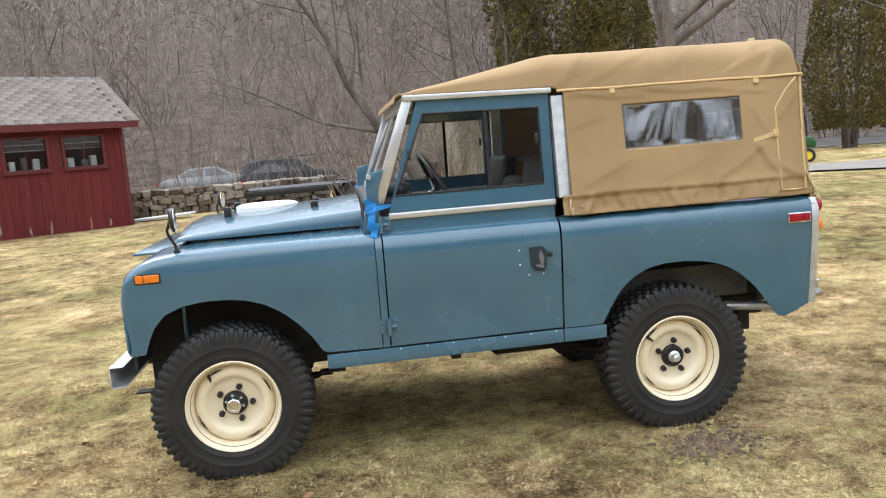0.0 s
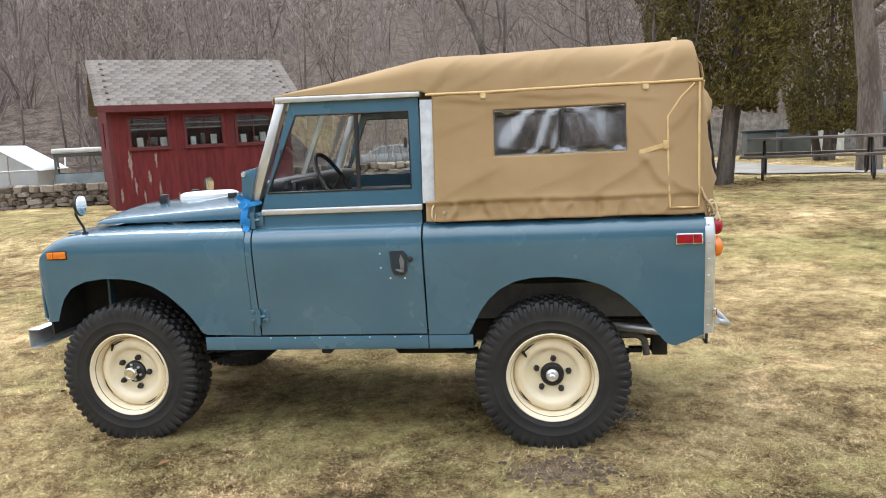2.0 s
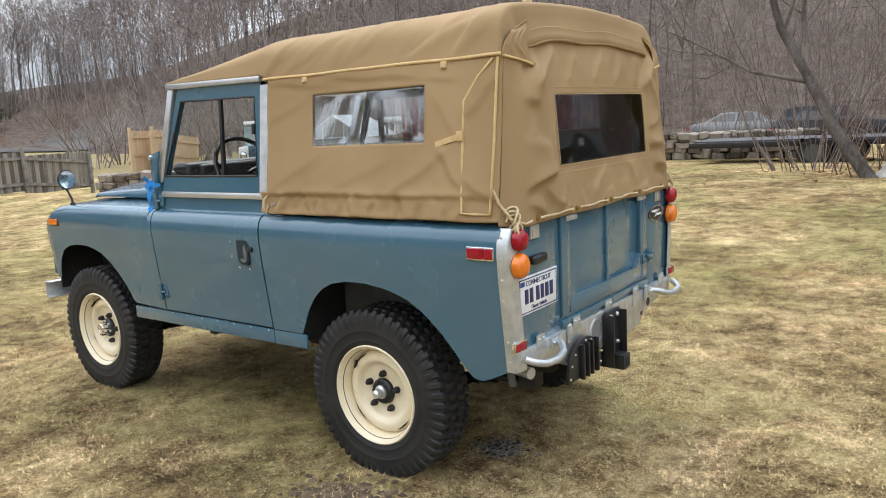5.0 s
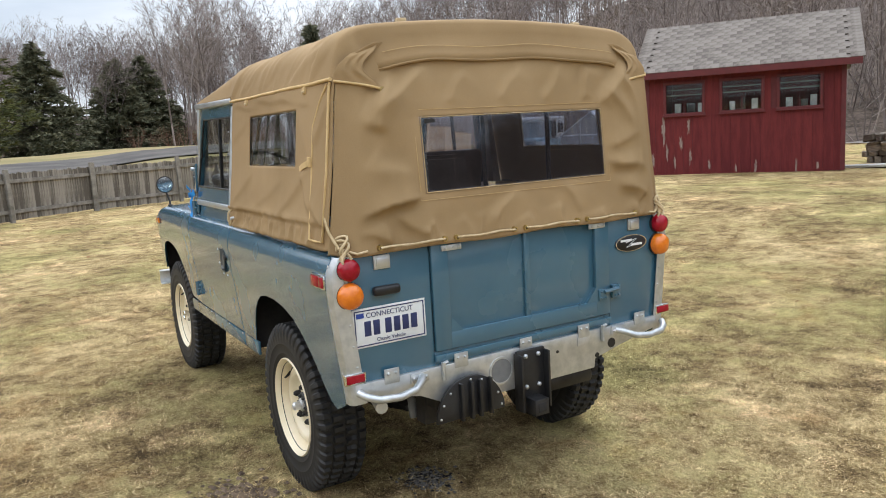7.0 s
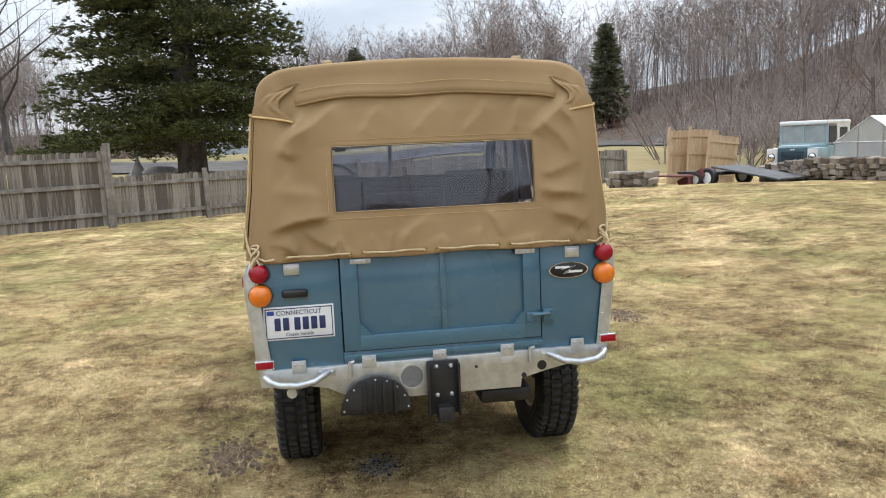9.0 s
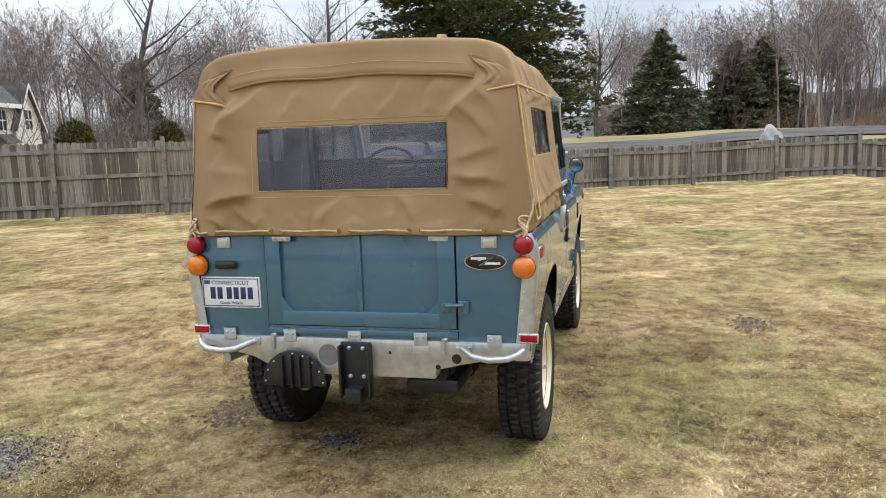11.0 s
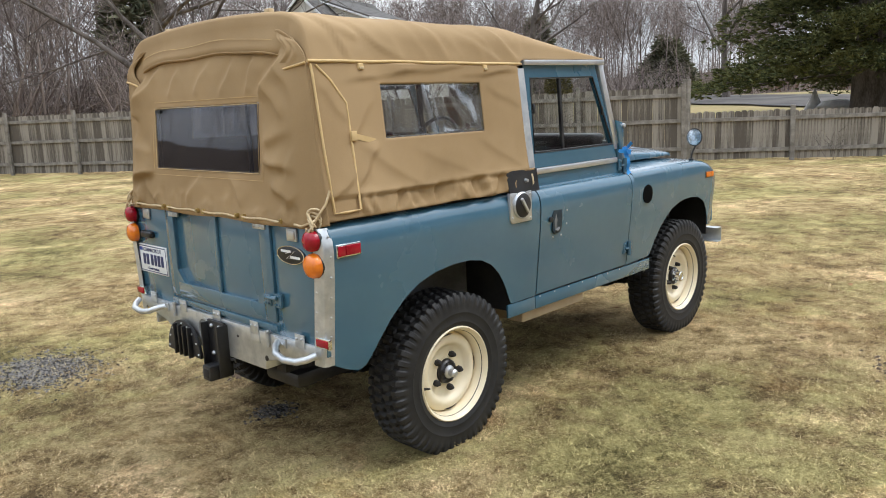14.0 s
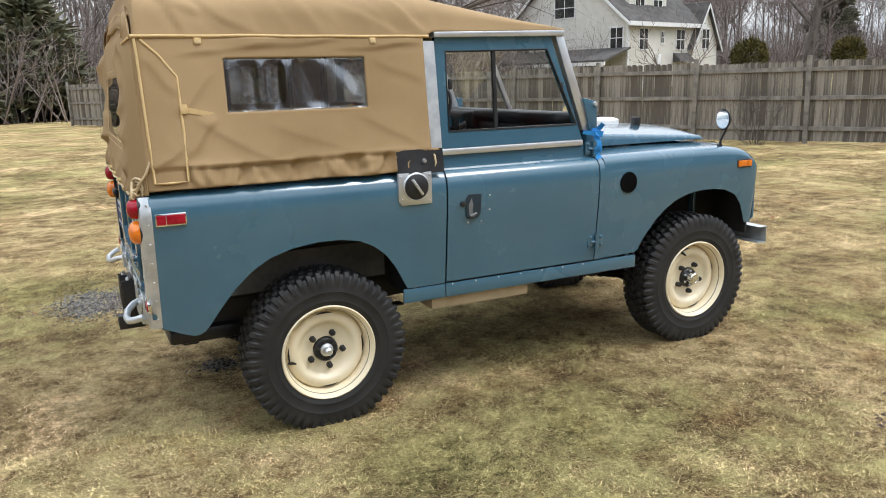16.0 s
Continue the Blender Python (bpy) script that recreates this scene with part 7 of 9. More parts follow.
# ---------------------------------------------------------------- trees
BARK = material("grey_bark", (0.062, 0.052, 0.045), (0.145, 0.126, 0.113), 3, 0.9, 0.02, fine=22, fine_amount=0.6, stretch=(1, 1, 0.35), spec=0.2)
TWIG = material("winter_twigs", (0.14, 0.112, 0.100), (0.31, 0.262, 0.238), 0.05, 0.9, 0, fine=0.4, island=0.5, spec=0.15)
RUSSET = material("russet_brush", (0.15, 0.085, 0.06), (0.25, 0.16, 0.11), 0.2, 0.9, 0, fine=1.0, island=0.5, spec=0.15)


def unit(v):
    return v / max(1e-9, np.linalg.norm(v))


def grow(rng, p, d, length, radius, depth, out, bend=0.18, up=0.15, kids=(5, 5, 4), spread=(0.75, 0.8, 0.8), first=0.35, segs=4, shrink=0.5):
    """A limb as tapered segments, with side limbs one level down."""
    pts, rad = [np.array(p, float)], [radius]
    d = unit(np.array(d, float))
    for k in range(segs):
        d = unit(d + rng.normal(0, bend, 3) + np.array([0, 0, up]))
        pts.append(pts[-1] + d * length / segs)
        rad.append(radius * (1 - 0.82 * (k + 1) / segs))
    for k in range(segs):
        out.append((pts[k], pts[k + 1], rad[k], rad[k + 1]))
    if depth <= 0:
        return
    n = kids[len(kids) - depth] if depth <= len(kids) else kids[0]
    for j in range(n):
        t = first + (1 - first) * (j + rng.uniform(0.1, 0.9)) / n
        k = min(segs - 1, int(t * segs))
        f = t * segs - k
        q = pts[k] * (1 - f) + pts[k + 1] * f
        r = rad[k] * (1 - f) + rad[k + 1] * f
        ax = unit(pts[k + 1] - pts[k])
        side = unit(np.cross(ax, rng.normal(0, 1, 3)))
        sp = spread[len(spread) - depth] if depth <= len(spread) else spread[0]
        grow(rng, q, ax * (1 - sp * 0.55) + side * sp, length * shrink * (1.15 - 0.55 * t) * rng.uniform(0.8, 1.2), max(r * 0.50, 0.004), depth - 1, out, bend * 1.1, up, kids, spread, 0.25, 3, shrink)


def limb_arrays(segs, sides=3, thin=1.0):
    P0, P1 = np.array([s[0] for s in segs]), np.array([s[1] for s in segs])
    R0, R1 = np.array([s[2] for s in segs]) * thin, np.array([s[3] for s in segs]) * thin
    d = P1 - P0
    d /= np.maximum(np.linalg.norm(d, axis=1, keepdims=True), 1e-9)
    P1 = P1 + d * (R1 * 0.5)[:, None]
    ref = np.where(np.abs(d[:, 2:3]) < 0.9, np.array([[0, 0, 1.0]]), np.array([[1.0, 0, 0]]))
    u = np.cross(d, ref)
    u /= np.linalg.norm(u, axis=1, keepdims=True)
    w = np.cross(d, u)
    n = len(segs)
    V = np.zeros((n, 2 * sides, 3))
    for k in range(sides):
        a = 2 * np.pi * k / sides
        o = u * np.cos(a) + w * np.sin(a)
        V[:, k], V[:, sides + k] = P0 + o * R0[:, None], P1 + o * R1[:, None]
    F = np.array([[k, (k + 1) % sides, sides + (k + 1) % sides, sides + k] for k in range(sides)])
    faces = (F[None] + (np.arange(n) * 2 * sides)[:, None, None]).reshape(-1, 4)
    return V.reshape(-1, 3), faces


def bare_tree(seed, height, radius, kids=(9, 5, 4), lean=(0, 0, 1), spread=(0.7, 0.8, 0.9), first=0.3, up=0.12, thin_at=0.02, shrink=0.5, bend=0.1):
    rng = np.random.default_rng(seed)
    out = []
    grow(rng, (0, 0, -0.1), lean, height, radius, len(kids), out, bend, up, kids, spread, first, 6, shrink)
    return out


def place_tree(name, label, segs, x, y, sides=6, mat=None, turn=0.0, z=None, group=""):
    """A bare tree as trunk and limbs."""
    t = thing(name, label, "tree", pose(x, y, ground_z(x, y) if z is None else z, 0, 0, turn), group)
    cut = 0.22 * max(s[2] for s in segs)
    thick, fine = [s for s in segs if s[2] >= cut], [s for s in segs if s[2] < cut]
    for nm, ss, k in (("trunk", thick, sides), ("branching", fine, 3)):
        if ss:
            v, f = limb_arrays(ss, k)
            ob = new(nm, tri_soup(nm, v, f, mat or BARK, True))
            ob.parent = t
            if nm == "branching":
                ob["kind"] = "stuff"
    return t


def scatter_woods(name, label, templates, spots, mat, seed):
    """Many bare trees far off as one mesh; spots: x, y, height."""
    rng = np.random.default_rng(seed)
    VV, FF, base = [], [], 0
    for x, y, h in spots:
        v, f = templates[rng.integers(len(templates))]
        a = rng.uniform(0, 6.283)
        c, s = math.cos(a), math.sin(a)
        k = h
        q = np.empty_like(v)
        q[:, 0], q[:, 1], q[:, 2] = k * (c * v[:, 0] - s * v[:, 1]) + x, k * (s * v[:, 0] + c * v[:, 1]) + y, k * v[:, 2] + ground_z(x, y)
        VV.append(q)
        FF.append(f + base)
        base += len(v)
    ob = new(name, tri_soup(name, np.concatenate(VV), np.concatenate(FF), mat))
    return tagged(ob, label, "woods", kind="stuff")


def sample_sector(rng, n, yaw0, yaw1, r0, r1, h0, h1, power=1.0):
    out = []
    for _ in range(n):
        yaw = math.radians(rng.uniform(yaw0, yaw1))
        r = r0 + (r1 - r0) * rng.random() ** power
        out.append((-math.sin(yaw) * r, math.cos(yaw) * r, rng.uniform(h0, h1)))
    return out


def far_limb(rng, p, d, length, radius, level, kids, out, spread, first, shrink, up, bend):
    """A limb of a distant tree with its side limbs; the finest are single slivers."""
    segs = (6, 2, 1, 1)[level]
    pts, d = [np.array(p, float)], unit(np.array(d, float))
    for k in range(segs):
        d = unit(d + rng.normal(0, bend, 3) + np.array([0, 0, up]))
        pts.append(pts[-1] + d * length / segs)
        out.append((pts[-2], pts[-1], radius * (1 - 0.85 * k / segs), radius * (1 - 0.85 * (k + 1) / segs), level))
    if level >= len(kids):
        return
    for j in range(kids[level]):
        t = first + (1 - first) * (j + rng.uniform(0.1, 0.9)) / kids[level]
        k = min(segs - 1, int(t * segs))
        f = t * segs - k
        ax = unit(pts[k + 1] - pts[k])
        side = unit(np.cross(ax, rng.normal(0, 1, 3)))
        sp = spread[min(level, len(spread) - 1)]
        far_limb(rng, pts[k] * (1 - f) + pts[k + 1] * f, ax * (1 - sp * 0.55) + side * sp, length * shrink * (1.15 - 0.55 * t) * rng.uniform(0.8, 1.25),
                 max(radius * (1 - 0.85 * t) * 0.60, 0.0017), level + 1, kids, out, spread, 0.2, shrink, up, bend * 1.3)


def far_arrays(segs):
    V, F = [], []
    for p, q, r0, r1, level in segs:
        d = unit(q - p)
        u = unit(np.cross(d, (0.3, 0.5, 0.8)))
        w = np.cross(d, u)
        i = len(V)
        if level >= 3:
            V += [p - u * r0 * 1.5, p + u * r0 * 1.5, q]
            F.append((i, i + 1, i + 2))
            continue
        o = [u, -0.5 * u + 0.87 * w, -0.5 * u - 0.87 * w]
        V += [p + k * r0 for k in o]
        if level == 2:
            V.append(q)
            F += [(i, i + 1, i + 3), (i + 1, i + 2, i + 3), (i + 2, i, i + 3)]
        else:
            V += [q + k * r1 for k in o]
            for k in range(3):
                m = (k + 1) % 3
                F += [(i + k, i + m, i + 3 + m), (i + k, i + 3 + m, i + 3 + k)]
    return np.array(V), np.array(F)


woods_rng = np.random.default_rng(77)
TALL, BUSH = [], []
for k in range(8):
    out = []
    far_limb(np.random.default_rng(100 + k), (0, 0, -0.01), (0, 0, 1), 1.0, 0.0085, 0, (12, 6, 5), out, (0.55, 0.7, 0.85), 0.36, 0.44, 0.14, 0.06)
    TALL.append(far_arrays(out))
for k in range(6):
    rb, out = np.random.default_rng(300 + k), []
    for j in range(8):
        a = rb.uniform(0, 6.28)
        far_limb(rb, (0.12 * math.cos(a), 0.12 * math.sin(a), 0), (0.55 * math.cos(a), 0.55 * math.sin(a), 1.0), rb.uniform(0.6, 1.0), 0.0085, 1, (0, 5, 4), out, (0.6, 0.7, 0.8), 0.25, 0.42, 0.12, 0.14)
    BUSH.append(far_arrays(out))

spots = sample_sector(woods_rng, 470, -62, 55, 38, 165, 8.5, 14.5, 0.85)
spots += sample_sector(woods_rng, 60, -45, 60, 33, 46, 7, 11)
spots += sample_sector(woods_rng, 100, 34, 62, 95, 170, 13, 18)
spots += sample_sector(woods_rng, 45, 40, 60, 120, 190, 16, 21)
scatter_woods("hillside_woods", "bare grey-brown winter woods on the hillside", TALL, spots, TWIG, 1)
spots = sample_sector(woods_rng, 170, 60, 93, 128, 190, 13, 18)
spots += sample_sector(woods_rng, 80, 93, 116, 128, 190, 9, 12)
spots += sample_sector(woods_rng, 26, 86, 99, 100, 125, 10, 15)
spots += sample_sector(woods_rng, 150, 52, 76, 105, 155, 6.5, 9.5)
spots += sample_sector(woods_rng, 12, 73, 79.5, 72, 98, 12, 16)
spots += sample_sector(woods_rng, 60, 76, 84, 108, 155, 10, 14)
scatter_woods("valley_woods", "bare winter woods beyond the road", TALL, spots, TWIG, 2)
spots = sample_sector(woods_rng, 190, 108, 142, 88, 150, 11, 15)
spots += sample_sector(woods_rng, 140, 140, 200, 66, 130, 13, 19)
spots += sample_sector(woods_rng, 90, 160, 205, 46, 70, 12, 17)
spots += sample_sector(woods_rng, 60, 205, 300, 55, 100, 12, 18)
spots += sample_sector(woods_rng, 60, 119, 150, 66, 92, 9, 12)
scatter_woods("southern_woods", "bare winter woods behind the house", TALL, spots, TWIG, 3)
spots = sample_sector(woods_rng, 350, -58, 64, 31, 110, 2.6, 5.4, 0.8)
spots += sample_sector(woods_rng, 110, 22, 60, 38, 100, 3.0, 6.0)
spots += sample_sector(woods_rng, 220, 140, 200, 52, 84, 3.0, 6.0)
spots += sample_sector(woods_rng, 130, 110, 140, 82, 110, 3.5, 6.5)
spots += sample_sector(woods_rng, 70, 136, 158, 58, 80, 5.0, 8.0)
spots += sample_sector(woods_rng, 85, 119, 150, 70, 96, 4.0, 7.0)
spots += sample_sector(woods_rng, 230, 56, 112, 118, 165, 4.0, 7.5)
spots += sample_sector(woods_rng, 210, 150, 200, 45, 66, 6.0, 10.0)
spots += sample_sector(woods_rng, 45, 176, 198, 38, 46, 3.0, 6.0)
scatter_woods("thicket", "dense leafless grey-brown thicket", BUSH, spots, TWIG, 4)
spots = sample_sector(woods_rng, 120, 48, 82, 78, 108, 1.6, 3.0) + sample_sector(woods_rng, 90, 82, 112, 112, 125, 1.8, 3.5)
scatter_woods("russet_scrub", "low reddish-brown scrub along the far bank", BUSH, spots, RUSSET, 5)

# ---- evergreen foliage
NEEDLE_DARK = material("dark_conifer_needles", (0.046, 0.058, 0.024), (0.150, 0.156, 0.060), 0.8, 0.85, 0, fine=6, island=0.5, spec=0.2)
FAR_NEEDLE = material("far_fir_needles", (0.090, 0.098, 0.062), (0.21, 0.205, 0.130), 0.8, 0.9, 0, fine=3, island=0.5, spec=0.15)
CEDAR_GREEN = material("arborvitae_scales", (0.070, 0.064, 0.021), (0.210, 0.175, 0.062), 1.2, 0.85, 0, fine=8, island=0.5, spec=0.2)


def spray(centres, size, rng, dirs=None, flat=0.5, per=3, slim=0.20):
    """Small pointed sprays round each centre, as triangles."""
    n = len(centres)
    C = np.repeat(np.asarray(centres), per, 0)
    d = rng.normal(0, 1, (n * per, 3))
    if dirs is not None:
        d = d * 0.7 + np.repeat(np.asarray(dirs), per, 0) * 1.3
    d[:, 2] *= flat
    d /= np.maximum(np.linalg.norm(d, axis=1, keepdims=True), 1e-9)
    s = np.cross(d, rng.normal(0, 1, (n * per, 3)))
    s /= np.maximum(np.linalg.norm(s, axis=1, keepdims=True), 1e-9)
    L = size * rng.uniform(0.6, 1.4, (n * per, 1))
    V = np.stack([C - s * L * slim, C + s * L * slim, C + d * L], 1).reshape(-1, 3)
    return V, np.arange(len(V)).reshape(-1, 3)


def conifer(name, label, x, y, height, width, low, seed, layers, per_branch, size, mat, z=None, droop=0.12, trunk_r=0.25, irregular=0.25, shape=0.8):
    t = thing(name, label, "tree", pose(x, y, ground_z(x, y) if z is None else z), group="conifers" if "fir" in name else "")
    rng = np.random.default_rng(seed)
    bm = tubed([(0, 0, -0.3), (0.02, 0, height * 0.3), (0, 0.03, height * 0.7), (0, 0, height)], [trunk_r, trunk_r * 0.8, trunk_r * 0.4, 0.02], 9)
    part("trunk", bm, BARK, t)
    cs, ds, limbs = [], [], []
    for k in range(layers):
        f = (k + rng.uniform(0, 1)) / layers
        h = low + (height - low) * f
        R = width * (1 - f) ** shape * rng.uniform(1 - irregular, 1 + irregular * 0.5) + 0.15
        a = rng.uniform(0, 6.283)
        d = np.array([math.cos(a), math.sin(a), 0])
        end = np.array([0, 0, h]) + d * R + np.array([0, 0, -droop * R + rng.uniform(-0.2, 0.3)])
        limbs.append((np.array([0, 0, h]), end, 0.05 * (1 - f) + 0.015, 0.008))
        m = max(4, int(per_branch * R / width + 4))
        for j in range(m):
            u = 0.18 + 0.82 * rng.random() ** 0.75
            side = np.array([-d[1], d[0], 0]) * rng.normal(0, 0.16 * R * (1.15 - 0.5 * u))
            cs.append(np.array([0, 0, h]) * (1 - u) + end * u + side + np.array([0, 0, rng.normal(0, 0.15) - 0.05 * abs(np.linalg.norm(side))]))
            ds.append(d + np.array([0, 0, 0.15]))
    v, f = limb_arrays(limbs, 4)
    ob = new("branching", tri_soup("branching", v, f, BARK))
    ob.parent = t
    ob["kind"] = "stuff"
    v, f = spray(cs, size, rng, ds, 0.6, 11 if size < 0.3 else 5, 0.12 if size < 0.3 else 0.20)
    ob = new("crown", tri_soup("crown", v, f, mat))
    ob.parent = t
    return t


conifer("spruce_tree", "large dark green spruce with sweeping boughs behind the fence", -32.0, -6.5, 15.5, 6.4, 2.1, 5, 260, 150, 0.23, NEEDLE_DARK, z=0.1, droop=0.10, trunk_r=0.72, irregular=0.30, shape=0.55)
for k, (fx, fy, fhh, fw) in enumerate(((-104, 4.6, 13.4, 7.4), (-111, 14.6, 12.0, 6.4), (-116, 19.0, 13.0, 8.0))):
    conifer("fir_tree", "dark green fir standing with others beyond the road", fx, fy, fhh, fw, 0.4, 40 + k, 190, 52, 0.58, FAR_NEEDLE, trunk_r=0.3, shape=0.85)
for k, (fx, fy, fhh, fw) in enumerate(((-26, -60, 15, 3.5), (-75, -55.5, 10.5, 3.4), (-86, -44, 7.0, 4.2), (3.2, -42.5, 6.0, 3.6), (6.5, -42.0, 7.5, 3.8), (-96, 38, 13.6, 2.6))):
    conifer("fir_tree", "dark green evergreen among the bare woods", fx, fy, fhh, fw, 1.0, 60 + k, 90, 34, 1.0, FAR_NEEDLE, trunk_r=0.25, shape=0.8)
for k, (sx, sy, sr) in enumerate(((-52.5, -46.0, 1.5), (-58, -40.5, 1.25))):
    rng2 = np.random.default_rng(90 + k)
    b = thing("round_shrub", "rounded yellow-green evergreen shrub beyond the fence", "shrub", pose(sx, sy, ground_z(sx, sy)), group="garden shrubs")
    part("stem", tubed([(0, 0, -0.1), (0, 0, 1.0)], [0.12, 0.05], 7), BARK, b)
    n = 1500
    d = rng2.normal(0, 1, (n, 3))
    d /= np.linalg.norm(d, axis=1, keepdims=True)
    cen = d * (sr * rng2.uniform(0.7, 1.0, (n, 1))) * np.array([1, 1, 1.05]) + np.array([0, 0, sr * 1.25])
    v, f = spray(cen, 0.30, rng2, d, 1.0, 3)
    ob = new("crown", tri_soup("crown", v, f, CEDAR_GREEN))
    ob.parent = b


def arborvitae(x, y, height, width, low, trunks, seed, tufts, size):
    t = thing("arborvitae", "tall yellow-green arborvitae with several grey trunks", "tree", pose(x, y, ground_z(x, y)), group="arborvitae")
    rng = np.random.default_rng(seed)
    for k in range(trunks):
        a = 6.283 * k / trunks + 0.4
        bx, by = 0.32 * math.cos(a), 0.32 * math.sin(a)
        bm = tubed([(bx * 0.6, by * 0.6, -0.1), (bx * 0.9, by * 0.9, 0.5), (bx * 1.5, by * 1.5, 1.8), (bx * 2.2, by * 2.2, height * 0.6)], [0.17, 0.13, 0.10, 0.04], 8)
        part("trunk", bm, BARK, t)
    cs, ds = [], []
    for k in range(tufts):
        f = rng.random() ** 1.15
        h = low + (height - low) * f
        a = rng.uniform(0, 6.283)
        R = width * (0.55 + 0.45 * math.sin(math.pi * min(1, 0.18 + 0.9 * f))) * (1 - 0.55 * f ** 3)
        R *= 1 + 0.22 * noise.noise(Vector((math.cos(a) * 2, math.sin(a) * 2, h * 0.8 + seed)))
        u = 1 - 0.45 * rng.random() ** 2
        cs.append((R * u * math.cos(a), R * u * math.sin(a), h + 0.25 * noise.noise(Vector((a * 2, h, seed))) + (0.35 * (1 - u))))
        ds.append((math.cos(a) * 0.5, math.sin(a) * 0.5, 0.75))
    v, f = spray(cs, size, rng, ds, 1.0, 8)
    ob = new("crown", tri_soup("crown", v, f, CEDAR_GREEN))
    ob.parent = t
    return t


arborvitae(4.3, 11.5, 8.5, 1.40, 1.45, 4, 3, 15000, 0.085)
arborvitae(9.8, 22.2, 8.0, 1.3, 0.9, 3, 4, 9000, 0.10)
arborvitae(18.6, 22.3, 8.0, 1.5, 0.7, 2, 5, 9000, 0.10)

# ---- nearer bare trees
MAPLE = bare_tree(7, 12.5, 0.30, kids=(14, 7, 6), first=0.24, spread=(0.95, 0.85, 0.9), up=0.06, shrink=0.62, bend=0.13)
maple = place_tree("maple_tree", "thick grey maple trunk with low spreading limbs", MAPLE, 8.5, 15.1, 12, material("maple_bark", (0.105, 0.086, 0.072), (0.215, 0.182, 0.156), 2.5, 0.9, 0.03, fine=26, fine_amount=0.7, stretch=(1, 1, 0.22), spec=0.15))
leaf_rng = np.random.default_rng(4)
low_ends = [q for p, q, r0, r1 in MAPLE if r1 < 0.010 and 2.0 < q[2] < 5.5]
lv, lf = [], []
for k in range(130):
    c = low_ends[leaf_rng.integers(len(low_ends))] + leaf_rng.normal(0, 0.04, 3)
    u, w = unit(leaf_rng.normal(0, 1, 3)) * leaf_rng.uniform(0.05, 0.09), unit(leaf_rng.normal(0, 1, 3)) * 0.045
    i = len(lv)
    lv += [c - u, c + w, c + u + np.array([0, 0, -0.02]), c - w]
    lf.append([i, i + 1, i + 2, i + 3])
clinging = new("clinging_leaves", tri_soup("clinging_leaves", lv, lf, material("russet_leaf", (0.36, 0.15, 0.08), (0.55, 0.28, 0.17), 3, 0.8, island=0.6)))
clinging.parent = maple
clinging["kind"] = "stuff"
place_tree("leaning_tree", "leaning bare tree forking above brush", bare_tree(12, 6.8, 0.115, kids=(10, 7, 5), lean=(-1.0, 0.3, 1.0), first=0.3, spread=(0.6, 0.8, 0.9), up=0.16, shrink=0.55, bend=0.14), 1.55, 10.6, 8)
place_tree("slender_tree", "slender bare tree beside the rock", bare_tree(15, 5.5, 0.055, kids=(12, 6, 5), first=0.16, up=0.2, bend=0.18), 2.55, 10.0, 6)
place_tree("slender_tree", "slender bare tree beside the rock", bare_tree(16, 5.8, 0.06, kids=(12, 6, 5), first=0.14, up=0.2, bend=0.20), 2.80, 10.2, 6)
place_tree("lawn_tree", "wide bare tree with long low limbs over the fence", bare_tree(23, 9.5, 0.32, kids=(13, 7, 5), first=0.22, spread=(1.0, 0.85, 0.9), up=0.05, shrink=0.75), -9.5, -24.0, 9)
place_tree("lawn_tree", "tall bare shade tree beyond the fence", bare_tree(31, 15, 0.38, kids=(12, 6, 4), first=0.25, spread=(0.75, 0.8, 0.9), up=0.14, shrink=0.55), -50, -38, 8)
place_tree("lawn_tree", "tall bare shade tree beyond the fence", bare_tree(34, 15, 0.32, kids=(12, 6, 4), first=0.22, spread=(0.8, 0.8, 0.9), up=0.12, shrink=0.55), -58, -24, 8)
place_tree("lawn_tree", "bare vase-shaped tree by the far house", bare_tree(36, 13, 0.32, kids=(14, 6, 4), first=0.2, spread=(0.6, 0.7, 0.9), up=0.18, shrink=0.6), -92, -3.5, 7)
place_tree("birch_tree", "pale leaning birch before the woods", bare_tree(37, 11, 0.16, kids=(10, 5, 3), lean=(-0.2, -0.45, 1.0), first=0.2, up=0.12), -112, 1.5, 6, material("pale_bark", (0.42, 0.38, 0.34), (0.55, 0.5, 0.46), 2, 0.9))


def brush(name, label, x, y, seed, stems, height, mat, spread=0.5, group="brush clumps", radius=0.012):
    rng = np.random.default_rng(seed)
    segs = []
    for j in range(stems):
        a, r0 = rng.uniform(0, 6.28), rng.uniform(0, spread)
        grow(rng, (r0 * math.cos(a), r0 * math.sin(a), -0.05), (0.45 * math.cos(a), 0.45 * math.sin(a), 1.0), height * rng.uniform(0.6, 1.1), radius, 2, segs, 0.14, 0.10, (4, 4), (0.6, 0.7), 0.3, 4, 0.42)
    v, f = limb_arrays(segs, 3)
    ob = new(name, tri_soup(name, v, f, mat))
    ob.matrix_basis = pose(x, y, ground_z(x, y))
    return tagged(ob, label, "shrub", group, "")


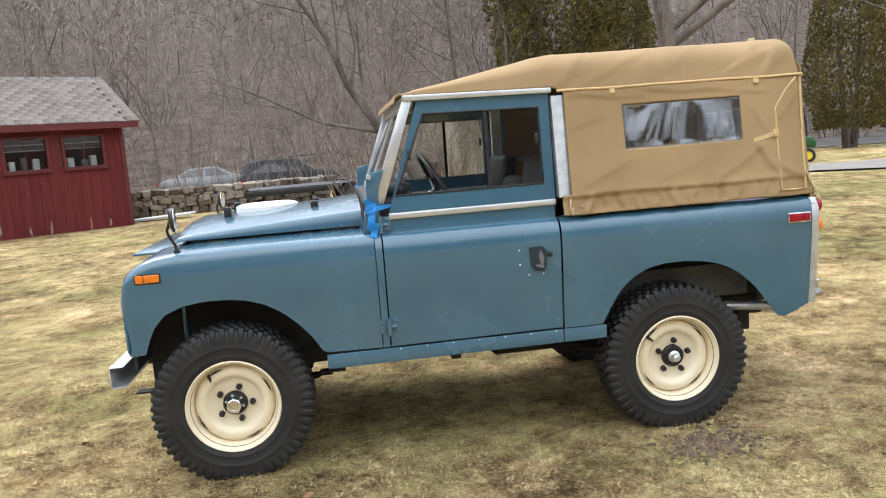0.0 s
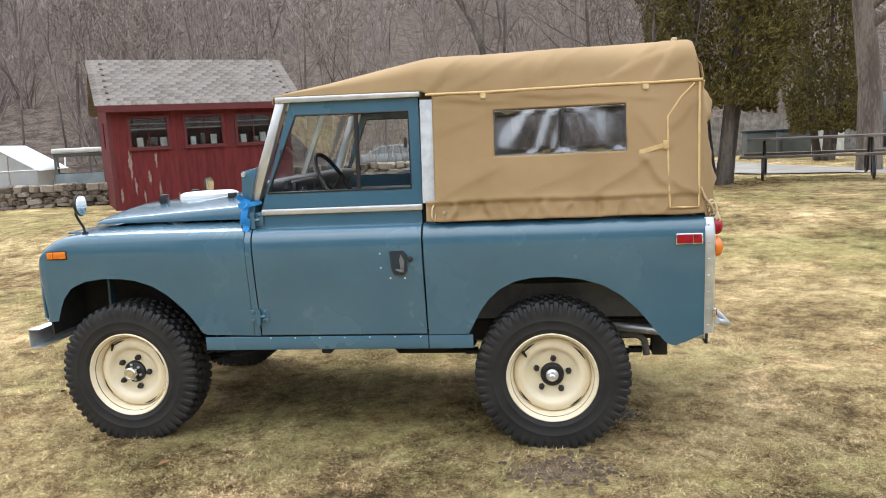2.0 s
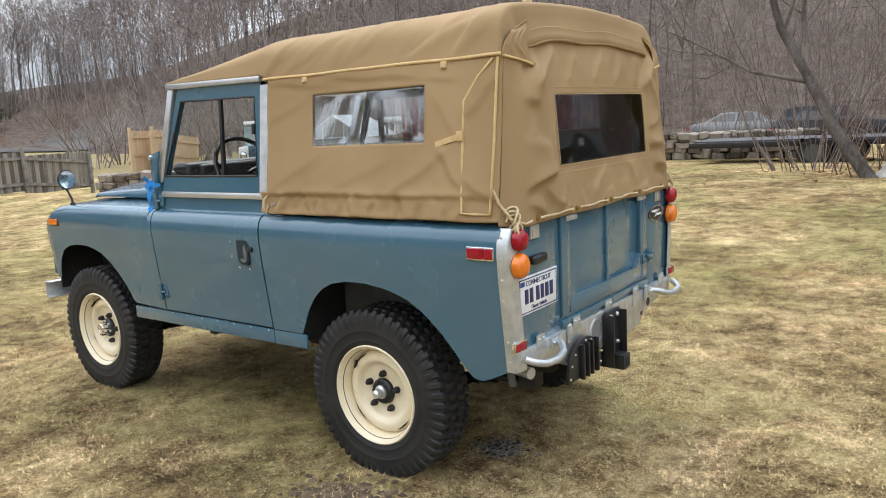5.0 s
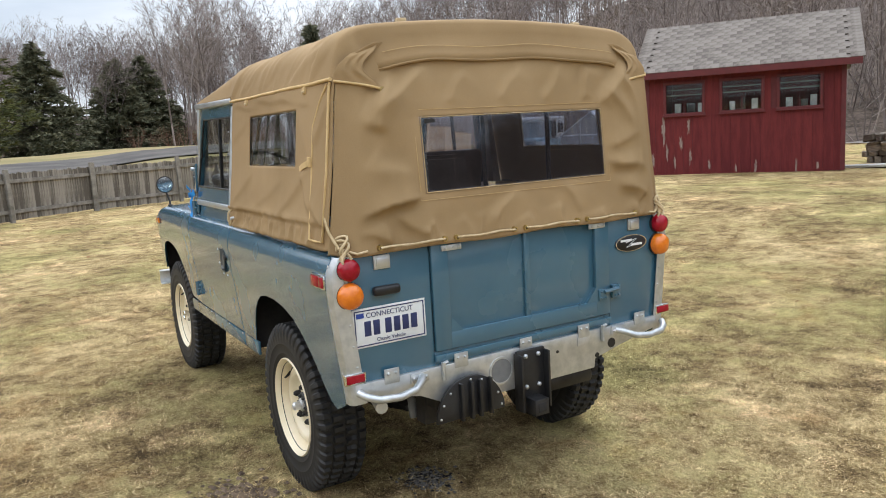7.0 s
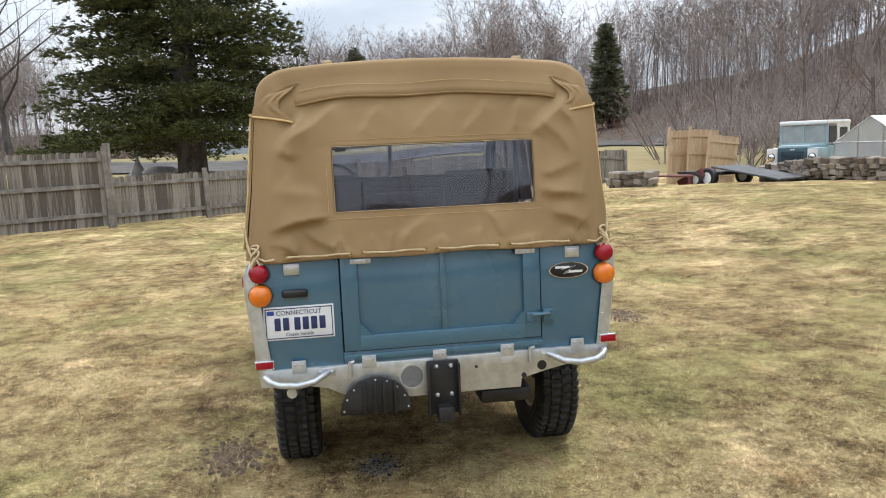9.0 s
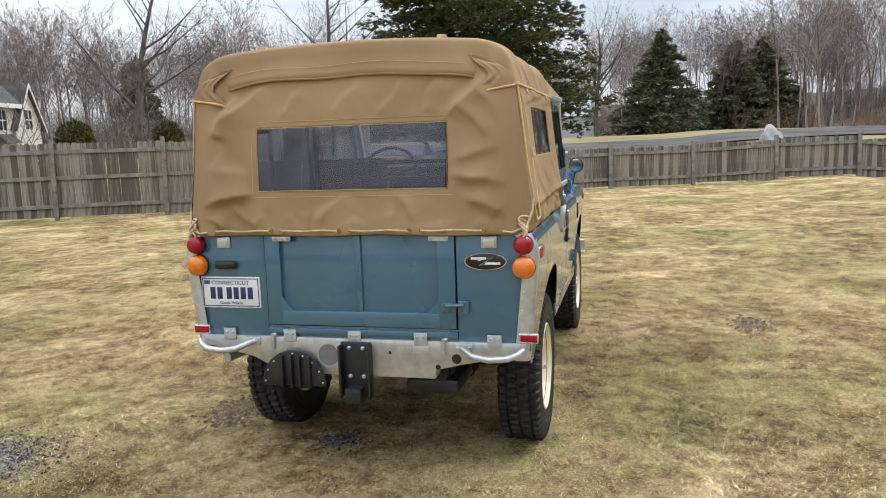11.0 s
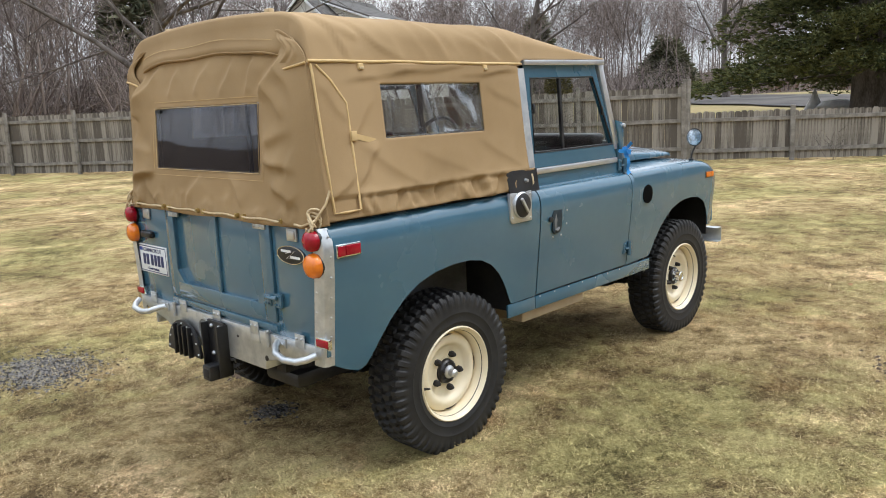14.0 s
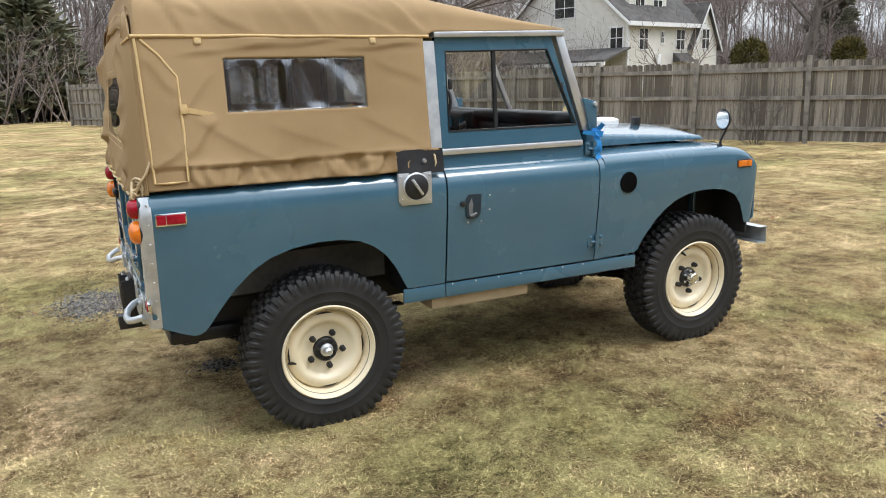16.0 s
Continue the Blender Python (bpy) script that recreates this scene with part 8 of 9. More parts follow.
for k, (bx, by, st, hh, sp) in enumerate(((0.3, 12.5, 40, 4.2, 1.0), (-1.3, 20.5, 45, 5.0, 1.6), (1.2, 15.5, 36, 4.0, 1.0), (2.9, 14.6, 30, 3.4, 0.8), (-3.8, 21.5, 40, 4.6, 1.6), (-5.5, 22, 36, 4.0, 1.6), (2.0, 21, 40, 4.6, 1.5), (1.5, 11.4, 30, 1.5, 0.7))):
    brush("brush_clump", "tall leafless brush with many thin stems", bx, by, 500 + k, st, hh, TWIG if k != 7 else RUSSET, sp)
brush("bare_shrub", "small leafless shrub in front of the tall fence", -11.4, -8.0, 620, 16, 1.7, BARK, 0.25, "", 0.010)
brush("bare_shrub", "tiny leafless sapling on the lawn", -0.6, -15.0, 621, 4, 0.9, BARK, 0.08, "", 0.008)
brush("bare_shrub", "tiny leafless sapling at the fence foot", -15.2, -2.6, 622, 5, 0.7, BARK, 0.12, "", 0.006)

# ---------------------------------------------------------------- things across the lawn
ASPHALT = material("worn_asphalt", (0.068, 0.063, 0.060), (0.125, 0.115, 0.106), 0.4, 0.9, 0.004, fine=8, spec=0.1)
DRIVE = material("pale_gravel_drive", (0.22, 0.20, 0.175), (0.30, 0.28, 0.25), 1.2, 0.95, 0.006, fine=25)
OLD_WOOD = material("grey_brown_planks", (0.085, 0.068, 0.058), (0.17, 0.14, 0.12), 4, 0.9, 0.002, fine=40, stretch=(1, 4, 4), rand=0.3)
RUST = material("rusty_iron", (0.075, 0.038, 0.028), (0.14, 0.075, 0.055), 5, 0.9, 0.003, fine=40)
ROCK = material("pale_rock", (0.27, 0.255, 0.235), (0.44, 0.42, 0.39), 2.5, 0.92, 0.02, fine=18)
CAR_GLASS = material("dark_car_glass", (0.03, 0.035, 0.04), (0.06, 0.065, 0.07), 4, 0.06, spec=0.8)
PLASTIC = material("polycarbonate", (0.62, 0.65, 0.67), (0.72, 0.75, 0.77), 3, 0.35)
PLASTIC.node_tree.nodes["Principled BSDF"].inputs["Alpha"].default_value = 0.34


def strip(name, label, pts, width, mat, lift=0.02, category="road"):
    """A ribbon of road laid on the ground."""
    bm = bmesh.new()
    rows = []
    fine = []
    for (x0, y0), (x1, y1) in zip(pts, pts[1:]):
        n = max(2, int(math.hypot(x1 - x0, y1 - y0) / 2))
        fine += [(x0 + (x1 - x0) * k / n, y0 + (y1 - y0) * k / n) for k in range(n)]
    fine.append(pts[-1])
    for i, (x, y) in enumerate(fine):
        a, b = fine[max(0, i - 1)], fine[min(len(fine) - 1, i + 1)]
        d = Vector((b[0] - a[0], b[1] - a[1])).normalized()
        row = []
        for k in range(7):
            o = (k / 6 - 0.5) * width * (1 + 0.06 * math.sin(i * 1.7))
            px, py = x - d.y * o, y + d.x * o
            row.append(bm.verts.new((px, py, ground_z(px, py) + lift)))
        rows.append(row)
    for a, b in zip(rows, rows[1:]):
        for k in range(6):
            bm.faces.new((a[k], b[k], b[k + 1], a[k + 1]))
    return tagged(new(name, solid(name, bm, mat, 180)), label, category, kind="structure")


strip("road", "grey worn asphalt road beyond the garden fence", [(-91, -60), (-58, -28), (-48, -8), (-53, 12), (-65, 30), (-80, 55)], 11, ASPHALT, 0.10)
strip("driveway", "pale gravel driveway across the lawn", [(30, 5.5), (16, 9.6), (9.8, 12.2), (7.6, 16), (5, 24), (-2, 27.5), (-14, 29)], 3.2, DRIVE, 0.03)
strip("yard", "grey gravel parking yard", [(10, 36), (18, 31), (30, 26)], 13, ASPHALT, 0.035)


def build_picnic_table():
    t = thing("picnic_table", "weathered brown plank picnic table with bent black tube legs", "picnic table", pose(6.18, 11.53, ground_z(6.1, 11.3), 0, 0, -16) @ Matrix.Diagonal((1.12, 1.12, 1.06, 1)))
    for k in range(4):
        part("table_plank", boxed(-1.1, 1.1, -0.37 + 0.187 * k, -0.37 + 0.187 * k + 0.18, 0.72, 0.76, 0.004, 1), OLD_WOOD, t)
    for s in (-1, 1):
        part("bench_plank", boxed(-1.2, 1.2, s * 0.72 - 0.13, s * 0.72 + 0.13, 0.42, 0.46, 0.004, 1), OLD_WOOD, t)
    for x in (-0.83, 0.83):
        for s in (-1, 1):
            part("leg", tubed([(x, s * 0.26, 0.70), (x, s * 0.40, 0.42), (x, s * 0.86, 0.40), (x, s * 0.90, 0.12), (x, s * 0.80, 0.03), (x, s * 0.45, 0.10), (x, s * 0.20, 0.70)], 0.022, 8), BLACK, t, "bent black steel tube leg", 80)


def build_bowl():
    b = thing("fire_bowl_planter", "large rusty iron bowl planter with dry stalks", "planter", pose(3.14, 10.2, ground_z(3.1, 10.2)))
    bm = bmesh.new()
    lathe(bm, [(0.0, 0.08), (0.17, 0.09), (0.32, 0.16), (0.44, 0.29), (0.495, 0.43), (0.51, 0.48), (0.485, 0.48), (0.465, 0.43), (0.41, 0.30), (0.30, 0.19), (0.0, 0.13)], "z", 40)
    bmesh.ops.scale(bm, vec=(1.12, 1.12, 1.22), verts=bm.verts)
    part("bowl", bm, RUST, b, "brown rusted iron bowl")
    bm = bmesh.new()
    lathe(bm, [(0.0, 0.43), (0.23, 0.44), (0.468, 0.425), (0.465, 0.41), (0.0, 0.40)], "z", 30)
    bmesh.ops.scale(bm, vec=(1.12, 1.12, 1.22), verts=bm.verts)
    part("soil", bm, LITTER, b)
    rng = np.random.default_rng(3)
    segs = []
    for k in range(110):
        a, r = rng.uniform(0, 6.28), 0.42 * math.sqrt(rng.random())
        grow(rng, (r * math.cos(a), r * math.sin(a), 0.50), (rng.normal(0, 0.25), rng.normal(0, 0.25), 1), rng.uniform(0.15, 0.55), 0.005, 1, segs, 0.1, 0.05, (3,), (0.6,), 0.4, 3, 0.4)
    v, f = limb_arrays(segs, 3)
    ob = new("dry_grass", tri_soup("dry_grass", v, f, material("straw_stalks", (0.36, 0.26, 0.15), (0.50, 0.38, 0.24), 4, 0.9, island=0.5)))
    ob.parent = b
    ob["kind"] = "stuff"
    for k, (x, y, s) in enumerate(((2.89, 9.97, 0.26), (3.39, 10.03, 0.28), (3.14, 10.5, 0.28))):
        st = thing("bowl_stone", "pale rounded stone under the iron bowl", "stone", pose(x, y, ground_z(x, y) + 0.05), group="bowl stones")
        bm = bmesh.new()
        bmesh.ops.create_icosphere(bm, subdivisions=3, radius=s / 2)
        for vtx in bm.verts:
            vtx.co = vtx.co * (1 + 0.25 * noise.noise(vtx.co * 4 + Vector((k, 0, 0))))
            vtx.co.z *= 0.72
        part("rock", bm, ROCK, st, "", 50)


def build_rock(x, y, sx, sy, sz, seed, label):
    r = thing("boulder", label, "rock", pose(x, y, ground_z(x, y) - 0.05))
    bm = bmesh.new()
    bmesh.ops.create_icosphere(bm, subdivisions=4, radius=1)
    for v in bm.verts:
        n1 = noise.noise(v.co * 1.3 + Vector((seed, 0, 0)))
        n2 = noise.noise(v.co * 3.5 + Vector((0, seed, 0)))
        k = 1 + 0.35 * n1 + 0.12 * n2
        v.co = Vector((v.co.x * sx * k + 0.35 * sx * max(0, v.co.z), v.co.y * sy * k, max(-0.1, v.co.z) * sz * k))
    part("rock", bm, ROCK, r, "", 35)


def build_shack():
    s = thing("weathered_shack", "narrow unpainted shack of weathered pale boards", "shed", pose(2.25, 13.6, ground_z(2.6, 13.6), 0, 0, 6))
    pale = material("pale_old_boards", (0.36, 0.32, 0.28), (0.52, 0.475, 0.42), 3, 0.9, 0.002, fine=25, stretch=(6, 6, 0.6), rand=0.35)
    for k in range(7):
        part("board", boxed(0.13 * k, 0.13 * k + 0.124, 0, 0.02, 0, 1.95 + 0.02 * (k % 3)), pale, s)
    part("side_wall", boxed(0.0, 0.02, 0.021, 0.9, 0, 1.9), pale, s)
    part("side_wall", boxed(0.89, 0.91, 0.021, 0.9, 0, 1.9), pale, s)
    part("back_wall", boxed(0.021, 0.889, 0.88, 0.9, 0, 1.9), pale, s)
    part("roof", prismed([(-0.15, 1.94), (1.05, 2.12), (1.05, 2.17), (-0.15, 1.99)], "x", -0.12, 1.03), RUST, s)


def far_wheel(parent, x, y, r, w=0.2, rim=None):
    wh = thing("wheel", "", "")
    wh.parent = parent
    wh.matrix_basis = pose(x, y, r)
    bm = bmesh.new()
    lathe(bm, [(r * 0.6, -w / 2), (r * 0.92, -w / 2), (r, -w * 0.35), (r, w * 0.35), (r * 0.92, w / 2), (r * 0.6, w / 2)], "y", 28, closed=True)
    part("tyre", bm, RUBBER, wh)
    bm = bmesh.new()
    lathe(bm, [(r * 0.6, -w * 0.4), (r * 0.3, -w * 0.30), (0.0, -w * 0.30)], "y", 24)
    lathe(bm, [(r * 0.6, w * 0.4), (r * 0.3, w * 0.30), (0.0, w * 0.30)], "y", 24)
    part("rim", bm, rim or ALU, wh)


def build_car(name, label, m, paint, profile, glasses, wheels, width=1.75, rack=False, lamps=True):
    """A far parked car: side outline pushed across, cut glass, wheels."""
    c = thing(name, label, "car", m, group="parked cars")
    bm = prismed(profile, "y", -width / 2, width / 2, 0.05)
    for v in bm.verts:
        if v.co.z > 0.95:
            v.co.y *= 1 - 0.22 * min(1, (v.co.z - 0.95) / 0.5)
    part("body", bm, paint, c, "", 30)
    for g in glasses:
        for s in (-1, 1):
            bm = prismed(g, "y", s * (width / 2 - 0.03), s * (width / 2 + 0.004))
            for v in bm.verts:
                if v.co.z > 0.95:
                    v.co.y *= 1 - 0.22 * min(1, (v.co.z - 0.95) / 0.5)
            part("side_glass", bm, CAR_GLASS, c)
    for x, r in wheels:
        for s in (-1, 1):
            far_wheel(c, x, s * (width / 2 - 0.10), r)
    if rack:
        for s in (-0.5, 0.5):
            part("roof_rail", tubed([(0.3, s, 1.78), (1.9, s, 1.78)], 0.025, 8), BLACK, c)
        for x in (0.5, 1.1, 1.7):
            part("rack_bar", tubed([(x, -0.6, 1.82), (x, 0.6, 1.82)], 0.025, 8), BLACK, c)
    if lamps:
        xe = min(p[0] for p in profile)
        for s in (-1, 1):
            part("tail_lamp", boxed(xe - 0.02, xe + 0.12, s * width / 2 - 0.14 if s > 0 else -width / 2 - 0.005, s * width / 2 + 0.005 if s > 0 else -width / 2 + 0.14, 0.72, 0.88, 0.01), RED_LENS, c)
    return c


SILVER = material("silver_car_paint", (0.15, 0.16, 0.17), (0.20, 0.21, 0.22), 2, 0.3, metal=0.3, coat=0.4)
INK = material("dark_blue_car_paint", (0.020, 0.025, 0.034), (0.03, 0.036, 0.048), 2, 0.5, spec=0.3)
SLATE = material("dark_grey_paint", (0.07, 0.08, 0.08), (0.10, 0.11, 0.11), 2, 0.5)
SEDAN = [(-2.2, 0.35), (-2.25, 0.85), (-1.9, 0.98), (-1.5, 1.02), (-0.8, 1.40), (0.4, 1.44), (1.2, 1.0), (2.0, 0.88), (2.3, 0.7), (2.3, 0.35)]
SEDAN_GLASS = [[(-1.3, 1.04), (-0.75, 1.34), (-0.2, 1.37), (-0.2, 1.02)], [(-0.12, 1.02), (-0.12, 1.37), (0.35, 1.37), (0.95, 1.02)]]
WAGON = [(-2.2, 0.4), (-2.25, 1.0), (-2.0, 1.15), (-1.7, 1.62), (-1.3, 1.70), (0.4, 1.70), (1.1, 1.12), (2.1, 1.0), (2.3, 0.75), (2.3, 0.4)]
WAGON_GLASS = [[(-1.85, 1.15), (-1.6, 1.58), (-0.9, 1.60), (-0.9, 1.12)], [(-0.82, 1.12), (-0.82, 1.60), (-0.1, 1.60), (-0.1, 1.10)], [(-0.02, 1.10), (-0.02, 1.60), (0.35, 1.60), (0.9, 1.12)]]


def parked(x, y, yaw, dz=0.0):
    return pose(x, y, ground_z(x, y) + 0.02 + dz, 0, 0, yaw)


build_car("parked_sedan", "silver sedan parked on the drive behind the wall", parked(-6.5, 32.6, 8, -0.35), SILVER, SEDAN, SEDAN_GLASS, ((-1.35, 0.32), (1.4, 0.32)))
build_car("parked_wagon", "dark estate car with a roof rack", parked(-2.9, 32.2, 14, -0.5), INK, WAGON, WAGON_GLASS, ((-1.35, 0.34), (1.4, 0.34)), rack=True)


OLD_DECK = material("dark_trailer_deck", (0.05, 0.052, 0.055), (0.10, 0.10, 0.105), 3, 0.7)


def build_trailer():
    t = thing("car_trailer", "black flatbed car trailer with pale plank deck", "trailer", pose(-0.45, 16.1, ground_z(-0.5, 16) - 0.10, 0, 0, 6))
    for k in range(9):
        part("deck_plank", boxed(-2.4, 2.4, -0.9 + 0.2 * k, -0.9 + 0.2 * k + 0.19, 0.60, 0.635), OLD_DECK, t)
    for s in (-1, 1):
        part("side_rail", boxed(-2.5, 2.5, s * 0.98 - 0.03, s * 0.98 + 0.03, 0.48, 0.60, 0.005), BLACK, t)
        part("fender", sheeted([[(0.5 + 0.55 * math.cos(a) * 1.35, s * 1.02 - 0.13, 0.36 + 0.46 * math.sin(a)), (0.5 + 0.55 * math.cos(a) * 1.35, s * 1.02 + 0.13, 0.36 + 0.46 * math.sin(a))] for a in np.linspace(0.15, math.pi - 0.15, 12)], 0.008), BLACK, t)
        for x in (0.15, 0.85):
            far_wheel(t, x, s * 1.05, 0.33, 0.18, SLATE)
        part("marker_lamp", boxed(-2.505, -2.49, s * 0.85 - 0.05, s * 0.85 + 0.05, 0.5, 0.56), RED_LENS, t)
    part("tongue", prismed([(-0.4, 0), (0.4, 0), (0.03, 1.1), (-0.03, 1.1)], "z", 0.46, 0.54), BLACK, t).matrix_basis = pose(2.5, 0, 0, 0, 0, -90)
    part("front_board", boxed(2.42, 2.48, -0.95, 0.95, 0.6, 0.95, 0.005), BLACK, t)


# the old truck's windscreen: pale sky reflection put into the base colour
SKY_TONED_GLASS = material("sky_toned_glass", (0.24, 0.27, 0.27), (0.33, 0.36, 0.36), 3, 0.25)


def build_old_truck():
    """An older hard-top four-wheel-drive seen over the wall, facing the lawn."""
    c = thing("old_off_road_vehicle", "faded pale blue old four-wheel-drive with white hardtop", "car", pose(-17.36, 14.62, ground_z(-17.4, 14.6), 0, 0, -50) @ Matrix.Diagonal((1.0, 0.94, 1.08, 1)))
    pale = material("faded_teal_paint", (0.22, 0.32, 0.35), (0.32, 0.42, 0.44), 3, 0.6, fine=20)
    roof = material("chalky_white_roof", (0.62, 0.62, 0.60), (0.72, 0.72, 0.70), 2, 0.8)
    part("body", boxed(-2.6, 0.0, -0.8, 0.8, 0.55, 1.17, 0.03), pale, c)
    part("bonnet", boxed(0.0, 0.95, -0.5, 0.5, 1.10, 1.21, 0.03), pale, c)
    for s in (-1, 1):
        part("wing", boxed(0.0, 1.15, min(s * 0.47, s * 0.8), max(s * 0.47, s * 0.8), 0.66, 1.13, 0.03), roof if s < 0 else pale, c)
        front = part("wing_front", boxed(1.15, 1.172, min(s * 0.49, s * 0.79), max(s * 0.49, s * 0.79), 0.68, 1.11, 0.02), roof, c, "chalky white wing front")
        bm = bmesh.new()
        lathe(bm, [(0.118, 1.172), (0.118, 1.184), (0.098, 1.188), (0.098, 1.172)], "x", 22, (0, s * 0.635, 0.88), closed=True)
        part("bezel", bm, INK, front)
        bm = bmesh.new()
        lathe(bm, [(0.098, 1.172), (0.094, 1.188), (0.06, 1.203), (0.0, 1.208)], "x", 20, (0, s * 0.635, 0.88))
        part("headlamp", bm, CHROME, c, "round glass headlamp")
        bm = bmesh.new()
        lathe(bm, [(0.034, 1.172), (0.030, 1.192), (0.0, 1.198)], "x", 14, (0, s * 0.735, 0.76))
        part("turn_lamp", bm, AMBER, front)
        part("windscreen_post", boxed(-0.05, 0.03, s * 0.74 - 0.03, s * 0.74 + 0.03, 1.17, 1.78), pale, c)
        part("side_window", boxed(-0.95, -0.12, s * 0.76 - 0.01, s * 0.76 + 0.012, 1.25, 1.72), CAR_GLASS, c)
        part("side_panel", boxed(-2.55, -1.0, s * 0.745 - 0.02, s * 0.745 + 0.02, 1.17, 1.80), roof, c)
        part("rear_window", boxed(-2.2, -1.3, s * 0.77 - 0.01, s * 0.77 + 0.01, 1.35, 1.68), CAR_GLASS, c)
        for x in (0.55, -1.75):
            far_wheel(c, x, s * 0.66, 0.38, 0.2, WHITE)
    part("windscreen", boxed(-0.02, 0.0, -0.71, 0.71, 1.24, 1.74), SKY_TONED_GLASS, c, "pale windscreen with the sky's reflection in its colour")
    part("windscreen_bar", boxed(-0.005, 0.02, -0.02, 0.02, 1.24, 1.74), pale, c)
    part("scuttle", boxed(-0.05, 0.06, -0.74, 0.74, 1.13, 1.25, 0.02), pale, c)
    part("roof", boxed(-2.65, 0.08, -0.78, 0.78, 1.78, 1.90, 0.05, 3), roof, c)
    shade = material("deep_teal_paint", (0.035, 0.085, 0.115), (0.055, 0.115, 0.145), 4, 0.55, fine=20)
    grille = part("grille_panel", boxed(1.06, 1.085, -0.48, 0.48, 0.66, 1.14, 0.02), shade, c, "deep teal grille panel")
    part("grille_mesh", boxed(1.086, 1.094, -0.36, 0.36, 0.74, 1.04, 0.01), INK, grille)
    for k in range(9):
        part("grille_slat", boxed(1.094, 1.100, -0.36, 0.36, 0.755 + 0.032 * k, 0.763 + 0.032 * k), shade, grille)
    part("grille_badge", boxed(1.086, 1.096, -0.07, 0.07, 1.07, 1.11, 0.004), GALV, grille)
    part("bonnet_lip", boxed(0.93, 0.99, -0.5, 0.5, 1.09, 1.20, 0.02), pale, c)
    part("bumper", boxed(1.2, 1.28, -0.8, 0.8, 0.5, 0.62, 0.01), GALV, c)


def build_greenhouse():
    base = ground_z(-13.5, 14.4)
    g = thing("greenhouse", "small clear polycarbonate greenhouse with silver frame", "greenhouse", pose(-12.6, 14.4, base, 0, 0, 197))
    W, D, ze, zr = 2.15, 2.4, 1.22 - base, 1.90 - base
    part("gable_panel", prismed([(0, 0), (W, 0), (W, ze), (W / 2, zr), (0, ze)], "y", 0, 0.008), PLASTIC, g)
    part("gable_panel", prismed([(0, 0), (W, 0), (W, ze), (W / 2, zr), (0, ze)], "y", -D, -D + 0.008), PLASTIC, g)
    for x in (0, W):
        part("side_panel", boxed(x - 0.004, x + 0.004, -D + 0.01, -0.002, 0, ze), PLASTIC, g)
    frost = material("frosted_roof_panel", (0.70, 0.72, 0.73), (0.78, 0.80, 0.80), 3, 0.35)
    for a, b in ((-0.05, W / 2), (W + 0.05, W / 2)):
        part("roof_panel", prismed([(a, ze - 0.03), (b, zr), (b, zr + 0.014), (a, ze - 0.016)], "y", -D - 0.02, 0.02), frost, g)
    for p, q in (((0, 0, 0), (0, 0, ze)), ((W, 0, 0), (W, 0, ze)), ((0, 0, ze), (W / 2, 0, zr)), ((W, 0, ze), (W / 2, 0, zr)), ((W * 0.33, 0, 0), (W * 0.33, 0, ze + 0.42)), ((W * 0.67, 0, 0), (W * 0.67, 0, ze + 0.42)), ((0, 0, ze), (W, 0, ze)),
                 ((0, -D, 0), (0, -D, ze)), ((W, -D, 0), (W, -D, ze)), ((0, -D, ze), (0, 0, ze)), ((W, -D, ze), (W, 0, ze)), ((W / 2, -D, zr), (W / 2, 0, zr)), ((W, -D / 2, 0), (W, -D / 2, ze)), ((0, -D / 2, 0), (0, -D / 2, ze))):
        part("frame_bar", tubed([(p[0], p[1] + (0.01 if p[1] == 0 else 0), p[2]), (q[0], q[1] + (0.01 if q[1] == 0 else 0), q[2])], 0.018, 6), ALU, g)
    # roof vent standing open at the back
    part("open_vent", tubed([(0.02, -D + 0.05, ze), (0.02, -D - 0.05, ze + 0.42), (0.02, -D + 0.72, ze + 0.46), (0.02, -D + 0.62, ze + 0.04)], 0.020, 6), WHITE, g, "white frame of an open vent")


def build_roof_shell():
    """A truck's white roof and window frame set down behind the wall."""
    s = thing("hardtop_shell", "white hardtop shell standing behind the stone wall", "hardtop", pose(-12.1, 15.9, 0.70, 0, 0, 32))
    white = material("dirty_white_paint", (0.52, 0.53, 0.50), (0.66, 0.66, 0.63), 4, 0.7)
    grey = material("blue_grey_panel", (0.16, 0.20, 0.21), (0.24, 0.28, 0.29), 3, 0.6)
    part("roof", boxed(-0.85, 0.75, -0.7, 0.7, 0.92, 1.06, 0.05, 3), white, s)
    for x, y in ((-0.78, -0.62), (0.66, -0.62), (-0.78, 0.62), (0.66, 0.62), (0.1, -0.62)):
        part("post", boxed(x - 0.03, x + 0.03, y - 0.03, y + 0.03, 0.3, 0.94), SLATE, s)
    part("lower_panel", boxed(-0.8, 0.7, -0.66, -0.60, -0.60, 0.36, 0.01), grey, s)
    part("window_bar", boxed(-0.8, 0.7, -0.65, -0.60, 0.82, 0.925, 0.01), SLATE, s)
    part("window_bar", boxed(-0.8, 0.7, 0.60, 0.65, 0.82, 0.925, 0.01), SLATE, s)
    part("lower_panel", boxed(-0.8, 0.7, 0.60, 0.66, -0.60, 0.36, 0.01), SLATE, s)


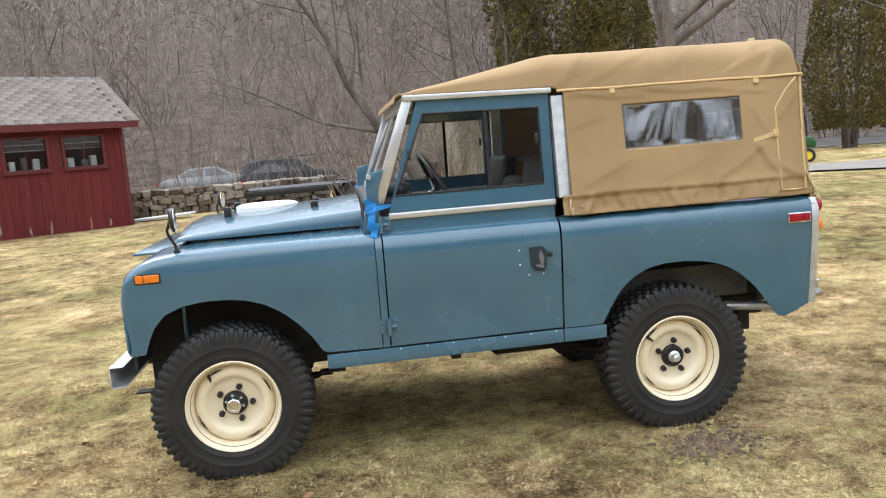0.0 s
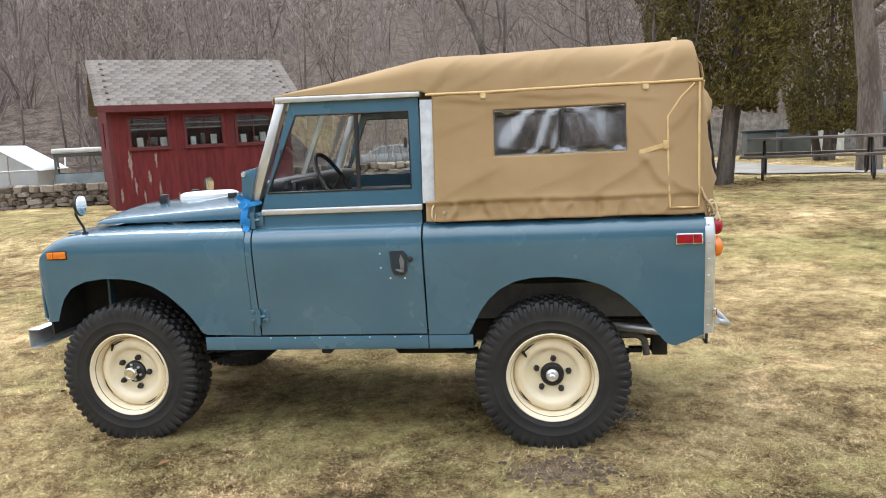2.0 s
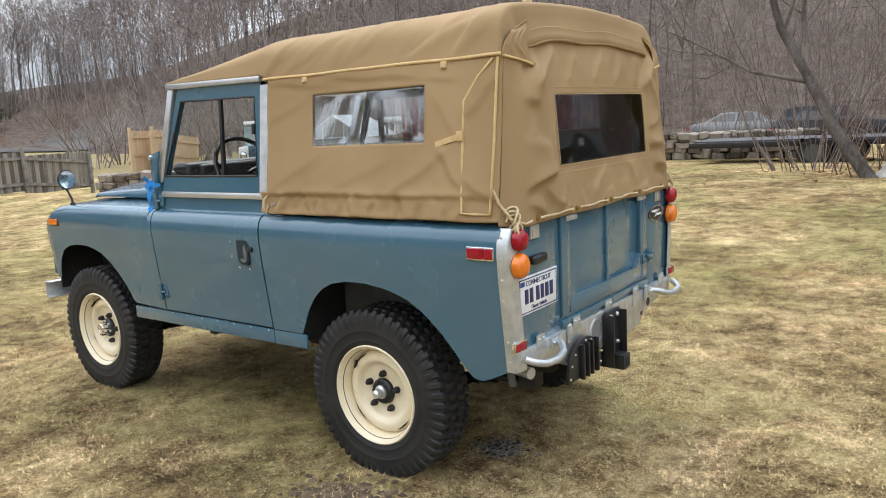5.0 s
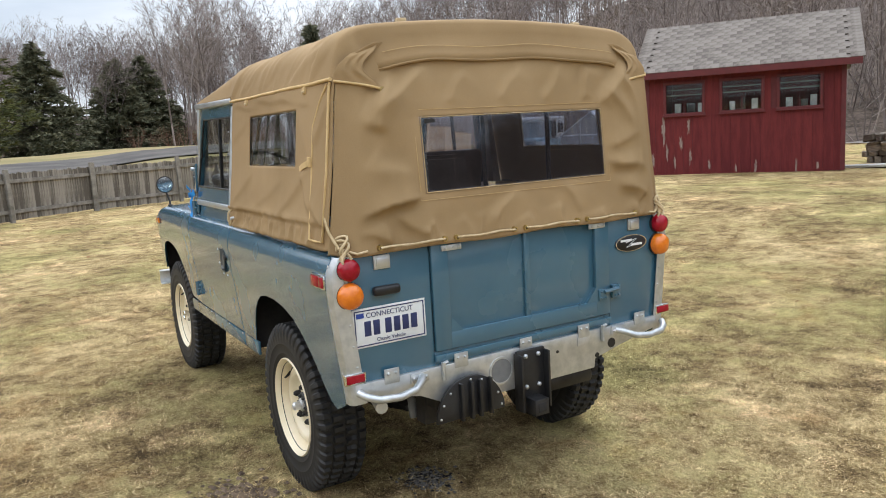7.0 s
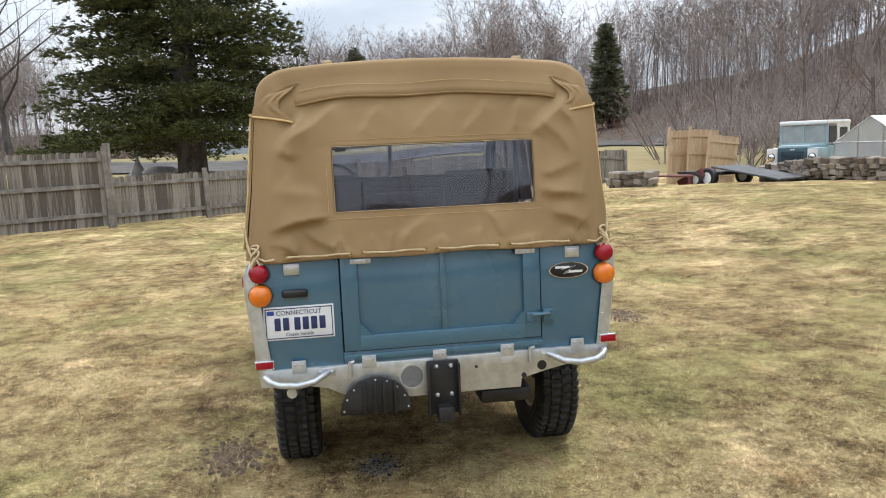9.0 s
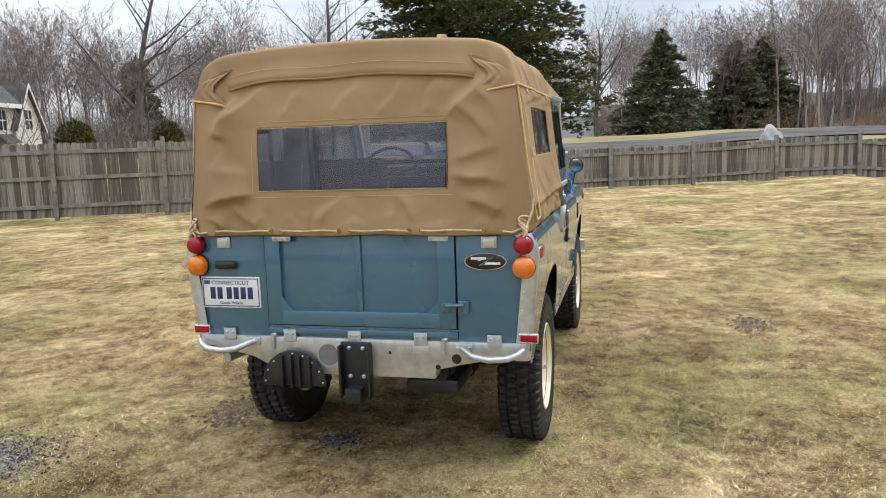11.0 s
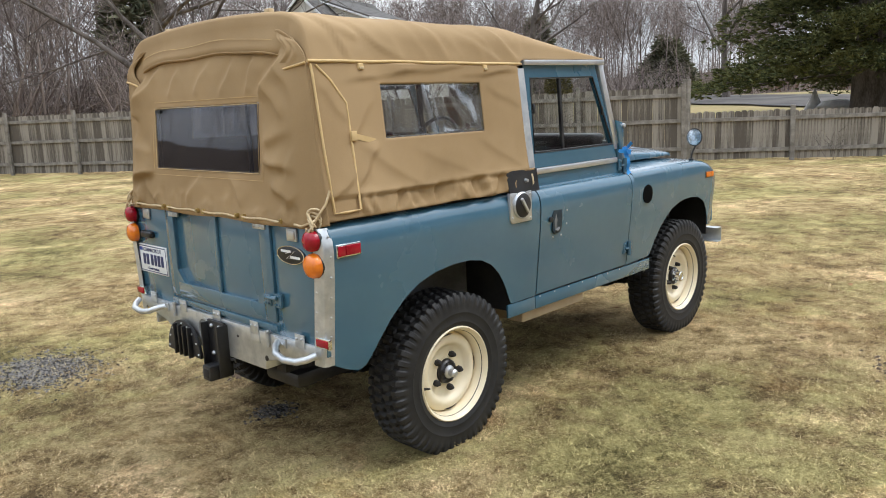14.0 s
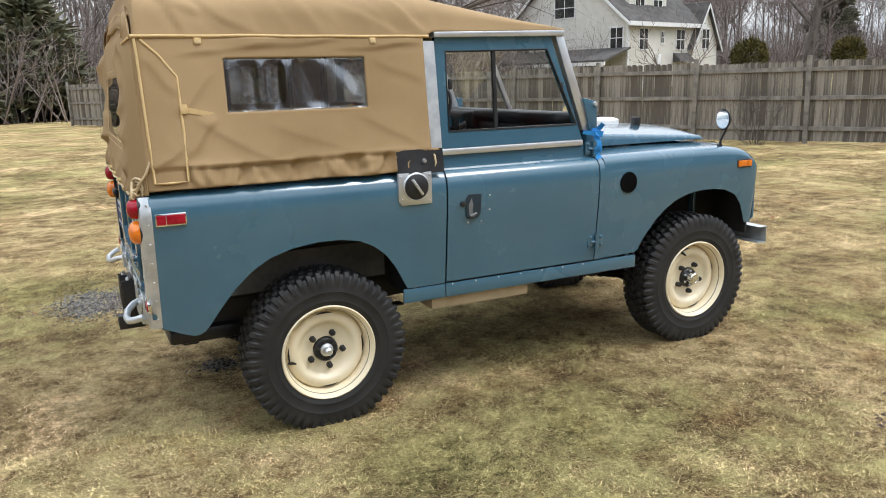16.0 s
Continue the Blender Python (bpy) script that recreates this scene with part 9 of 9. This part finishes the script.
def build_panels():
    tan = material("new_tan_boards", (0.42, 0.30, 0.18), (0.54, 0.40, 0.26), 4, 0.85, 0.002, stretch=(6, 6, 0.6), rand=0.3)
    for k, (x, y, hh, tilt) in enumerate(((-21.35, 12.5, 1.95, 3), (-21.0, 13.07, 1.95, 6), (-20.7, 13.6, 1.72, 12))):
        f = thing("stockade_fence", "loose tan stockade fence length standing tilted", "fence panel", pose(x, y, ground_z(x, y) - 0.05, 0, tilt * 0.6, 98), group="stockade panels")
        for j in range(10):
            part("slat", boxed(-0.6 + 0.118 * j, -0.6 + 0.118 * j + 0.112, -0.01, 0.01, 0, hh + 0.02 * (j % 2)), tan, f)
        for z in (0.3, hh * 0.55, hh - 0.25):
            part("rail", boxed(-0.6, 0.58, -0.05, -0.012, z, z + 0.08), tan, f)
        part("post", boxed(-0.68, -0.6, -0.05, 0.04, 0, hh + 0.12), tan, f)


def build_small_trailers():
    t = thing("utility_trailer", "small tilted dark utility trailer with white wheel", "trailer", pose(-15.9, 11.2, ground_z(-15.9, 11.2), 0, 0, 20))
    part("ramp", boxed(-0.1, 2.2, -0.6, 0.6, 0.45, 0.50, 0.005), OLD_DECK, t).matrix_basis = pose(0, 0, 0.1, 0, 8, 0)
    part("frame", boxed(-1.3, 0.4, -0.65, 0.65, 0.36, 0.44, 0.005), BLACK, t)
    for s in (-1, 1):
        far_wheel(t, 0.0, s * 0.75, 0.28, 0.16, WHITE)
    b = thing("tipped_cart", "dark red tipped garden cart", "cart", pose(-16.1, 10.5, ground_z(-16.1, 10.5), 0, -24, 30))
    red = material("faded_red_paint", (0.11, 0.028, 0.032), (0.18, 0.05, 0.052), 4, 0.7)
    for a in ((-0.45, 0.45, -0.35, -0.32, 0.20, 0.44), (-0.45, 0.45, 0.32, 0.35, 0.20, 0.44), (-0.45, -0.42, -0.32, 0.32, 0.20, 0.44), (0.42, 0.45, -0.32, 0.32, 0.20, 0.44), (-0.42, 0.42, -0.32, 0.32, 0.20, 0.23)):
        part("side", boxed(*a), red, b)
    for s in (-1, 1):
        far_wheel(b, 0.2, s * 0.42, 0.20, 0.09, WHITE)
    c = thing("red_bench", "low dark red metal bench frame", "bench", pose(-16.4, 9.5, ground_z(-16.4, 9.5), 0, 0, 48))
    for k in range(4):
        part("slat", boxed(-0.9, 0.9, -0.3 + 0.16 * k, -0.3 + 0.16 * k + 0.13, 0.40, 0.44), red, c)
    for x in (-0.8, 0.8):
        part("leg", boxed(x - 0.03, x + 0.03, -0.3, 0.3, 0, 0.40), red, c)
    p = thing("plank_ramp", "pale planks lying on the lawn by the wall", "planks", pose(-5.15, 14.7, ground_z(-5.1, 14.7) + 0.03, 0, -3, -4))
    for k in range(3):
        part("plank", boxed(-1.1, 1.1, 0.2 * k - 0.3, 0.2 * k - 0.11, 0.0, 0.05, 0.004, 1), JUNK, p)


def build_yard():
    # dark pickup with its bonnet up, arched tent garage, lawn tractor
    c = thing("dark_pickup", "dark grey old pickup with its bonnet raised", "car", pose(16.0, 25.7, ground_z(16.0, 25.7), 0, 0, 207))
    part("body", boxed(-2.4, -0.1, -0.8, 0.8, 0.6, 1.15, 0.04), SLATE, c)
    part("cab", prismed([(-1.1, 1.15), (0.05, 1.15), (-0.15, 1.8), (-1.05, 1.85)], "y", -0.72, 0.72, 0.04), JUNK, c)
    for s in (-1, 1):
        part("side_window", prismed([(-0.95, 1.22), (-0.1, 1.22), (-0.25, 1.70), (-0.92, 1.74)], "y", s * 0.70, s * 0.735), CAR_GLASS, c)
        part("wing", boxed(-0.1, 1.2, min(s * 0.45, s * 0.8), max(s * 0.45, s * 0.8), 0.65, 1.1, 0.03), SLATE, c)
        bm = bmesh.new()
        lathe(bm, [(0.09, 1.2), (0.09, 1.23), (0.0, 1.25)], "x", 16, (0, s * 0.6, 0.95))
        part("headlamp", bm, CHROME, c)
        for x in (0.6, -1.6):
            far_wheel(c, x, s * 0.66, 0.38, 0.2)
    part("raised_bonnet", boxed(0.0, 1.0, -0.5, 0.5, 0.0, 0.04), SLATE, c).matrix_basis = pose(-0.05, 0, 1.2, 0, -35, 0)
    part("bumper", boxed(1.25, 1.33, -0.8, 0.8, 0.55, 0.67, 0.01), WHITE, c)
    tarp = material("dark_green_grey_tarp", (0.035, 0.042, 0.042), (0.06, 0.07, 0.068), 1.5, 0.6, 0.01, fine=5)
    for k, (x, y, a) in enumerate(((16.8, 29.8, 24), (20.8, 29.6, 30))):
        t = thing("tent_garage", "dark arched tarpaulin garage", "tent", pose(x, y, ground_z(x, y), 0, 0, a), group="tent garages")
        g = []
        for yy in np.linspace(0, 6, 9):
            g.append([(1.6 * math.cos(q), yy, 2.35 * math.sin(q) ** 0.8 + 0.02 * math.sin(yy * 4)) for q in np.linspace(0, math.pi, 17)])
        part("cover", sheeted(g, 0.02), tarp, t, "", 180)
        part("back", prismed([(1.56 * math.cos(q), 2.3 * math.sin(q) ** 0.8) for q in np.linspace(0, math.pi, 17)], "y", 5.9, 5.95), tarp, t)
        part("front_curtain", prismed([(1.56 * math.cos(q), 2.3 * math.sin(q) ** 0.8) for q in np.linspace(0, math.pi, 17)], "y", 0.02, 0.06) if k == 0 else boxed(-1.5, -0.8, 0.02, 0.06, 0.0, 1.5), tarp if k == 0 else WHITE, t)
        part("vent_patch", boxed(-0.25, 0.25, -0.02, 0.0, 1.75, 2.1, 0.01), WHITE, t)
    m = thing("lawn_tractor", "green ride-on mower with yellow seat and wheels", "mower", pose(12.0, 16.3, ground_z(12.0, 16.3), 0, 0, -22))
    green = material("mower_green", (0.010, 0.070, 0.018), (0.018, 0.105, 0.028), 4, 0.4)
    yellow = material("mower_yellow", (0.75, 0.55, 0.03), (0.85, 0.65, 0.05), 5, 0.5)
    part("hood", prismed([(0.16, 0.44), (0.98, 0.40), (1.02, 0.52), (0.96, 0.68), (0.62, 0.78), (0.20, 0.84)], "y", -0.24, 0.24, 0.03), green, m, "", 40)
    part("grille", boxed(0.99, 1.025, -0.17, 0.17, 0.42, 0.60, 0.01), BLACK, m)
    part("dash_console", prismed([(0.04, 0.60), (0.20, 0.60), (0.20, 0.86), (0.08, 0.94)], "y", -0.16, 0.16, 0.02), BLACK, m)
    part("mower_deck_skirt", prismed([(-0.30, 0.12), (0.55, 0.12), (0.48, 0.24), (-0.24, 0.24)], "y", -0.56, 0.56, 0.02), BLACK, m)
    part("deck", boxed(-0.4, 0.5, -0.5, 0.5, 0.2, 0.34, 0.04), green, m)
    part("fender", boxed(-0.75, 0.05, -0.48, 0.48, 0.52, 0.64, 0.05, 3), green, m)
    part("seat", boxed(-0.52, -0.14, -0.2, 0.2, 0.64, 0.73, 0.03, 3), yellow, m)
    part("seat_back", boxed(-0.60, -0.50, -0.2, 0.2, 0.70, 0.98, 0.04, 3), VINYL, m)
    part("steering_wheel", tubed([(0.12 + 0.06 * math.sin(q), 0.16 * math.cos(q), 0.98 + 0.12 * math.sin(q)) for q in np.linspace(0, 6.283, 20)], 0.015, 6), BLACK, m)
    for x, r in ((-0.5, 0.27), (0.75, 0.20)):
        for s in (-1, 1):
            far_wheel(m, x, s * 0.42, r, 0.18, yellow)
    for k, (x, y, col) in enumerate(((8.5, 25.2, SLATE), (9.75, 25.4, SLATE), (11.0, 25.8, JUNK))):
        b = thing("storage_bin", "grey lidded storage bin by the plank fence", "bin", pose(x, y, ground_z(x, y)), group="storage bins")
        part("bin", boxed(-0.5, 0.5, -0.4, 0.4, 0, 0.95, 0.03), col, b)
        part("lid", boxed(-0.54, 0.54, -0.44, 0.44, 0.95, 1.03, 0.02), INK, b)
    f = thing("yard_fence", "grey picket fence behind the bins", "fence", pose(6.8, 28.4, ground_z(9, 28.4), 0, 0, 8))
    for j in range(48):
        part("picket", boxed(0.15 * j, 0.15 * j + 0.135, -0.01, 0.01, 0, 1.6), RAILWOOD, f)
    for z in (0.4, 1.3):
        part("rail", boxed(0, 7.2, 0.012, 0.05, z, z + 0.08), RAILWOOD, f)
    build_car("parked_car", "light blue car parked in the far yard", parked(7.4, 30.6, 60), material("light_blue_paint", (0.17, 0.25, 0.28), (0.23, 0.31, 0.34), 2, 0.4), SEDAN, SEDAN_GLASS, ((-1.35, 0.32), (1.4, 0.32)))
    w = thing("tarpaulin_heap", "pale grey tarpaulin drawn to a peak over a low heap", "tarpaulin", pose(-35.4, -9.75, ground_z(-35.4, -9.75)))
    dull = material("pale_grey_tarpaulin", (0.40, 0.40, 0.41), (0.55, 0.54, 0.53), 3, 0.7, 0.01, fine=8)
    low = 0.95 - ground_z(-35.4, -9.75)
    bm = bmesh.new()
    lathe(bm, [(0.55, -0.2), (0.50, low - 0.3), (0.34, low), (0.15, low + 0.38), (0.03, low + 0.80), (0.0, low + 0.82)], "z", 9)
    part("peak", bm, dull, w)
    bm = bmesh.new()
    lathe(bm, [(0.95, -0.2), (0.90, low - 0.1), (0.70, low + 0.10), (0.35, low + 0.18), (0.0, low + 0.20)], "z", 11, (0.3, 1.15, 0))
    part("heap", bm, dull, w)


build_picnic_table()
build_bowl()
build_rock(1.84, 10.8, 0.36, 0.33, 0.44, 2, "pale grey boulder at the lawn edge")
build_rock(-21.5, 5.4, 0.75, 0.5, 1.45, 6, "pale boulder behind the garden fence")
build_shack()
build_trailer()
build_old_truck()
build_greenhouse()
build_roof_shell()
build_panels()
build_small_trailers()
build_yard()
